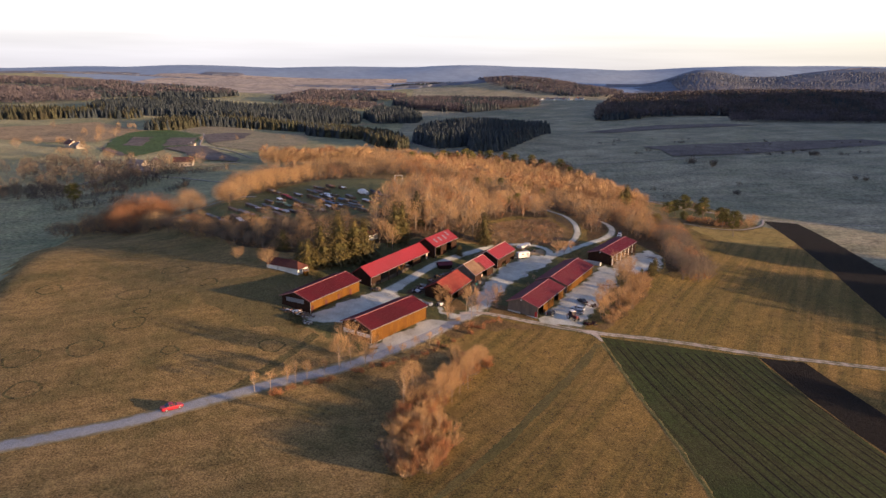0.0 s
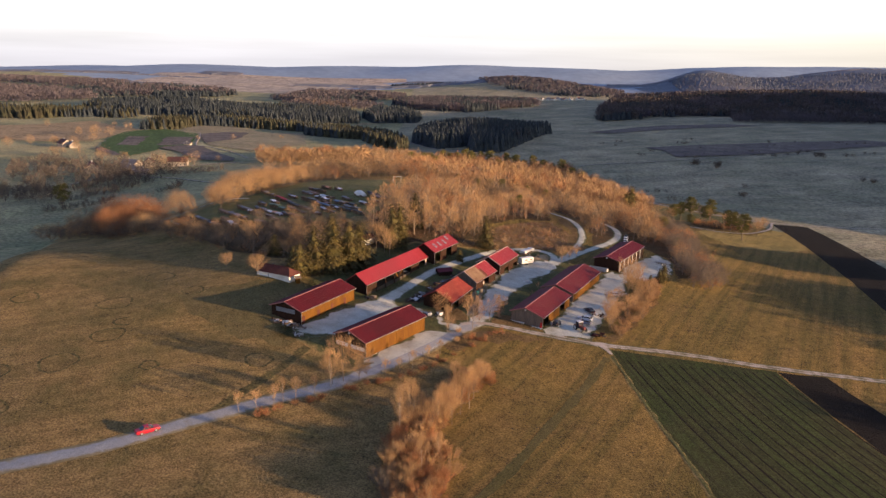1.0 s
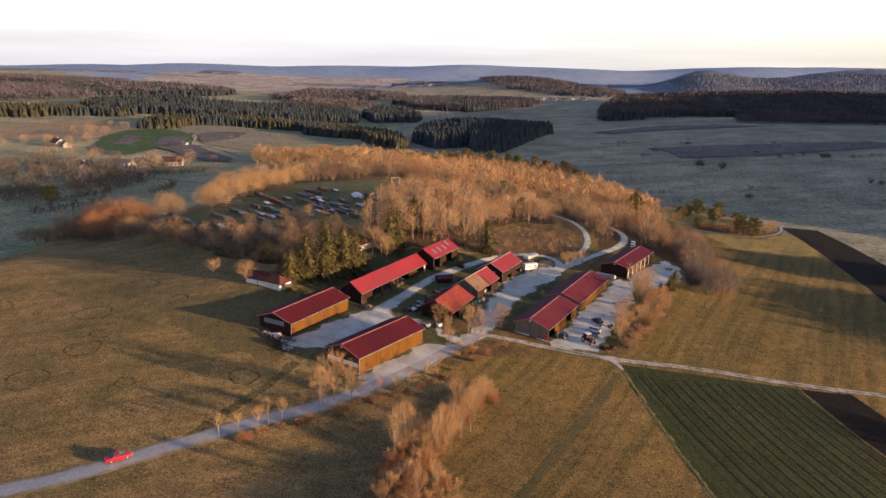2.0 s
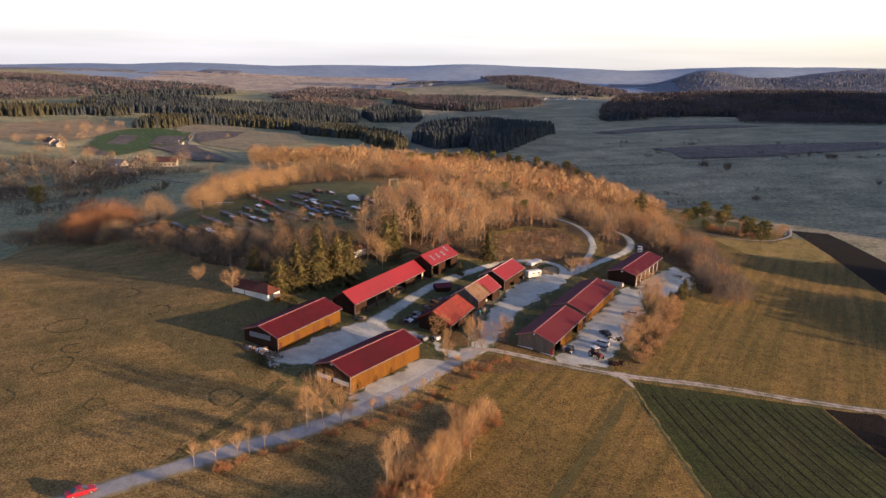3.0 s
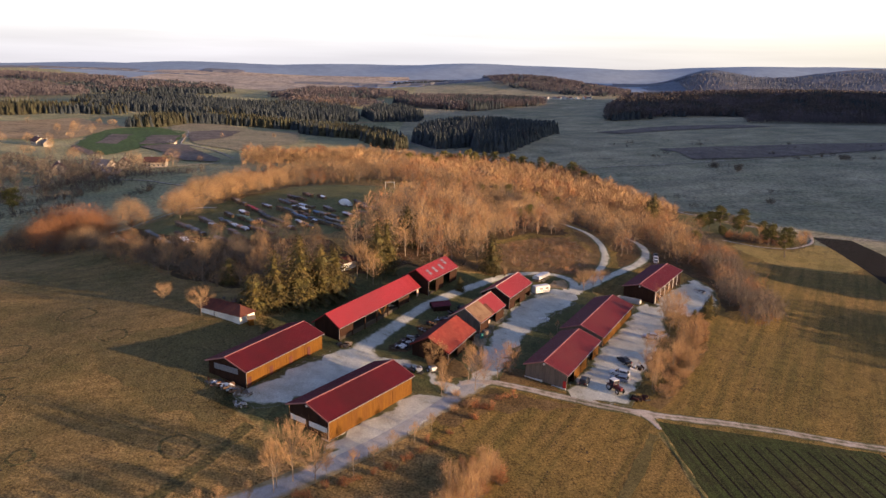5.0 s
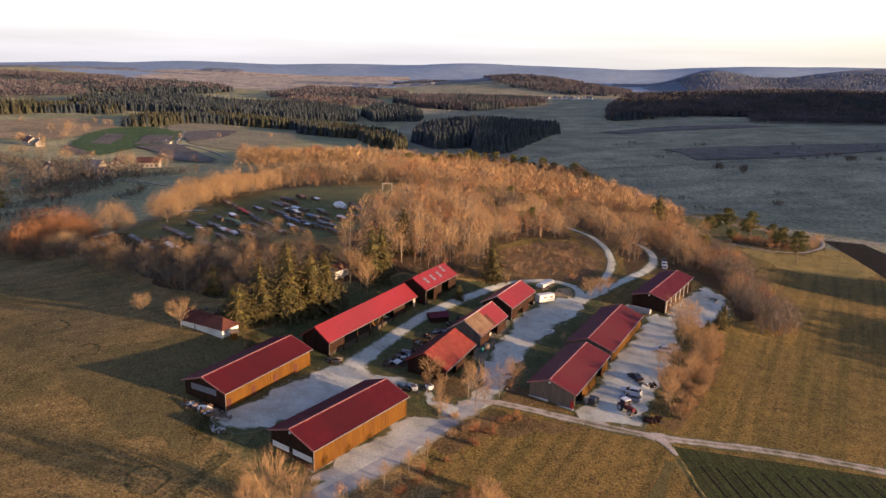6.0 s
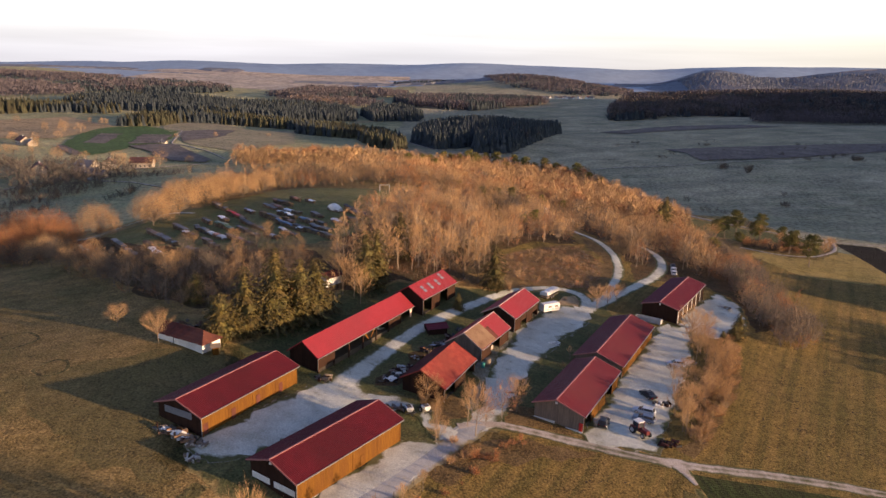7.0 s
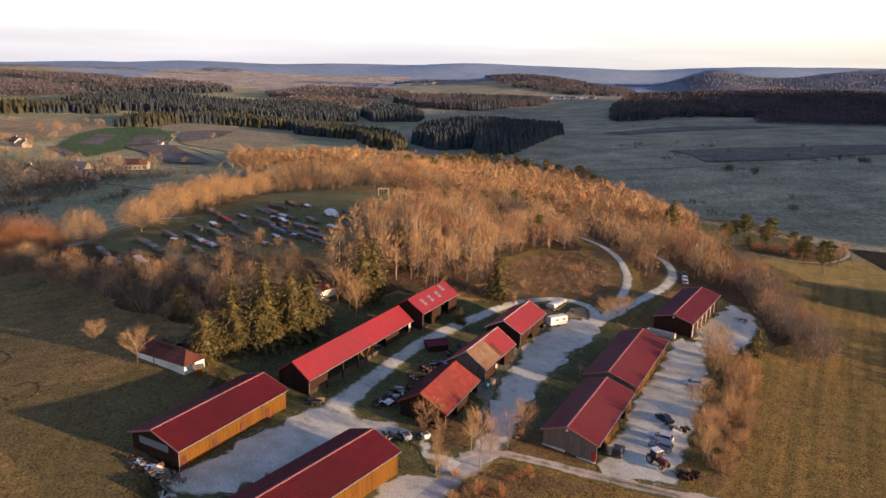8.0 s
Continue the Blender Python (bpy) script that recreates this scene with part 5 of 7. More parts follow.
far_wood(14, "plain_edge_wood", [(-781, 1535), (-711, 1640), (-627, 1650), (-549, 1684), (-515, 1800), (-592, 1900), (-700, 1960), (-850, 1930), (-900, 1750)], 10, [(FARBS, M_FARDEC, 0.6), (FARS, M_FARCON, 0.7)], "mixed wood ending in dark firs at the plain", (0.95, 1.35))
far_wood(8, "centre_wood", [(-400, 1620), (-321, 1580), (-284, 1658), (-206, 1710), (-130, 1774), (-105, 2000), (-240, 2150), (-380, 2050)], 11, [(FARBS, M_FARDEC, 0.8), (FARS, M_FARCON, 0.45)], "belt of mixed brown and dark woodland", (0.9, 1.3))
far_wood(15, "copse_wood", [(-330, 1440), (-250, 1420), (-160, 1440), (-130, 1520), (-200, 1600), (-320, 1560)], 9, [(FARBS, M_FARDEC, 1.0), (FARBS, M_FARTAN, 0.6)], "straggling copse of bare russet trees", (0.7, 1.05))
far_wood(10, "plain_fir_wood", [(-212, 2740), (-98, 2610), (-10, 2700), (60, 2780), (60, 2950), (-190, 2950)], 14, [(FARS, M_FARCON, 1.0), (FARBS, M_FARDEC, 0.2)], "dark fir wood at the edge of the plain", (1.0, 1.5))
far_wood(7, "village_hill_wood", [(150, 2480), (260, 2350), (400, 2250), (560, 2330), (640, 2600), (540, 2850), (230, 2850), (120, 2700)], 14, [(FARBS, M_FARDEC, 1.0), (FARS, M_FARCON, 0.45)], "wooded hill of bare brown trees", (1.0, 1.4))
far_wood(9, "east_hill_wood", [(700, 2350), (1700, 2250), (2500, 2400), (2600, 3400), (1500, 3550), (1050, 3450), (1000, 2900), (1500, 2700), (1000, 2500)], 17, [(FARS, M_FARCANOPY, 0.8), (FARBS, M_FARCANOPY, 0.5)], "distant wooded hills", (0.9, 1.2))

# the woods round the barns
LOT = [(-110, 310), (-118, 282), (-110, 264), (-92, 252), (-70, 250), (-56, 256), (-34, 272), (-24, 310), (-16, 345), (-16, 385), (-70, 390), (-84, 345)]
CLEARING = [(14, 268), (20, 288), (35, 306), (50, 316), (56, 300), (50, 275), (45, 266), (31, 264)]
ROADS = [[(40, 250), (50, 254), (76, 287), (86, 306), (88, 350), (76, 350), (74, 308), (64, 290), (56, 276)], [(44, 250), (56, 266), (66, 300), (66, 345), (60, 412), (62, 470), (54, 470), (50, 410), (52, 376), (57, 330), (56, 300), (48, 266)]]
SLOTS = [M_BARK, M_TWIG, M_TWIG_RED, M_TWIG_GREY, M_BIRCH]


def near_wood(i, key, poly, gap, size, poles=lambda x, y: 0.12, grey=0.15, red=0.2, scrub=0.35):
    """A leafless wood of rounded crowns of every size, with slender stems and undergrowth between them."""
    rng = np.random.default_rng(300 + i)
    items = []
    for x, y in scatter(poly, gap, rng, [LOT, CLEARING, *ROADS]):
        tone = 0.5 + 0.9 * noise.noise(Vector((x * 0.045, y * 0.045, 4.0 + i))) + rng.uniform(-0.22, 0.22)
        tw = 3 if tone < grey else (2 if tone > 1 - red else 1)
        swell = 1.0 + 0.3 * noise.noise(Vector((x * 0.07, y * 0.07, 9.0)))
        sc = swell * rng.uniform(*size)
        if key == "woodland_middle" and y > 326 and x < 44:
            if rng.uniform() < 0.5:
                continue
            sc *= 0.72
        if rng.uniform() < poles(x, y):
            items.append((POLES[rng.integers(len(POLES))], x, y, sc * rng.uniform(0.85, 1.1), rng.uniform(0, 6.3), [0 if rng.uniform() < 0.6 else 4, tw]))
        else:
            kinds = CROWNS_THIN if y > 345 else CROWNS
            items.append((kinds[rng.integers(len(kinds))], x, y, sc, rng.uniform(0, 6.3), [0, tw]))
        if rng.uniform() < scrub:
            items.append((SCRUB[rng.integers(3)], x + rng.uniform(-2, 2), y + rng.uniform(-2, 2), rng.uniform(0.6, 1.3), rng.uniform(0, 6.3), [0, 2 if rng.uniform() < 0.5 else tw]))
    joined(key, items, SLOTS, "leafless brown woodland with dense twigs and undergrowth", "woodland")


near_wood(0, "woodland_west", [(-200, 325), (-174, 304), (-152, 293), (-122, 264), (-100, 247), (-78, 229), (-66, 219), (-48, 216), (-34, 228), (-36, 258), (-57, 255), (-70, 252), (-92, 254), (-108, 266), (-122, 285), (-138, 320), (-165, 345)], 4.3, (0.5, 0.8), lambda x, y: 0.15, 0.5, 0.15, 0.7)
near_wood(1, "woodland_north", [(-122, 345), (-92, 338), (-80, 388), (-40, 398), (0, 412), (40, 400), (40, 470), (-30, 480), (-110, 450)], 5.8, (0.65, 1.3), lambda x, y: 0.15, 0.12, 0.22)
near_wood(2, "woodland_middle", [(-27, 241), (-12, 248), (0, 253), (9, 259), (14, 270), (20, 294), (34, 314), (50, 322), (56, 360), (50, 440), (0, 400), (-16, 360), (-22, 320), (-26, 300), (-30, 262)], 4.8, (0.6, 1.3), lambda x, y: 0.62 if y < 300 and x < 16 else 0.15, 0.12, 0.25)
near_wood(3, "woodland_east", [(58, 268), (66, 300), (66, 360), (60, 440), (62, 480), (96, 440), (120, 400), (104, 330), (96, 300), (88, 296), (80, 300), (70, 290)], 5.6, (0.65, 1.35), lambda x, y: 0.1, 0.15, 0.2)
near_wood(4, "hedge_strip", [(88.5, 240), (93, 262), (98, 300), (101, 330), (112, 380), (127, 392), (121, 335), (114, 296), (107, 252), (99, 236)], 3.8, (0.5, 0.95), lambda x, y: 0.05, 0.66, 0.2, 0.9)


# single trees
SPRUCE_ME = [two_meshes("spruce", a, M_BARK, M_SPRUCE) for a in FIRS]
PINE_ME = [two_meshes("scots_pine", a, M_BARK, M_PINE) for a in PINES]
AIRY_ME = [two_meshes("airy_tree", a, M_BARK, M_TWIG) for a in AIRY]
PALE_ME = [two_meshes("pale_tree", a, M_BIRCH, M_TWIG) for a in TALL]
DOME_ME = [two_meshes("round_tree", a, M_BARK, M_TWIG) for a in DOMES]
DOME_RED = [two_meshes("round_tree", a, M_BARK, M_TWIG_RED) for a in BIGDOMES]
SAP_ME = [two_meshes("sapling", a, M_BIRCH, M_TWIG) for a in SAPLING]
BUSH_ME = [two_meshes("shrub", a, M_BARK, M_TWIG_RED) for a in BUSH]
TAN_ME = [(t, c.copy()) for t, c in BUSH_ME]
for _, c in TAN_ME:
    c.materials[0] = M_TWIG
CROWN_ME = [two_meshes("bare_tree", a, M_BARK, M_TWIG) for a in CROWNS]
FORK_ME = [two_meshes("bare_tree", a, M_BARK, M_TWIG_RED) for a in CROWNS_THIN[:2]]
GREY_ME = [(t, c.copy()) for t, c in BUSH_ME]
for _, c in GREY_ME:
    c.materials[0] = M_TWIG_GREY
rng = np.random.default_rng(9)


def grove(name, meshes, spots, label, category, group, lo=0.85, hi=1.1):
    for x, y, *s in spots:
        plant(name, meshes[rng.integers(len(meshes))], x, y, label, category, group, s[0] if s else rng.uniform(lo, hi), rng.uniform(0, 6.3), rng.uniform(0.92, 1.08))


grove("spruce", SPRUCE_ME, [(-44.6, 201.9, 0.72), (-41, 206.4, 0.92), (-35.5, 210.5, 1.0), (-37, 217, 1.05), (-31.2, 216, 1.05), (-28.5, 221, 0.95), (-47.5, 206.5, 0.55)], "tall dark olive spruce with drooping boughs", "spruce", "spruces by the white hut")
grove("spruce", SPRUCE_ME, [(-18.8, 239, 0.95), (-16.5, 244, 0.85), (-11.9, 264, 0.85)], "tall spruce beside bare trees behind the shed", "spruce", "spruces behind the sheds")
grove("spruce", SPRUCE_ME, [(15.7, 255.1, 0.8), (116.5, 428, 1.3), (112, 423, 1.1), (-57, 222, 0.55)], "single dark green spruce among bare trees", "spruce", "single spruces")
grove("young_spruce", SPRUCE_ME, [(77.8, 236.9, 0.36), (73.7, 234.0, 0.24), (80.6, 240.9, 0.42), (5.4, 234.5, 0.3)], "young dark spruce beside the gravel yard", "spruce", "young spruces")
grove("scots_pine", PINE_ME, [(156, 432, 1.5), (148, 426, 1.15), (164, 421, 1.35), (159, 415, 1.15), (171, 412, 1.0), (144, 397, 0.85), (162, 384, 1.4), (157, 355, 1.45), (141, 419, 1.25), (111.7, 347, 1.1), (103, 297, 0.68), (-217, 387, 1.5), (38, 350, 0.80), (33, 347, 0.70), (20, 425, 0.90), (28, 430, 1.00), (36, 436, 1.00), (45, 432, 0.90), (54, 445, 0.90), (64, 440, 0.90), (76, 432, 0.80), (8, 430, 0.80)], "yellow-green Scots pine with a bare trunk", "pine tree", "pines on the edge")
grove("shrub", BUSH_ME[:1] + TAN_ME + GREY_ME, scatter([(145, 400), (157, 388), (168, 386), (178, 394), (184, 402), (176, 408), (160, 412), (149, 408)], 3.6, rng), "leafless brown bush on the bank below the pines", "bush", "bushes below the pines", 0.7, 1.5)
grove("bare_tree", AIRY_ME, [(158, 417, 1.0), (161, 414, 0.85), (172, 372, 0.8), (176, 378, 0.95), (180, 383, 0.8), (143, 424, 0.9), (134, 405, 0.9), (167, 405, 0.7)], "grey leafless tree among the pines", "tree", "bare trees among the pines")
# big rounded trees beside the wood store
grove("round_tree", DOME_ME, [(-114.5, 293, 1.00), (-99.2, 300, 1.04), (-97, 318, 1.04), (-93, 334, 1.00), (-89, 346, 0.87), (-102, 308, 0.61), (-84, 356, 0.83), (-79, 367, 0.83), (-96, 352, 0.78), (-122, 275, 0.61), (-127, 279, 0.65)], "big round leafless tree glowing fawn", "tree", "round trees by the wood store")
grove("round_tree", DOME_RED, [(-131, 290, 1.05), (-143, 298, 1.08), (-138, 281, 0.85), (-151, 306, 0.95), (-124, 287, 0.75)], "big round leafless tree with russet twigs", "tree", "russet trees by the wood store")
grove("bare_tree", AIRY_ME, [(-72, 263, 0.55), (-60, 262, 0.6), (-52, 270, 0.6), (-76, 268, 0.45), (-45, 262, 0.6), (-50, 263, 0.55)], "small leafless tree among the wood stacks", "tree", "trees in the wood store")
grove("bare_tree", AIRY_ME, [(-56.2, 197.1, 0.72), (-68.5, 205.7, 0.55), (-24, 234, 0.95), (-21, 233, 0.85), (-19, 230, 0.8), (11.2, 256.1, 1.05), (7, 258, 0.8)], "leafless tree catching the low sun", "tree", "bare trees by the sheds")
grove("pale_tree", PALE_ME, [(6.7, 180.6, 0.62), (1.0, 174.7, 0.5), (-25.1, 138.2, 0.62), (-7, 262, 0.8)], "slender pale-barked leafless tree by the lane", "tree", "pale trees by the lane")
grove("bare_tree", AIRY_ME, [(8.2, 177.6, 0.95), (16.2, 188, 0.7), (-0.9, 188.4, 0.58), (1.1, 188.0, 0.48), (-22.8, 141.6, 1.02), (-19.2, 141.8, 0.85), (-25.0, 139.6, 0.8), (1.6, 173.6, 0.5), (44.2, 249.3, 0.72), (47.4, 251.0, 0.66), (50.2, 252.6, 0.6)], "spreading leafless tree beside the gravel", "tree", "trees at the lane fork")
grove("bare_tree", FORK_ME, [(13.4, 185.0, 0.74), (16.4, 187.4, 0.5), (10.2, 181.4, 0.45)], "spreading russet leafless tree at the lane fork", "tree", "trees at the lane fork")
grove("sapling", SAP_ME, [(-41.9, 124.5), (-38.6, 126), (-35.3, 127.5), (-33.8, 129.5), (-31.5, 131.2), (-28, 134, 0.8), (-13.3, 144.7, 0.8), (-10.2, 148.5, 0.7), (-7.3, 151.6, 0.8), (-3.7, 156.4, 0.7), (-0.7, 160.6, 0.7), (-17.4, 142.7, 0.8), (31, 214, 0.6), (28, 206, 0.5)], "thin young roadside tree without leaves", "young tree", "saplings along the lane")
YARD_HEDGE = [(44.6, 181), (46.6, 190), (50.5, 202), (58.6, 221), (63.5, 233), (70, 238), (75, 236), (72.5, 223), (67.1, 217.8), (61.9, 206.8), (56.6, 194.5), (50.5, 183.7), (46.7, 178.3)]
grove("bare_tree", AIRY_ME, [(48.2, 186, 0.66), (50.6, 190.8, 0.82), (52.6, 195.5, 0.62), (64.0, 219, 0.7), (65.1, 225.6, 0.85), (65.2, 232.8, 0.95), (69, 234, 0.8), (56, 203, 0.55)], "low spreading leafless tree along the yard edge", "tree", "trees along the east yard")
THICKET = [(48.2, 183), (52.6, 190), (57, 202), (62, 213), (66.5, 224), (71, 233), (77, 238), (76, 228), (70, 215), (63, 201), (56.6, 190.5), (50.5, 181.7)]
grove("bare_tree", AIRY_ME, [(x, y, rng.uniform(0.42, 0.66)) for x, y in scatter(YARD_HEDGE, 5.6, rng) if not (x < 61 and y > 208)], "airy tan leafless thorn tree beside the yard", "tree", "thorn trees along the east yard")
grove("shrub", TAN_ME, scatter(THICKET, 2.7, rng), "tangled tan leafless bush beside the yard", "bush", "bushes along the east yard", 0.55, 1.15)
grove("shrub", GREY_ME, [(-9.5, 97, 1.2), (-8, 94.5, 1.3), (-10.5, 100.5, 1.3), (-7.2, 99, 1.1)], "grey leafless bush on the shaded side of the hedge", "bush", "grey bushes of the field hedge")
HEDGE = [(-8, 92), (-2, 94), (3, 104), (2, 112), (-1, 117), (3, 133), (10, 144), (14, 151), (10, 154), (5, 148), (-4, 130), (-8, 127), (-11, 117), (-10, 103)]
grove("shrub", BUSH_ME[:2] + TAN_ME, scatter(HEDGE, 2.3, rng), "russet leafless bush in the field hedge", "bush", "bushes of the field hedge", 0.8, 1.35)
grove("bare_tree", PALE_ME + AIRY_ME, [(-3.5, 105, 0.55), (-0.5, 110, 0.5), (-8.5, 121, 0.72), (-7, 125, 0.75), (-2, 122, 0.7), (1, 127, 0.75), (4, 131, 0.78), (2.5, 136, 0.75), (6, 134, 0.72), (7, 139, 0.7), (9, 144, 0.66), (-6, 126, 0.6), (-4, 129, 0.55), (-1, 124, 0.6), (1.5, 130, 0.7), (3, 134, 0.65), (0, 128, 0.62), (5, 138, 0.62), (7.5, 142, 0.6), (5, 144, 0.55), (10, 147, 0.55), (-7, 123, 0.5), (2, 126, 0.6)], "thin leafless tree in the field hedge", "tree", "trees of the field hedge")
verge = [(-44 + d * 1.9 + rng.uniform(-0.6, 0.6), 119.5 + d * 1.55 + rng.uniform(-1.0, 0.4)) for d in rng.uniform(0, 18, 26)]
grove("shrub", BUSH_ME, [(x + 0.6, y - 0.6, rng.uniform(0.3, 0.6)) for x, y in verge] + [(-9 + d * 1.7 + rng.uniform(-0.9, 0.9), 146 + d * 2.1 + rng.uniform(-0.8, 0.5), rng.uniform(0.15, 0.6)) for d in rng.uniform(0, 12, 22)] + [(8 + d + rng.uniform(-0.8, 0.8), 170 + d * 0.8 + rng.uniform(-1, 1), rng.uniform(0.25, 0.65)) for d in rng.uniform(0, 8, 10)], "low russet bramble on the lane verge", "bush", "brambles on the verge")
joined("clearing_brush", [(SCRUB[rng.integers(3)], x, y, rng.uniform(0.2, 0.55) * (2.0 if rng.uniform() < 0.12 else 1.0), rng.uniform(0, 6.3), [0, 1 if rng.uniform() < 0.6 else 2]) for x, y in scatter(CLEARING, 2.2, rng) if rng.uniform() < 0.75], SLOTS, "low brown brush and dead stalks on the cleared slope", "brush")
grove("shrub", TAN_ME, [(1.5, 187.5, 0.9), (-1.5, 187.8, 0.8), (4, 174.5, 0.6), (6, 170.5, 0.7), (3.5, 168.5, 0.6), (8, 172, 0.7), (20, 254, 0.8), (24, 256, 0.7), (36, 254, 0.4), (50, 262, 0.9), (55, 266, 1.0)], "dry tan bush by the gravel lane", "bush", "bushes by the lane")
# trees and bushes out in the valley
grove("bare_tree", CROWN_ME, [(-383, 775, 1.5), (-392, 785, 1.35), (-375, 790, 1.3), (-400, 770, 1.2), (-391, 876, 1.1), (-419, 897, 1.0), (-400, 885, 0.9), (-365, 728, 1.1), (-374, 677, 1.3), (-362, 684, 1.1), (-385, 690, 1.2), (-350, 665, 0.9), (-395, 668, 1.1), (-405, 650, 1.2), (-287, 583, 1.35), (-291, 590, 1.0), (-310, 591, 1.1), (-330, 600, 1.1), (-345, 615, 1.0), (-228, 553, 1.45), (-222, 549, 1.2), (-202, 560, 1.35), (-207, 556, 0.9), (-193, 593, 0.8), (-255, 560, 0.8), (-275, 600, 0.8), (-489, 870, 0.9), (-273, 777, 0.7), (-240, 800, 0.7), (-197, 847, 0.6)], "distant leafless tree lit fawn by the sun", "tree", "trees in the west valley")
grove("shrub", GREY_ME, [(265, 737, 2.2), (261, 733, 1.8), (276, 711, 2.6), (280, 715, 2.2), (431, 810, 2.6), (426, 808, 2.2), (436, 813, 2.0), (414, 826, 1.6), (395, 640, 2.0), (388, 646, 1.6)], "dark leafless thicket in the valley field", "thicket", "thickets in the valley")
forest("valley_thicket", [(-330, 500), (-265, 440), (-215, 445), (-190, 470), (-200, 520), (-250, 545), (-320, 560)], 10.5, [(FARK, M_TWIG_GREY, 1.0)], "dark leafless trees round a hamlet", 150, (0.6, 1.15))
forest("valley_edge_wood", [(-320, 380), (-262, 395), (-225, 400), (-230, 420), (-262, 440), (-330, 430)], 6, [(FARK, M_TWIG_GREY, 1.0)], "dark thicket in the hollow", 151, (0.4, 0.75))
forest("hill_edge_wood", [(-150, 560), (-60, 590), (0, 600), (30, 680), (-80, 700), (-170, 640)], 6.5, [(FARK, M_TWIG, 1.0), (FARK, M_TWIG_RED, 0.35)], "bare woodland beyond the hill", 152, (0.65, 1.1))
forest("hill_back_wood", [(40, 468), (62, 482), (96, 442), (120, 402), (134, 440), (140, 520), (116, 650), (20, 695), (-14, 660), (-30, 590), (-60, 500), (-20, 484)], 6.2, [(FARK, M_TWIG, 1.0), (FARK, M_TWIG_RED, 0.35), (FARK, M_TWIG_GREY, 0.25)], "bare woodland over the back of the hill", 153, (0.7, 1.15))
joined("crest_pines", [(PINES[k % 3], x, y, 1.5 + 0.2 * math.sin(k * 2.3), k * 1.9, [0, 1]) for k, (x, y) in enumerate([(-30, 628), (-18, 640), (-13, 648), (-2, 668), (5, 674), (12, 676), (20, 690), (28, 694), (36, 692), (44, 690), (52, 686), (60, 682), (68, 676), (76, 671), (84, 665), (92, 658), (100, 654), (107, 640), (113, 622), (118, 600), (24, 660), (50, 655), (-10, 610)])], [M_BARK, M_PINE], "row of yellow-green pines along the far edge of the hill", "pine wood")
# unseen woods added on the east boundary, whose long shadows reach over the grass
for n, (outline, gap, size) in enumerate((([(222, 138), (262, 130), (275, 230), (236, 244), (224, 190)], 4.6, (0.55, 0.92)), ([(228, 268), (268, 258), (276, 296), (232, 302)], 4.2, (0.95, 1.3)), ([(224, 99), (246, 92), (248, 100), (226, 107)], 4.4, (1.55, 1.9)))):
    forest("boundary_wood", outline, gap, [(FARB, M_FARTAN, 1.0)], "unseen leafless wood added to shade the east grass", 160 + n, size)
# strips of distant woodland on the far hills


def canopy(name, x, y, length, depth, high, turn, m, label, seed):
    """A far wood seen as one uneven roof of crowns: a lumpy mound with steep sides."""
    r = np.random.default_rng(seed)
    nu, nv = max(12, int(length / 22)), max(5, int(depth / 22))
    c, s_ = math.cos(radians(turn)), math.sin(radians(turn))
    verts, faces = [], []
    for i in range(nu + 1):
        for j in range(nv + 1):
            u, v = i / nu - 0.5, j / nv - 0.5
            taper = max(0.0, 1 - (2 * u) ** 4)
            w = depth * (0.45 + 0.55 * taper) * (1 + 0.3 * noise.noise(Vector((u * 7, seed, 0))))
            px_, py_ = x + u * length * c - v * w * s_, y + u * length * s_ + v * w * c
            rim = i in (0, nu) or j in (0, nv)
            z = float(land(px_, py_)) + (-4 if rim else (0.3 + 0.7 * taper) * (1 - 1.6 * v * v) * high * (0.75 + r.uniform(-0.2, 0.28)) + 0.2 * high * noise.noise(Vector((px_ / 90, py_ / 90, seed))))
            verts.append((px_ + r.uniform(-6, 6), py_ + r.uniform(-6, 6), z))
    for i in range(nu):
        for j in range(nv):
            a = i * (nv + 1) + j
            faces += [(a, a + nv + 1, a + nv + 2), (a, a + nv + 2, a + 1)]
    return tagged(mesh_object(name, verts, faces, [m]), label, "forest", kind="stuff")


rng = np.random.default_rng(44)
for i in range(58):
    y = 2350 + 1700 * ((i + 0.5) / 58) ** 0.9
    x = rng.uniform(-0.66, 0.7) * y
    if -1500 < x < -250 and 2400 < y < 4000 and rng.uniform() < 0.8:
        continue
    if 100 < x < 700 and y < 2500:
        continue
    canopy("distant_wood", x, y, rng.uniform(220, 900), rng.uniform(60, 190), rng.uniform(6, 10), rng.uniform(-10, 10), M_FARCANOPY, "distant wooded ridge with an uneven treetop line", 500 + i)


def brushwood(name, poly, count, label, seed):
    """Cut branches and dead stems lying every way over the ground."""
    r = np.random.default_rng(seed)
    sh = Shape()
    xs, ys = [p[0] for p in poly], [p[1] for p in poly]
    done = 0
    while done < count:
        x, y = r.uniform(min(xs), max(xs)), r.uniform(min(ys), max(ys))
        if not inside(x, y, poly) or noise.noise(Vector((x * 0.14, y * 0.14, 3.0))) < r.uniform(-0.5, 0.35):
            continue
        done += 1
        az, L = r.uniform(0, 6.3), r.uniform(0.6, 2.6)
        z = ground(x, y)
        sh.sliver((x, y, z + r.uniform(0.02, 0.25)), (x + math.cos(az) * L, y + math.sin(az) * L, z + r.uniform(0.0, 0.7)), r.uniform(0.015, 0.05), int(r.uniform() < 0.6), az)
    v, f, k = sh.arrays()
    return tagged(mesh_object(name, v, f, [M_BIRCH, M_TWIG_RED], k.tolist()), label, "brushwood", kind="stuff")


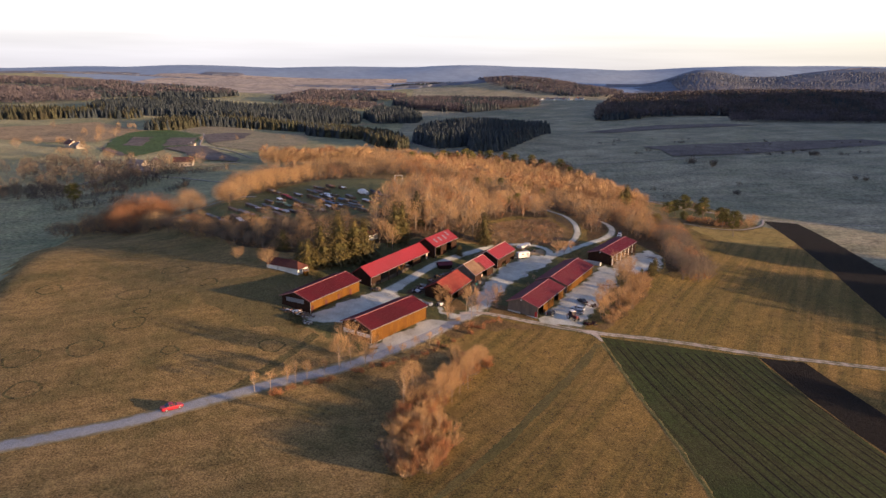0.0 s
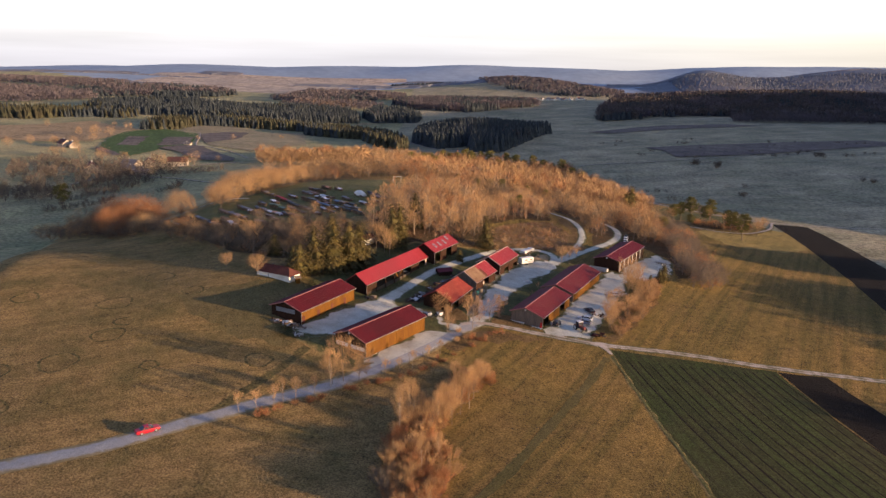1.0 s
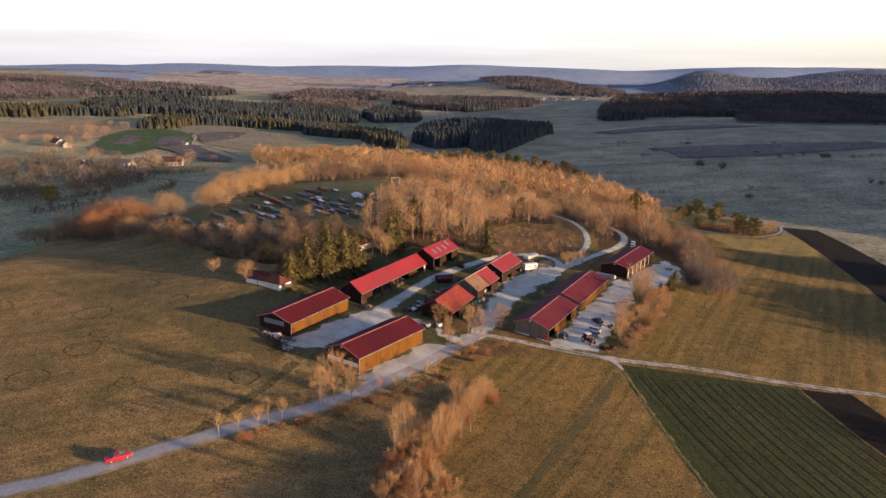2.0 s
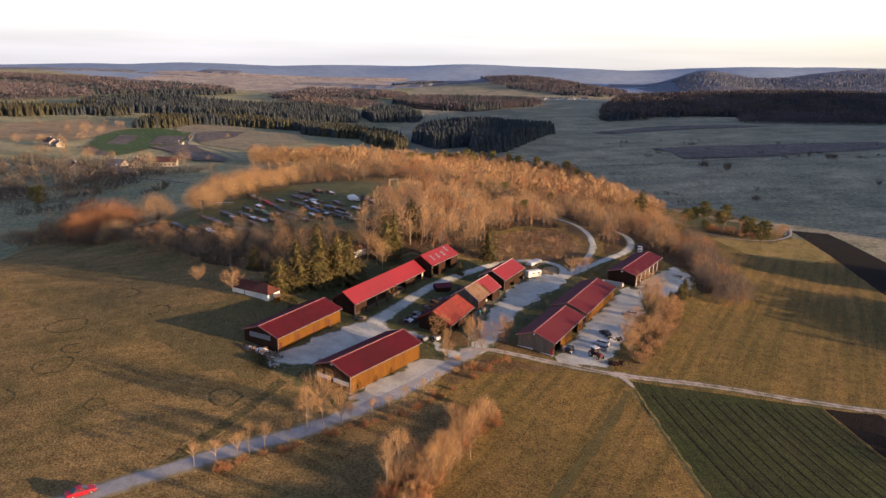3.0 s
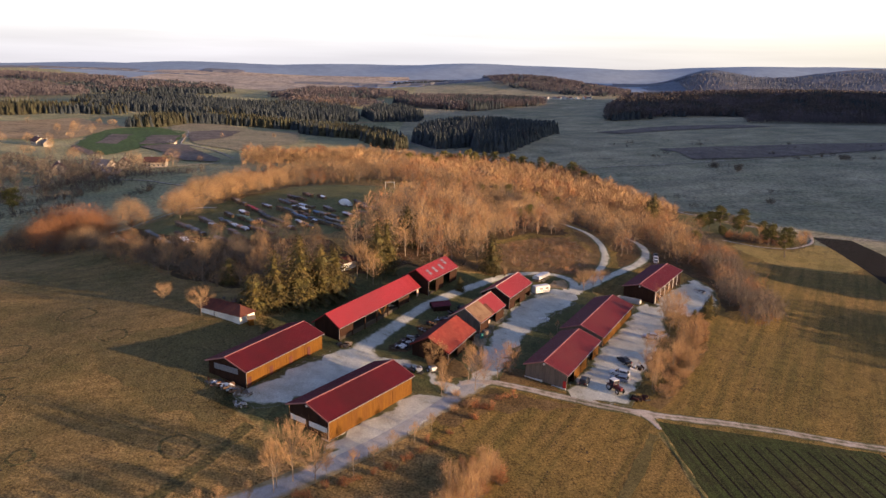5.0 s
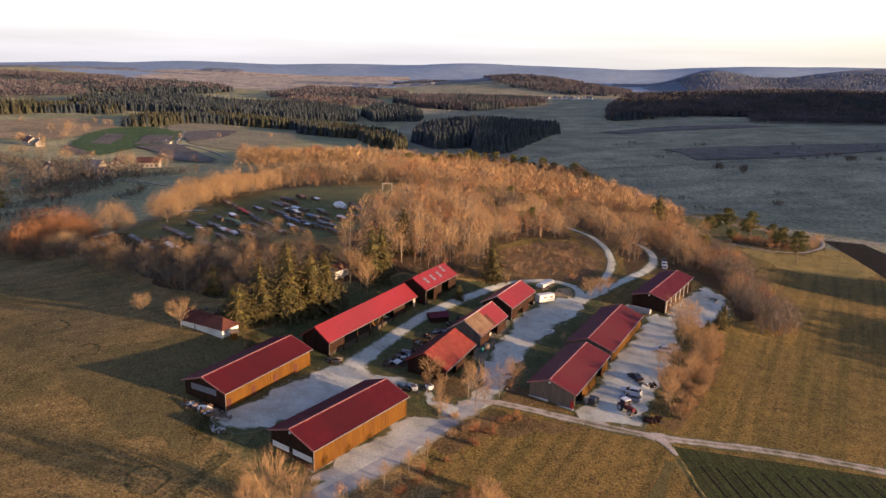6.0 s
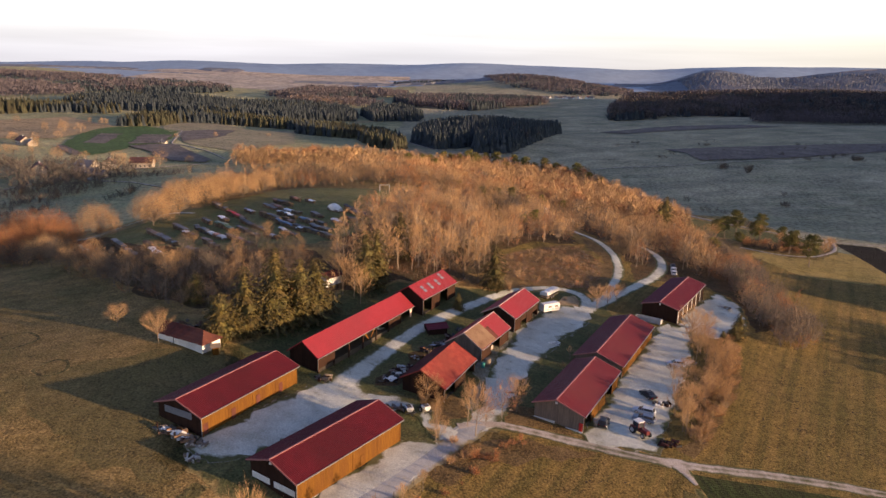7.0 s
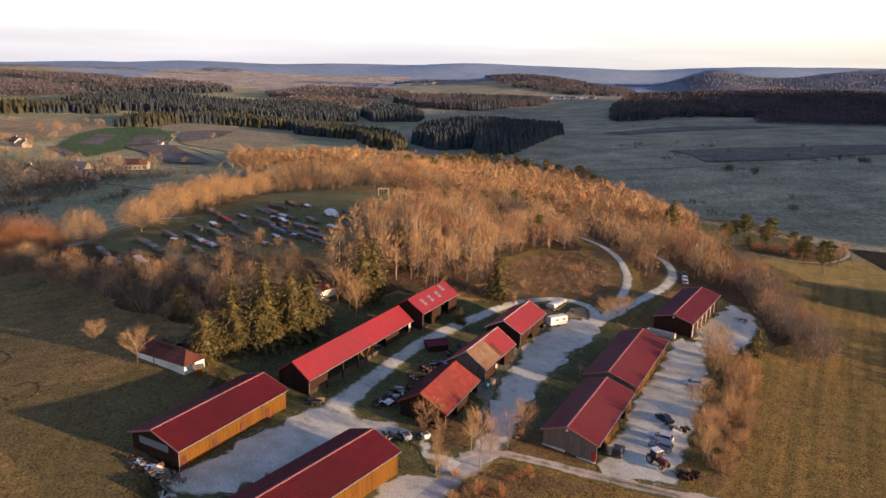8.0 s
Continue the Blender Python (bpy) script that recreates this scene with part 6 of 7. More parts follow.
brushwood("brushwood", CLEARING, 5200, "cut branches and dead bracken lying on the slope", 71)
brushwood("brushwood", [(-22, 238), (-8, 247), (8, 254), (12, 266), (0, 268), (-12, 258)], 900, "fallen branches on the wood's edge", 72)


# hedgerows in the western valley
HEDGEROWS = [[(-235, 439), (-225, 451), (-215, 468), (-202, 478)], [(-222, 424), (-215, 434), (-211, 445), (-204, 457)], [(-180, 435), (-176, 453), (-179, 465)], [(-226, 405), (-213, 430), (-208, 440)], [(-222, 376), (-205, 390), (-198, 410)], [(-262, 430), (-240, 448), (-235, 470), (-230, 504)], [(-250, 500), (-225, 515), (-196, 516), (-172, 537)]]


def hedgerow(name, line, label, seed, size=1.0):
    r = np.random.default_rng(seed)
    items = []
    for p in smooth_line(line, 2.2):
        items.append((SCRUB[r.integers(3)], p.x + r.uniform(-1.2, 1.2), p.y + r.uniform(-1.2, 1.2), size * r.uniform(0.9, 1.9), r.uniform(0, 6.3), [0, 3]))
    joined(name, items, SLOTS, label, "hedge")


for i, line in enumerate(HEDGEROWS):
    hedgerow("hedgerow", line, "dark leafless hedgerow between valley fields", 800 + i, 1.2)


def clods(name, poly, count, label, seed):
    """Lumps of dark earth thrown up in strings through the grass."""
    r = np.random.default_rng(seed)
    xs, ys = [p[0] for p in poly], [p[1] for p in poly]
    verts, faces = [], []
    n = 0
    while n < count:
        x, y = r.uniform(min(xs), max(xs)), r.uniform(min(ys), max(ys))
        if not inside(x, y, poly) or abs(noise.noise(Vector((x * 0.05, y * 0.12, seed)))) > 0.07:
            continue
        n += 1
        a, b = r.uniform(0.1, 0.3), r.uniform(0.05, 0.12)
        k, z = len(verts), ground(x, y) - 0.02
        for q in range(5):
            t = q * 1.257 + r.uniform(-0.3, 0.3)
            verts.append((x + a * math.cos(t) * r.uniform(0.6, 1.3), y + a * math.sin(t) * r.uniform(0.6, 1.3), z))
        verts.append((x + r.uniform(-0.05, 0.05), y + r.uniform(-0.05, 0.05), z + b))
        faces += [(k + q, k + (q + 1) % 5, k + 5) for q in range(5)]
    return tagged(mesh_object(name, verts, faces, [M_CLOD]), label, "earth clods", kind="stuff")


M_CLOD = mat("dark_turned_earth", (0.05, 0.032, 0.02), (0.035, 0.024, 0.016), 1.5, 0.95, place="World")
clods("turned_earth", [(60, 178), (120, 168), (140, 190), (128, 240), (100, 250), (80, 228)], 600, "dark lumps of earth turned up in the grass", 31)
clods("turned_earth", [(-140, 100), (-60, 112), (-30, 142), (-50, 160), (-75, 200), (-135, 205)], 380, "dark lumps of earth turned up in the meadow", 32)
clods("turned_earth", [(6, 88), (46, 92), (42, 165), (24, 172)], 350, "dark lumps of earth turned up in the mown grass", 33)


# low scrub dotted over the shaded valley
rng = np.random.default_rng(61)
spots = [(rng.uniform(170, 560), rng.uniform(520, 980)) for _ in range(34)]
items = []
for x, y in spots:
    for k in range(rng.integers(2, 9)):
        items.append((SCRUB[rng.integers(3)], x + rng.normal(0, 5), y + rng.normal(0, 3), rng.uniform(0.6, 1.7), rng.uniform(0, 6.3), [0, 3]))
joined("valley_scrub", items, SLOTS, "low dark scrub dotted over the valley grass", "scrub")


# ---- fields, roads and houses farther off ----
FAR_FIELDS = [
    ("far_field", [(-371, 781), (-386, 859), (-357, 903), (-303, 862), (-263, 727), (-282, 705), (-276, 654), (-280, 617), (-337, 681)], M_GREEN, "young green field on the slope"),
    ("far_field", [(-355, 790), (-335, 796), (-308, 700), (-327, 701)], M_FARSOIL, "dark ploughed strip on the sunny slope"),
    ("far_field", [(-316, 798), (-291, 814), (-266, 725), (-290, 708)], M_FARSOIL, "dark ploughed plot beside a green field"),
    ("far_field", [(-298, 858), (-284, 900), (-253, 915), (-239, 815), (-258, 751)], M_FARSOIL, "dark ploughed field by a lane"),
    ("far_field", [(-283, 693), (-265, 721), (-247, 715), (-187, 622), (-183, 599), (-214, 605), (-255, 663)], M_FARSOIL, "brown ploughed field above the hamlet"),
    ("far_field", [(-343, 685), (-329, 673), (-290, 627), (-290, 613), (-320, 647)], M_FARSOIL, "brown ploughed strip"),
    ("far_field", [(-343, 915), (-344, 998), (-303, 1004), (-279, 978), (-232, 926), (-192, 966), (-156, 789), (-191, 692), (-245, 735)], M_PALE, "pale dry slope below the pines"),
    ("far_field", [(247, 876), (350, 919), (493, 975), (600, 1010), (620, 950), (504, 896), (354, 811), (257, 782), (262, 842)], M_FARSOIL, "dark ploughed field in the shaded valley"),
    ("far_field", [(224, 1124), (374, 1238), (511, 1282), (550, 1255), (492, 1225), (350, 1159), (249, 1091)], M_FARSOIL, "narrow dark field in the valley"),
    ("far_field", [(-140, 1190), (-95, 1225), (-118, 1205), (-150, 1150)], M_STUBBLE, "pale field between the woods"),
    ("far_field", [(-517, 894), (-488, 977), (-383, 882), (-371, 781), (-366, 727), (-403, 710), (-640, 760)], M_STUBBLE, "golden slope of dry grass"),
]
for key, pts, m, label in FAR_FIELDS:
    cell = 12.0
    tagged(patch(key, ragged(pts, 5.0, 9.0), m, 0.75 if m is M_FARSOIL else 0.45, cell), label, "field", kind="structure")
for pts, w in (([(-344, 901), (-311, 885), (-294, 849), (-260, 733), (-248, 724), (-210, 683), (-178, 631)], 4), ([(-252, 540), (-230, 552), (-210, 559), (-192, 577), (-178, 593)], 4), ([(-226, 505), (-210, 496), (-193, 493), (-166, 473), (-150, 462)], 3.5), ([(-252, 460), (-244, 489), (-239, 513), (-226, 520)], 3.0), ([(100, 690), (130, 710), (169, 731), (208, 742), (345, 802), (411, 829), (499, 888), (640, 960)], 4.0), ([(-90, 960), (-64, 904), (-19, 805), (30, 780), (80, 800)], 4.0)):
    tagged(ribbon("far_lane", pts, w * 0.7, M_TRACK, 0.5, 8.0), "thin pale lane through the fields", "lane", kind="structure")
M_PLASTER = mat("house_plaster", (0.46, 0.4, 0.33), (0.36, 0.31, 0.26), 0.5, 0.9, each=0.2)
M_ROOFS = [mat("clay_roof", (0.17, 0.07, 0.05), (0.13, 0.055, 0.045), 0.6, 0.85, each=0.3), mat("grey_roof", (0.18, 0.17, 0.17), (0.14, 0.13, 0.13), 0.6, 0.8, each=0.2)]
M_GLASS = mat("dark_window", (0.03, 0.035, 0.045), (0.05, 0.05, 0.06), 2.0, 0.15)


def house(x, y, turn, length, width, wall_h, roof_h, roof, label, group, wall=None):
    root = empty("house", pose(x, y, ground(x, y) - 0.4, 0, 0, turn), label, "house", group)
    a, b = width / 2, length / 2
    bm = bmesh.new()
    prism(bm, [(-a, 0), (a, 0), (a, wall_h), (0, wall_h + roof_h - 0.25), (-a, wall_h)], -b, b)
    part("wall", bm, wall or M_PLASTER, root)
    for sg in (1, -1):
        bm = bmesh.new()
        prism(bm, [(0, wall_h + roof_h), (sg * (a + 0.5), wall_h - 0.35), (sg * (a + 0.5), wall_h - 0.6), (0, wall_h + roof_h - 0.25)], -b - 0.5, b + 0.5)
        part("roof_slope", bm, roof, root)
    boxes("chimney", M_CONC, root, (0.4, 1.1, b * 0.3, b * 0.3 + 0.7, wall_h, wall_h + roof_h + 0.8))
    for sg in (1, -1):
        for k in range(int(length / 3)):
            yy = -b + 1.4 + 3 * k
            for z in ((1.2, 2.5), (3.9, 5.1))[: 1 if wall_h < 4.5 else 2]:
                x0 = sg * a
                boxes("window", M_GLASS, root, (min(x0, x0 + sg * 0.05), max(x0, x0 + sg * 0.05), yy, yy + 1.0, z[0], z[1]))
    return root


for x, y, turn, L, W, h, rh, k in ((-217, 566, 100, 15, 9, 4.5, 3.2, 0), (-238, 560, 20, 13, 8, 4, 3.4, 0), (-246, 545, 70, 14, 9, 4.2, 3.4, 1), (-232, 517, 80, 16, 9, 4, 2.6, 1), (-222, 512, 75, 9, 7, 3.2, 2.4, 1), (-265, 520, 30, 13, 9, 4.5, 3.6, 0), (-365, 673, 50, 12, 9, 4.5, 3.5, 0), (-355, 668, 40, 8, 7, 3.5, 3, 1), (-267, 729, 80, 7, 4, 2.2, 1.2, 1)):
    house(x, y, turn, L, W, h, rh, M_ROOFS[k], "plastered farmhouse with a pitched roof among trees", "houses of the hamlet")
rng = np.random.default_rng(77)
for i in range(20):
    house(205 + (i % 12) * 14 + rng.uniform(-4, 4), 1935 + (i // 12) * 34 - (i % 12) * 5 + rng.uniform(-8, 8), rng.uniform(0, 180), rng.uniform(9, 13), rng.uniform(7, 9), rng.uniform(3.5, 5), rng.uniform(2.5, 3.5), M_ROOFS[i % 2], "distant white village house with a pitched roof", "houses of the far village", M_WHITE)

# ---- the white hut and small sheds ----


def small_hut(name, label, x, y, turn, length, width, wall_h, roof_h, wall, roof, hip=0.0, sink=0.4, group="small sheds"):
    """A low hut with a roof of its own, hipped at one end where asked. x runs along it."""
    z = min(ground(x + math.cos(radians(turn)) * s, y + math.sin(radians(turn)) * s) for s in (0, length / 2, length))
    root = empty(name, pose(x, y, z, 0, 0, turn), label, "hut", group)
    for y0, y1, nm in ((0, 0.25, "wall"), (width - 0.25, width, "wall")):
        boxes(nm, wall, root, (0, length, y0, y1, -sink, wall_h))
    for x0 in (0, length - 0.25):
        bm = bmesh.new()
        top = wall_h + (0 if hip and x0 else roof_h - 0.15)
        vs = [(0.25, -sink), (width - 0.25, -sink), (width - 0.25, wall_h), (width / 2, top), (0.25, wall_h)]
        a = [bm.verts.new((x0, p, q)) for p, q in vs]
        b = [bm.verts.new((x0 + 0.25, p, q)) for p, q in vs]
        bm.faces.new(a)
        bm.faces.new(b[::-1])
        for i in range(5):
            bm.faces.new((a[i], b[i], b[(i + 1) % 5], a[(i + 1) % 5]))
        part("end_wall", bm, wall, root)
    o = 0.4
    for sg in (0, 1):
        bm = bmesh.new()
        ye = -o if not sg else width + o
        c = [(-o, width / 2, wall_h + roof_h), (length + o - hip, width / 2, wall_h + roof_h), (length + o, ye, wall_h - 0.12), (-o, ye, wall_h - 0.12)]
        n = 22
        rows_ = 7
        grid = [[bm.verts.new(Vector(c[0]).lerp(Vector(c[1]), i / n).lerp(Vector(c[3]).lerp(Vector(c[2]), i / n), j / rows_) + Vector((0, 0, 0.04 * (j % 2) + 0.03 * math.sin(i * 1.7 + j)))) for i in range(n + 1)] for j in range(rows_ + 1)]
        for j in range(rows_):
            for i in range(n):
                bm.faces.new((grid[j][i], grid[j][i + 1], grid[j + 1][i + 1], grid[j + 1][i]))
        part("roof_slope", bm, roof, root)
    if hip:
        bm = bmesh.new()
        vs = [bm.verts.new(v) for v in ((length + o - hip, width / 2, wall_h + roof_h), (length + o, -o, wall_h - 0.12), (length + o, width + o, wall_h - 0.12), (length + o - hip, width / 2, wall_h + roof_h - 0.1), (length + o, -o, wall_h - 0.22), (length + o, width + o, wall_h - 0.22))]
        bm.faces.new(vs[:3])
        bm.faces.new(vs[3:])
        part("roof_end", bm, M_OLDTILE, root)
    boxes("ridge_cap", roof, root, (-o, length + o - hip, width / 2 - 0.15, width / 2 + 0.15, wall_h + roof_h - 0.02, wall_h + roof_h + 0.08))
    return root


hut = small_hut("white_hut", "low white-walled hut with an old dark tile roof", -57.2, 199.6, -28.0, 12.6, 4.8, 2.1, 1.7, M_WHITE, M_OLDTILE, hip=2.4)
boxes("drain_pipe", M_BLACK, hut, (4.4, 4.55, -0.06, 0.0, -0.2, 2.0))
small_hut("white_hut", "small pale hut half hidden by trees", -28.5, 236.0, 55.0, 5.5, 3.5, 2.4, 1.2, M_WHITE, M_OLDTILE)
small_hut("red_shed", "small dark shed with a low red roof", -1.6, 218.0, 20.0, 4.6, 3.6, 1.7, 0.6, M_DARK, M_MAROON)
small_hut("kiosk", "tiny timber kiosk beside the white hut", -44.0, 193.6, 30.0, 1.2, 1.2, 1.8, 0.4, M_PLANK, M_GREY)

# ---- vehicles ----
M_TYRE = mat("tyre_rubber", (0.02, 0.02, 0.02), (0.03, 0.03, 0.03), 4.0, 0.9)
M_RIM = mat("alloy_rim", (0.55, 0.55, 0.56), (0.45, 0.45, 0.46), 4.0, 0.35, metal=0.7)
M_LENS = mat("lamp_lens", (0.8, 0.8, 0.78), (0.7, 0.7, 0.68), 4.0, 0.2)
M_TAIL = mat("red_lens", (0.4, 0.01, 0.01), (0.3, 0.01, 0.01), 4.0, 0.25)


def paint(name, c):
    return mat(name, c, tuple(0.85 * v for v in c), 1.0, 0.3)


PAINTS = {"red": paint("red_car_paint", (0.42, 0.01, 0.03)), "silver": paint("silver_car_paint", (0.5, 0.53, 0.57)), "black": paint("black_car_paint", (0.015, 0.016, 0.02)), "blue": paint("blue_grey_paint", (0.16, 0.2, 0.27)), "white": paint("white_car_paint", (0.75, 0.75, 0.75))}


def wheel(parent, x, y, r, w):
    bm = bmesh.new()
    bmesh.ops.create_cone(bm, cap_ends=True, segments=18, radius1=r, radius2=r, depth=w, matrix=Matrix.Translation((x, y, r)) @ Matrix.Rotation(math.pi / 2, 4, "Y"))
    bmesh.ops.bevel(bm, geom=[e for e in bm.edges if abs(e.verts[0].co.x - e.verts[1].co.x) < 1e-4], offset=0.12 * r, segments=1, affect="EDGES")
    ty = part("wheel", bm, M_TYRE, parent)
    bm = bmesh.new()
    sg = 1 if x > 0 else -1
    bmesh.ops.create_cone(bm, cap_ends=True, segments=14, radius1=0.62 * r, radius2=0.5 * r, depth=0.05, matrix=Matrix.Translation((x + sg * (w / 2 + 0.012), y, r)) @ Matrix.Rotation(sg * math.pi / 2, 4, "Y"))
    part("rim", bm, M_RIM, ty)


def shell(bm, rows):
    """Skins rows of cross-sections: each row (y, half width at sill, half width at shoulder, z low, z high)."""
    rings = []
    for y, wa, wb, z0, z1 in rows:
        rings.append([bm.verts.new(v) for v in ((-wa, y, z0), (-wb * 1.02, y, z0 + 0.45 * (z1 - z0)), (-wb * 0.96, y, z1 - 0.06), (-wb * 0.8, y, z1), (wb * 0.8, y, z1), (wb * 0.96, y, z1 - 0.06), (wb * 1.02, y, z0 + 0.45 * (z1 - z0)), (wa, y, z0))])
    for p, q in zip(rings, rings[1:]):
        for i in range(8):
            j = (i + 1) % 8
            bm.faces.new((p[i], p[j], q[j], q[i]))
    bm.faces.new(rings[0])
    bm.faces.new(rings[-1][::-1])


def car(label, x, y, turn, m, kind="saloon", length=4.4, group="cars"):
    """A car facing its own +y. kind: saloon, estate or offroad."""
    root = empty("car", pose(x, y, ground(x, y) + 0.06, 0, 0, turn), label, "car", group)
    h = length / 2
    up = 0.25 if kind == "offroad" else 0.0
    bm = bmesh.new()
    shell(bm, [(-h, 0.68, 0.74, 0.42 + up, 0.82 + up), (-h + 0.15, 0.78, 0.84, 0.28 + up, 0.95 + up), (-h * 0.5, 0.82, 0.87, 0.22 + up, 0.98 + up), (0, 0.83, 0.88, 0.2 + up, 0.96 + up), (h * 0.45, 0.82, 0.87, 0.22 + up, 0.93 + up), (h * 0.85, 0.77, 0.82, 0.26 + up, 0.78 + up), (h, 0.62, 0.7, 0.4 + up, 0.66 + up)])
    body = part("body", bm, m, root)
    rear = {"saloon": (-h * 0.62, -h * 0.32), "estate": (-h * 0.93, -h * 0.8), "offroad": (-h * 0.95, -h * 0.9)}[kind]
    zt = 1.42 + up * 1.6
    bm = bmesh.new()
    shell(bm, [(rear[0], 0.74, 0.72, 0.93 + up, 0.97 + up), (rear[1], 0.76, 0.68, 0.93 + up, zt - 0.04), (0, 0.77, 0.66, 0.93 + up, zt - 0.03), (h * 0.12, 0.76, 0.66, 0.92 + up, zt - 0.06), (h * 0.48, 0.74, 0.72, 0.88 + up, 0.95 + up)])
    part("cabin_glass", bm, M_GLASS, root, "dark car glass")
    bm = bmesh.new()
    box(bm, -0.6, 0.6, rear[1] + 0.05, h * 0.1, zt - 0.06, zt)
    bmesh.ops.bevel(bm, geom=bm.edges[:], offset=0.03, segments=1, affect="EDGES")
    part("roof", bm, m, root)
    for sg in (1, -1):
        for yy in (rear[1] + 0.02, -0.05, h * 0.14):
            boxes("pillar", m, root, (sg * 0.7 - 0.04, sg * 0.7 + 0.04, yy - 0.04, yy + 0.04, 0.93 + up, zt - 0.04))
        boxes("headlight", M_LENS, root, (sg * 0.5 - 0.15, sg * 0.5 + 0.15, h - 0.1, h - 0.02, 0.55 + up, 0.68 + up))
        boxes("tail_light", M_TAIL, root, (sg * 0.58 - 0.12, sg * 0.58 + 0.12, -h - 0.02, -h + 0.05, 0.66 + up, 0.8 + up))
        boxes("mirror", m, root, (sg * 0.95 - 0.08, sg * 0.95 + 0.08, h * 0.36, h * 0.36 + 0.1, 0.95 + up, 1.07 + up))
        for yy in (-h * 0.58, h * 0.6):
            wheel(root, sg * 0.78, yy, 0.33 + up * 0.3, 0.2)
    boxes("bumper", M_BLACK, root, (-0.7, 0.7, h - 0.05, h + 0.03, 0.34 + up, 0.48 + up), bevel=0.02)
    return root


car("red saloon car driving along the lane", -56.8, 115.4, -52, PAINTS["red"], "saloon", 4.5)
car("silver estate car parked on the gravel yard", 42.2, 191.6, 62, PAINTS["silver"], "estate", 4.5)
car("dark blue-grey car parked beside a silver one", 41.4, 188.6, 62, PAINTS["blue"], "estate", 4.4)
car("silver hatchback parked by the yard edge", 56.3, 216.8, 76, PAINTS["silver"], "estate", 4.2)
car("black car half hidden behind bare branches", 45.0, 199.0, 24, PAINTS["black"], "saloon", 4.2)
car("small black off-roader at the barn door", 32.9, 185.4, -25, PAINTS["black"], "offroad", 3.9)
car("grey car parked beside the hill road", 80.0, 295.6, -18, PAINTS["silver"], "estate", 4.3)
car("white car parked beside the hill road", 81.4, 300.8, -18, PAINTS["white"], "estate", 4.3)
car("dark car parked beside the hill road", 83.0, 306.5, -14, PAINTS["black"], "saloon", 4.3)


def tractor(x, y, turn):
    root = empty("tractor", pose(x, y, ground(x, y) + 0.06, 0, 0, turn), "dark red tractor with a white cab roof", "tractor")
    red = mat("tractor_red", (0.14, 0.012, 0.018), (0.1, 0.01, 0.014), 1.0, 0.45)
    boxes("bonnet", red, root, (-0.42, 0.42, 0.3, 2.2, 0.8, 1.6), bevel=0.08)
    boxes("chassis", M_BLACK, root, (-0.35, 0.35, -1.2, 2.1, 0.55, 0.85))
    bm = bmesh.new()
    shell(bm, [(-1.15, 0.7, 0.68, 1.2, 2.45), (-0.2, 0.75, 0.7, 1.1, 2.5), (0.35, 0.7, 0.66, 1.2, 2.45)])
    part("cab_glass", bm, M_GLASS, root, "dark cab glass")
    boxes("cab_roof", M_WHITE, root, (-0.8, 0.8, -1.25, 0.45, 2.48, 2.66), label="white cab roof", bevel=0.06)
    for sg in (1, -1):
        for yy in (-1.1, 0.3):
            boxes("cab_post", red, root, (sg * 0.7 - 0.05, sg * 0.7 + 0.05, yy - 0.05, yy + 0.05, 1.0, 2.5))
        boxes("mudguard", red, root, (sg * 0.95 - 0.28, sg * 0.95 + 0.28, -1.5, -0.2, 1.5, 1.6), bevel=0.03)
        wheel(root, sg * 0.95, -0.85, 0.82, 0.46)
        wheel(root, sg * 0.8, 1.7, 0.55, 0.34)
    boxes("exhaust", M_BLACK, root, (0.42, 0.52, 1.0, 1.1, 1.4, 2.6))


tractor(39.3, 183.6, -152)


def caravan(x, y, turn):
    root = empty("caravan", pose(x, y, ground(x, y) + 0.06, 0, 0, turn), "white touring caravan parked on gravel", "caravan")
    bm = bmesh.new()
    prism(bm, [(-1.1, 0.5), (1.1, 0.5), (1.15, 1.4), (1.1, 2.45), (0.85, 2.6), (-0.85, 2.6), (-1.1, 2.45), (-1.15, 1.4)], -2.6, 2.6)
    bmesh.ops.bevel(bm, geom=bm.edges[:], offset=0.12, segments=2, affect="EDGES")
    part("body", bm, M_WHITE, root)
    for sg in (1, -1):
        for yy in (-1.9, 0.2):
            boxes("window", M_GREY, root, (sg * 1.13 - 0.04, sg * 1.13 + 0.04, yy, yy + 1.0, 1.6, 2.05), label="drawn grey blind")
        wheel(root, sg * 0.95, 0.0, 0.33, 0.2)
    boxes("stripe", PAINTS["blue"], root, (-1.17, 1.17, -2.3, 2.3, 1.1, 1.2), label="grey-blue stripe")
    boxes("drawbar", M_METAL, root, (-0.06, 0.06, 2.6, 3.9, 0.5, 0.6))


caravan(30.2, 243.6, 118)


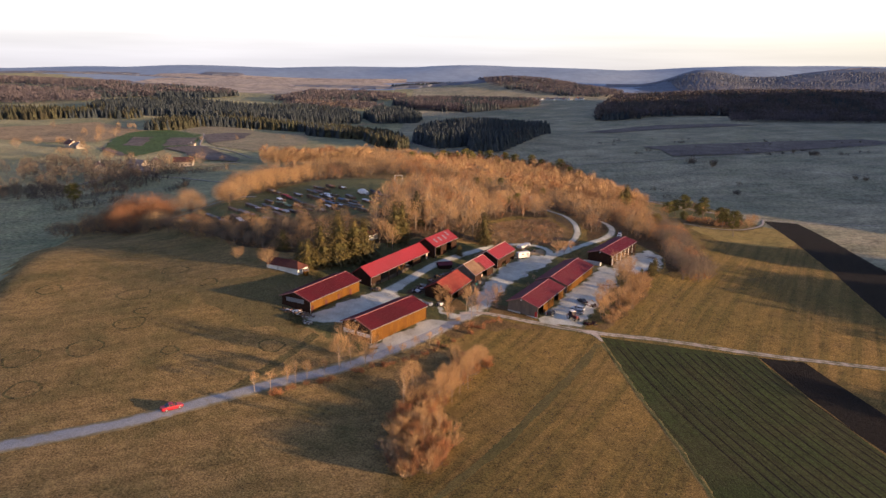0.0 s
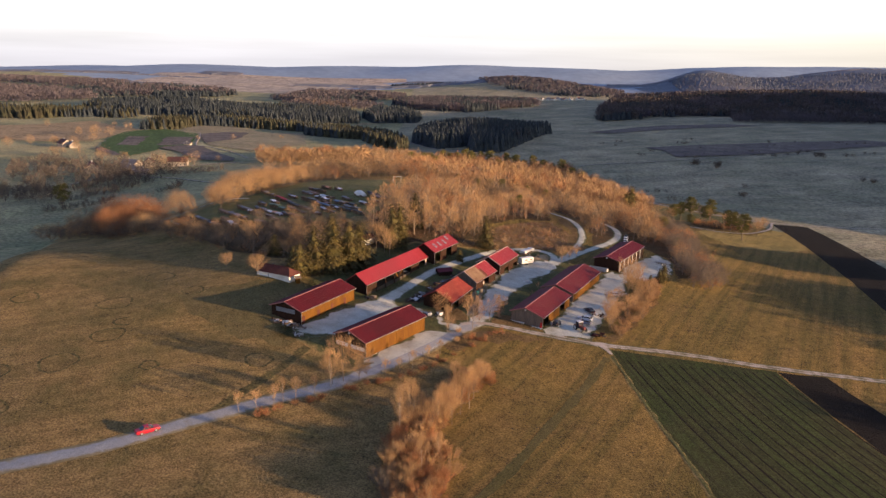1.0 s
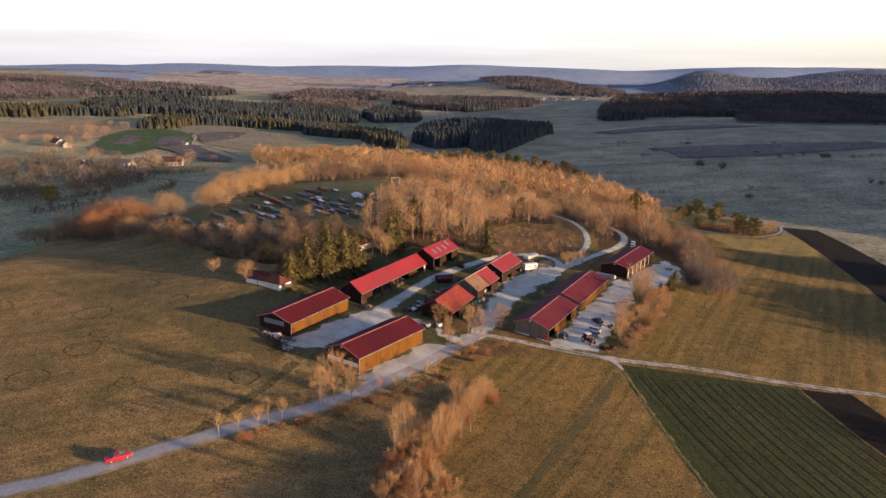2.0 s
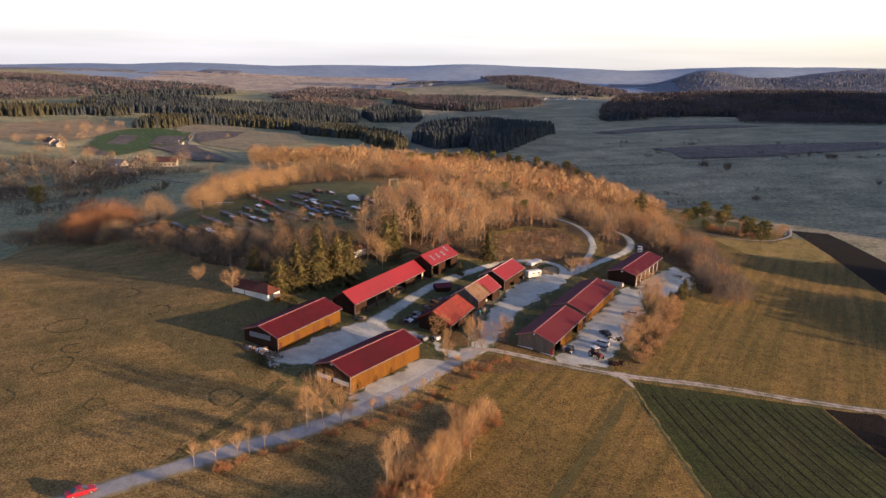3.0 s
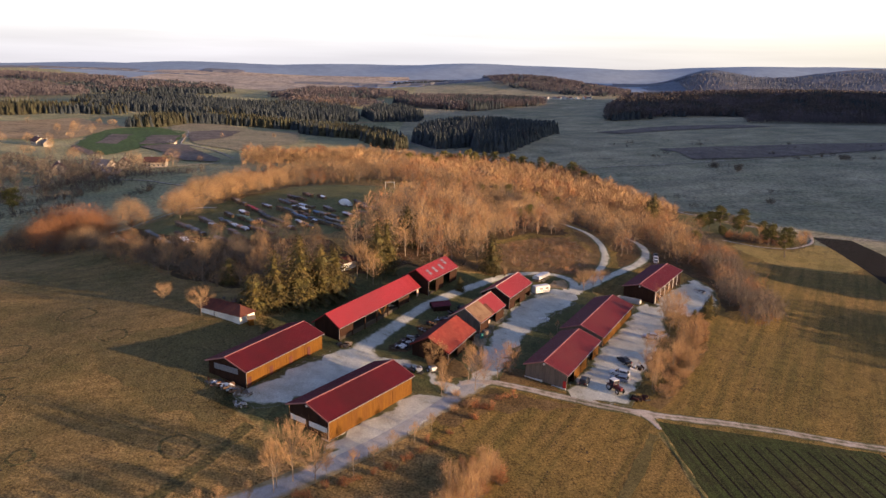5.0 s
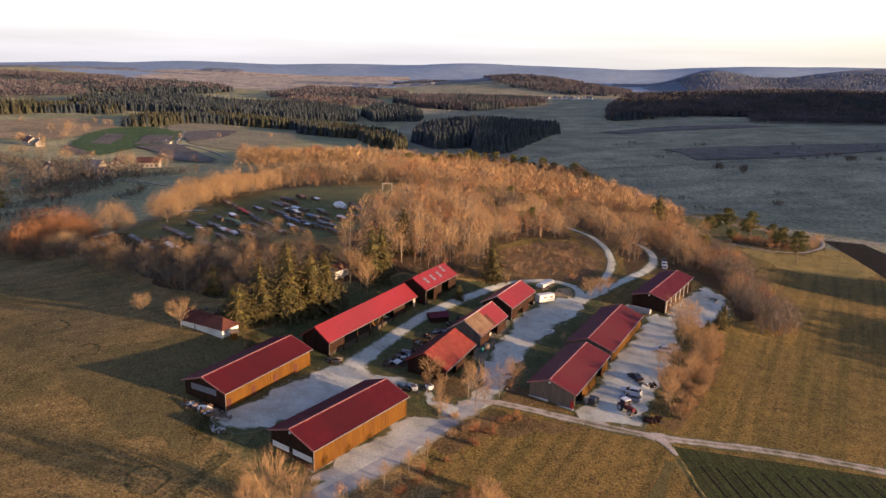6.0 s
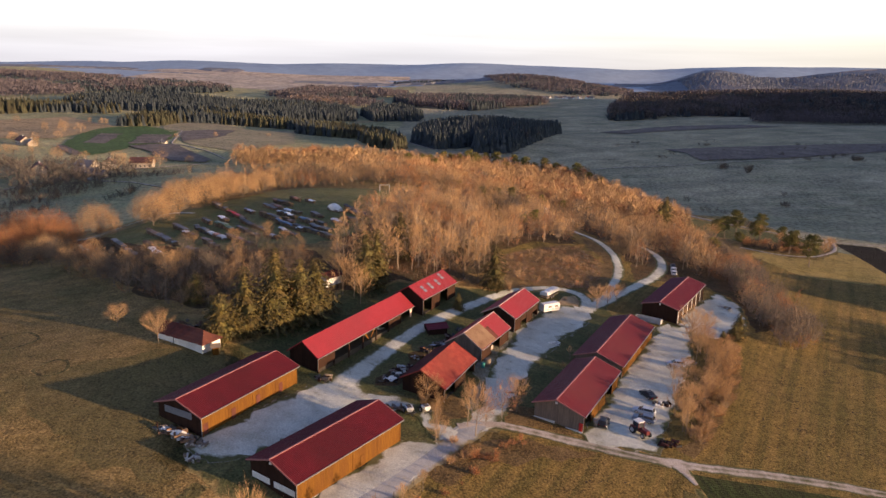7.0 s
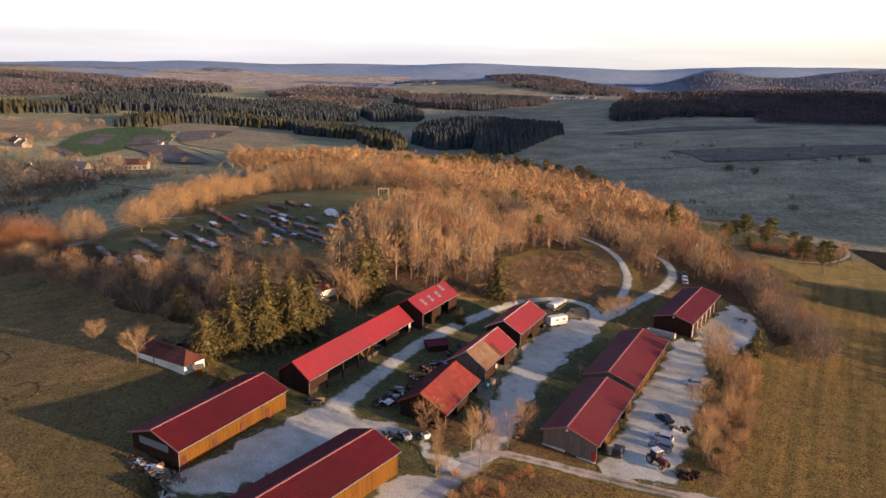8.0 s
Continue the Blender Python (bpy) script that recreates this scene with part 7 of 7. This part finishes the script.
def covered_trailer(x, y, turn, length):
    root = empty("covered_trailer", pose(x, y, ground(x, y) + 0.06, 0, 0, turn), "long trailer under a white tarpaulin", "trailer")
    boxes("bed", M_GREY, root, (-1.1, 1.1, 0, length, 0.7, 0.95), bevel=0.03)
    bm = bmesh.new()
    n = 14
    rings = []
    for i in range(n + 1):
        y0 = length * i / n
        s = 1 + 0.05 * math.sin(i * 1.9)
        rings.append([bm.verts.new((xx * s, y0, zz * (1 + 0.03 * math.sin(i * 1.3 + xx)))) for xx, zz in ((-1.2, 1.5), (-1.2, 2.15), (-0.9, 2.38), (0, 2.46), (0.9, 2.38), (1.2, 2.15), (1.2, 1.5))])
    for p, q2 in zip(rings, rings[1:]):
        for i in range(6):
            bm.faces.new((p[i], p[i + 1], q2[i + 1], q2[i]))
    bm.faces.new(rings[0])
    bm.faces.new(rings[-1])
    part("tarpaulin", bm, M_WHITE, root, "white wrinkled tarpaulin")
    for sg in (1, -1):
        for yy in (length * 0.4, length * 0.55):
            wheel(root, sg * 0.95, yy, 0.4, 0.25)


covered_trailer(29.6, 251.6, -35, 7.0)


def field_machine(x, y, turn, label):
    root = empty("farm_machine", pose(x, y, ground(x, y) + 0.05, 0, 0, turn), label, "farm machine", "white farm machines")
    bm = bmesh.new()
    prism(bm, [(-0.7, 1.35), (0.7, 1.35), (0.6, 0.85), (0.3, 0.5), (-0.3, 0.5), (-0.6, 0.85)], -1.0, 0.4)
    boxes("tank", M_BLACK, root, (-0.5, 0.5, 0.5, 1.1, 0.55, 1.15), label="dark plastic tank", bevel=0.08)
    bmesh.ops.bevel(bm, geom=bm.edges[:], offset=0.08, segments=1, affect="EDGES")
    part("hopper", bm, M_WHITE, root, "white hopper")
    boxes("frame", M_BLACK, root, (-0.9, 0.9, -1.3, -1.15, 0.3, 0.6), (-0.08, 0.08, -2.4, 1.3, 0.35, 0.5), (-0.9, 0.9, 1.15, 1.3, 0.3, 0.6), label="dark steel frame")
    boxes("lid", M_GREY, root, (-0.5, 0.4, -0.8, 0.2, 1.37, 1.47), bevel=0.03)
    for sg in (1, -1):
        wheel(root, sg * 0.85, 0.2, 0.48, 0.28)


field_machine(-4.2, 182.9, 20, "white farm sprayer with a dark frame on grass")
field_machine(-1.2, 183.9, 35, "white seed hopper with a dark frame on grass")

# ---- wood stacks, junk and small things ----
M_LOG = island(mat("split_logs", (0.2, 0.135, 0.08), (0.13, 0.09, 0.055), 2.0, 0.9, 0.3, each=0.2), 0.35, 0.02)
TARPS = [mat(n, c, tuple(0.75 * v for v in c), 1.2, 0.5, 0.4, each=0.25, depth=0.08) for n, c in (("grey_tarp", (0.16, 0.155, 0.155)), ("black_tarp", (0.045, 0.045, 0.05)), ("pale_tarp", (0.66, 0.69, 0.72)), ("blue_tarp", (0.09, 0.16, 0.27)), ("green_tarp", (0.1, 0.15, 0.09)), ("rust_sheet", (0.28, 0.14, 0.09)), ("red_tarp", (0.4, 0.04, 0.05)), ("brown_boards", (0.15, 0.105, 0.07)))]
TARP_NAMES = ["grey", "black", "pale", "blue", "dark green", "rusty brown", "red", "brown board"]


def wood_stack(x, y, turn, length, tone, high=1.7, wide=1.3):
    """A row of split logs in uneven lengths and heights, with odd sheets laid over stretches of it."""
    root = empty("wood_stack", pose(x, y, ground(x, y) - 0.05, 0, 0, turn), "uneven firewood stack under a " + TARP_NAMES[tone] + " cover", "wood stack", "wood stacks")
    n = max(4, int(length / 0.6))
    tops, bm = [], bmesh.new()
    step = high * rng.uniform(0.75, 1.0)
    for i in range(n):
        if rng.uniform() < 0.22:
            step = high * rng.uniform(0.62, 1.08)
        a = -length / 2 + length * i / n
        h = step + rng.uniform(-0.06, 0.06)
        tops.append(h)
        for k in range(3):
            for s in (0, 1):
                d = rng.uniform(-0.1, 0.1)
                box(bm, (-wide / 2 if s == 0 else 0.02) + d, (-0.02 if s == 0 else wide / 2) + d, a + 0.02, a + length / n - 0.03 + rng.uniform(-0.05, 0.02), h * k / 3, h * (k + 1) / 3 - 0.03)
    part("firewood", bm, M_LOG, root, "stacked split firewood")
    i = 0
    while i < n:
        run = min(n - i, int(rng.integers(4, 9)))
        if rng.uniform() < 0.78 or run == n:
            kind = tone if rng.uniform() < 0.62 else int(rng.choice([0, 1, 2, 2, 5, 7]))
            hang = rng.uniform(0.1, 0.55)
            bm, rings = bmesh.new(), []
            for j in range(run + 1):
                a = -length / 2 + length * (i + j) / n + (-0.08 if j == 0 else 0.06 if j == run else 0)
                z = max(tops[min(i + j, n - 1)], tops[max(0, i + j - 1)]) + 0.06 + rng.uniform(0, 0.08)
                o = wide / 2 + rng.uniform(0.02, 0.2)
                rings.append([bm.verts.new((q, a, w)) for q, w in ((-o - 0.05, z - hang * rng.uniform(0.5, 1.3)), (-o, z - 0.05), (rng.uniform(-0.2, 0.2), z + rng.uniform(0.02, 0.16)), (o, z - 0.05), (o + 0.05, z - hang * rng.uniform(0.5, 1.3)))])
            for p, q2 in zip(rings, rings[1:]):
                for k in range(4):
                    bm.faces.new((p[k], p[k + 1], q2[k + 1], q2[k]))
            part("cover", bm, TARPS[kind], root)
        i += run
    return root


STACKS = [(-74, 311.6, 14, 6), (-71.5, 320.1, 7, 4), (-81.3, 301.7, 7, 0), (-76.1, 303.9, 6, 5), (-72.3, 292.9, 12, 4), (-76.6, 285.8, 14, 0), (-62.2, 284.6, 14, 1), (-58.9, 324.1, 21, 0), (-61.2, 309.5, 15, 1), (-53.1, 304.1, 7, 2), (-61.2, 292.1, 13, 7), (-50.6, 294.4, 19, 3), (-44.4, 289, 15, 1), (-62.9, 337, 13, 1), (-59.9, 345.6, 8, 5), (-53.2, 341.5, 6, 5), (-30.6, 316.5, 13, 1), (-34.9, 300.9, 9, 2), (-31, 305.6, 8, 7), (-39.8, 291, 11, 0)]
STACKS += [(-68.1, 266.3, 11, 0), (-59, 269.4, 10, 5), (-83.8, 273.1, 15, 0), (-87.4, 268.1, 7, 7), (-82.1, 259.8, 7, 2), (-70.7, 259.3, 10, 7), (-90.5, 261, 14, 0), (-108, 269.5, 8, 4), (-35.3, 278.5, 8, 7), (-48.9, 284, 11, 1), (-66, 299, 13, 1), (-56, 313, 12, 1)]
STACKS += [(-86, 290, 11, 0), (-79, 279, 9, 5), (-53, 278, 8, 1), (-47, 303, 8, 3), (-66, 329, 10, 0), (-42, 300, 9, 1), (-92, 283, 9, 7), (-98, 271, 10, 0), (-70, 278, 11, 7), (-45, 313, 7, 0), (-34, 324, 9, 1), (-84, 327, 9, 0), (-88, 334, 7, 7), (-64, 275, 9, 1)]
for x, y, length, tone in STACKS:
    wood_stack(x, y, -48 + rng.uniform(-3, 3) + 90 - 180, length, tone, rng.uniform(1.3, 1.9), rng.uniform(1.0, 1.6))


def tent(x, y, turn):
    root = empty("covered_boat", pose(x, y, ground(x, y), 0, 0, turn), "rounded white tarpaulin over a low stack", "covered stack")
    bm = bmesh.new()
    rings = []
    for i in range(9):
        t = i / 8
        s = 0.55 + 0.45 * math.sin(math.pi * t)
        rings.append([bm.verts.new((1.7 * s * math.cos(a), -4 + 8 * t, 2.3 * s * math.sin(a) + 0.5)) for a in np.linspace(0, math.pi, 8)])
    for p, q2 in zip(rings, rings[1:]):
        for i in range(7):
            bm.faces.new((p[i], p[i + 1], q2[i + 1], q2[i]))
    bm.faces.new(rings[0])
    bm.faces.new(rings[-1])
    part("tarpaulin", bm, M_WHITE, root, "white tarpaulin")
    boxes("firewood", M_LOG, root, (-1.5, 1.5, -3.5, 3.5, 0, 0.9), bevel=0.1)


tent(-40.3, 324.3, 40)


def goal_frame(x, y, turn):
    root = empty("timber_frame", pose(x, y, ground(x, y), 0, 0, turn), "pale timber frame standing on the grass", "frame")
    for a in (0, 4.2):
        boxes("post", M_CONC, root, (a - 0.12, a + 0.12, -0.12, 0.12, -0.2, 3.2))
    boxes("beam", M_CONC, root, (-0.3, 4.5, -0.1, 0.1, 3.0, 3.2))
    boxes("rail", M_GREY, root, (4.2, 16, -0.06, 0.06, 2.4, 2.55))
    for k in range(4):
        boxes("post", M_GREY, root, (6.5 + 3 * k, 6.65 + 3 * k, -0.07, 0.07, -0.2, 2.45))


goal_frame(-28.1, 372, 10)


def heap(name, x, y, label, pieces, spread, tones, seed, cover=None, turn=0.0, narrow=0.6):
    """A heap of leftover boards, crates and sheets: each piece tilted its own way and resting low."""
    r = np.random.default_rng(seed)
    root = empty(name, pose(x, y, ground(x, y) - 0.05, 0, 0, turn), label, "heap", "heaps of farm junk")
    for i in range(int(pieces * 1.6)):
        a, b, c = r.uniform(0.4, 2.0), r.uniform(0.12, 0.6), r.uniform(0.08, 0.45)
        bm = bmesh.new()
        box(bm, -a / 2, a / 2, -b / 2, b / 2, -0.1, c)
        bmesh.ops.bevel(bm, geom=bm.edges[:], offset=0.03, segments=1, affect="EDGES")
        bmesh.ops.transform(bm, matrix=pose(r.uniform(-spread, spread), r.uniform(-spread * narrow, spread * narrow), abs(r.normal(0, 0.28)), r.uniform(-16, 16), r.uniform(-16, 16), r.uniform(0, 180)), verts=bm.verts[:])
        part("piece", bm, tones[r.integers(len(tones))], root)
    if cover:
        bm = bmesh.new()
        grid = [[bm.verts.new((-spread * 0.7 + 0.25 * i * spread, -0.8 + 0.4 * j, 0.75 + 0.4 * math.sin(i * 1.3) * math.cos(j * 1.1) - 0.12 * abs(j - 2))) for j in range(5)] for i in range(7)]
        for i in range(6):
            for j in range(4):
                bm.faces.new((grid[i][j], grid[i + 1][j], grid[i + 1][j + 1], grid[i][j + 1]))
        part("sheet", bm, cover, root, "crumpled plastic sheet")
    return root


heap("junk_heap", -41.6, 167.2, "grey boards and pallets with a crumpled white sheet", 46, 4.2, [M_GREY, M_GREY, M_RUST, M_DARK, M_CONC], 1, M_WHITE, -27.8, 0.2)
heap("junk_heap", -37.4, 165.0, "stack of grey pallets at the barn corner", 14, 1.3, [M_GREY, M_CONC], 2)
heap("junk_heap", -36.9, 161.6, "scatter of pale rubble on the grass", 8, 1.5, [M_CONC, M_GREY], 3)
heap("junk_heap", -21.6, 191.6, "dark scrap timber at the barn corner", 10, 1.4, [M_DARK, M_GREY], 4)
heap("junk_heap", -8.8, 195.0, "white sheets and dark scrap beside the lane", 12, 1.8, [M_DARK, M_GREY, M_BLACK], 5, M_WHITE)
heap("junk_heap", -5.8, 200.5, "grey crates and boards beside the lane", 16, 2.2, [M_GREY, M_CONC, M_DARK], 6)
heap("junk_heap", -3.0, 206.5, "rust-brown boards with a pale bucket", 10, 1.7, [M_RUST, M_PLANK, M_CONC], 7)
heap("junk_heap", 1.6, 213.5, "grey scrap metal beside the old shed", 16, 2.2, [M_METAL, M_GREY, M_BLACK], 8)
heap("junk_heap", -7.2, 183.8, "brown rubble at the end of the barn", 10, 1.5, [M_RUST, M_CONC, M_GREY], 9)
heap("junk_heap", -17.5, 222.8, "pale boards behind the long shed", 14, 2.6, [M_CONC, M_GREY, M_WHITE], 10)
heap("junk_heap", -24.0, 212.5, "grey timber behind the long shed", 14, 3.0, [M_GREY, M_CONC, M_DARK], 11)
heap("junk_heap", -54.0, 207.0, "dark beams and boards behind the white hut", 16, 3.0, [M_DARK, M_GREY, M_RUST], 12)
heap("junk_heap", 47.0, 195.8, "pale trailer body and scrap under bare branches", 9, 1.6, [M_WHITE, M_GREY, M_DARK], 13)
heap("junk_heap", 44.0, 180.8, "dark farm implements under the trees", 14, 1.8, [M_BLACK, M_OLDTILE, M_DARK], 14)
heap("junk_heap", 29.0, 222.0, "pale boards on the grass behind the barn", 5, 1.2, [M_CONC, M_WHITE], 16)
heap("junk_heap", 84.0, 262.0, "pale stones and boards on the far yard", 12, 3.0, [M_CONC, M_GREY], 17)

heap("junk_heap", -1.2, 210.0, "rusty machine parts on bare earth", 12, 1.6, [M_RUST, M_BLACK, M_DARK], 21)
heap("junk_heap", -7.4, 198.0, "black and white scrap beside the lane", 12, 1.5, [M_BLACK, M_WHITE, M_GREY], 22)
heap("junk_heap", 3.8, 217.6, "dark boards leaning by the patched shed", 10, 1.5, [M_DARK, M_BLACK, M_GREY], 23)
heap("junk_heap", 6.4, 221.6, "grey and rusty scrap by the patched shed", 9, 1.3, [M_RUST, M_GREY, M_BLACK], 24)
heap("junk_heap", -13.2, 218.4, "pale crates in front of the long shed", 7, 1.1, [M_CONC, M_GREY], 25)


def tank(x, y, m, label, r=0.6, h=1.2):
    root = empty("water_tank", pose(x, y, ground(x, y) - 0.05), label, "tank", "tanks by the shed")
    bm = bmesh.new()
    bmesh.ops.create_cone(bm, cap_ends=True, segments=20, radius1=r, radius2=r * 0.95, depth=h, matrix=Matrix.Translation((0, 0, h / 2)))
    part("barrel", bm, m, root)
    bm = bmesh.new()
    bmesh.ops.create_cone(bm, cap_ends=True, segments=20, radius1=r * 0.98, radius2=r * 0.6, depth=0.15, matrix=Matrix.Translation((0, 0, h + 0.06)))
    part("lid", bm, m, root)


tank(10.6, 204.6, mat("teal_plastic", (0.03, 0.2, 0.18), (0.03, 0.16, 0.15), 2.0, 0.5), "teal plastic barrel beside the shed", 0.45, 1.1)
tank(11.6, 205.6, M_GREY, "grey tank beside the shed", 0.8, 1.7)
tank(-16.3, 223.5, M_WHITE, "pale tank behind the long shed", 0.7, 1.4)
trough = empty("concrete_trough", pose(53.5, 244.2, ground(53.5, 244.2), 0, 0, -32), "long pale concrete trough by the dark barn", "trough")
boxes("basin", M_CONC, trough, (0, 7.0, 0, 0.2, -0.3, 0.9), (0, 7.0, 1.4, 1.6, -0.3, 0.9), (0, 0.2, 0.2, 1.4, -0.3, 0.9), (6.8, 7.0, 0.2, 1.4, -0.3, 0.9), (0.2, 6.8, 0.2, 1.4, -0.3, 0.5))


# fence posts along the lane
post_mesh = None
for i in range(16):
    x, y = -14.5 + i * 1.55, 146.5 + i * 1.95
    ob = boxes("fence_post", M_GREY, None, (-0.06, 0.06, -0.06, 0.06, -0.2, 1.15), bevel=0.015) if post_mesh is None else new("fence_post", post_mesh)
    post_mesh = ob.data
    ob.matrix_world = pose(x + rng.uniform(-0.3, 0.3), y, ground(x, y), rng.uniform(-4, 4), rng.uniform(-4, 4), 0)
    tagged(ob, "short weathered wooden fence post by the lane", "fence post", "fence posts along the lane")

# mushroom rings and a darker strip in the meadow
M_RING = ground_mat("ring_of_rank_grass", (0.115, 0.1, 0.04), (0.095, 0.086, 0.033), (0.2, 0.148, 0.064), fine=1.7, grain=0.8, relief=1.0, worn=((0.36, 0.24, 0.098), (0.26, 0.182, 0.072)))
for x, y, r in ((-88.3, 142.5, 4.2), (-92.3, 122.6, 3.6), (-67.4, 142.3, 2.0), (-43.7, 147.7, 3.2), (-83.5, 157.3, 3.8), (-83, 165.1, 2.4), (-90.5, 177.1, 4.5), (-86.9, 199, 4.2), (-117, 179.9, 3.5), (-101, 137, 4.0), (-72, 186, 3.0)):
    pts = [(x + r * (1 + 0.1 * math.sin(3 * a + x)) * math.cos(a), y + r * (1 + 0.12 * math.sin(2 * a + y)) * math.sin(a)) for a in np.linspace(0, 2 * math.pi, 28)]
    tagged(ribbon("grass_ring", pts, 1.0, M_RING, 0.035, 0.5, 0.25, crown=0.0, middle=0.1), "ring of dark rank grass in the meadow", "grass ring", "grass rings", kind="structure")
tagged(ribbon("dark_strip", [(-33.7, 156.1), (-37, 147), (-41.1, 137.5), (-48, 122)], 3.6, M_RING, 0.035, 1.0, 0.5, crown=0.0), "darker strip through the meadow", "grass strip", kind="structure")
tagged(ribbon("field_ditch", [(45.2, 168), (47.0, 148), (48.0, 132), (48.9, 117), (48.8, 94.6), (48.3, 70)], 1.3, M_SWARD, 0.05, 1.5, 0.4), "dark grassy ditch along the crop field", "ditch", kind="structure")
M_SWATH = ground_mat("pressed_grass", (0.125, 0.1, 0.036), (0.09, 0.08, 0.028), (0.15, 0.115, 0.045), fine=2.8)
SWATH = [(43.5, 167), (36, 152), (27, 136), (19, 121), (13, 109), (6, 97), (-2, 84)]
tagged(patch("wheel_track", ragged([(x - 0.9, y + 0.5) for x, y in SWATH] + [(x + 0.9, y - 0.5) for x, y in SWATH[::-1]], 0.8, 1.0), M_SWATH, 0.02, 3.0), "darker swath pressed into the grass", "wheel track", kind="structure")
for k in range(15):
    x = 48.6 + 2.75 * k
    way = [(x + 0.17 * (168 - y) * (1 + 0.012 * k), y) for y in (166.4 - 0.06 * k, 150, 130, 110, 90, 70)]
    tagged(ribbon("drill_track", way, 0.42, M_SOIL, 0.036, 2.0, 0.08, 2, 0.0), "thin dark wheel line drilled through the crop", "wheel track", kind="structure")
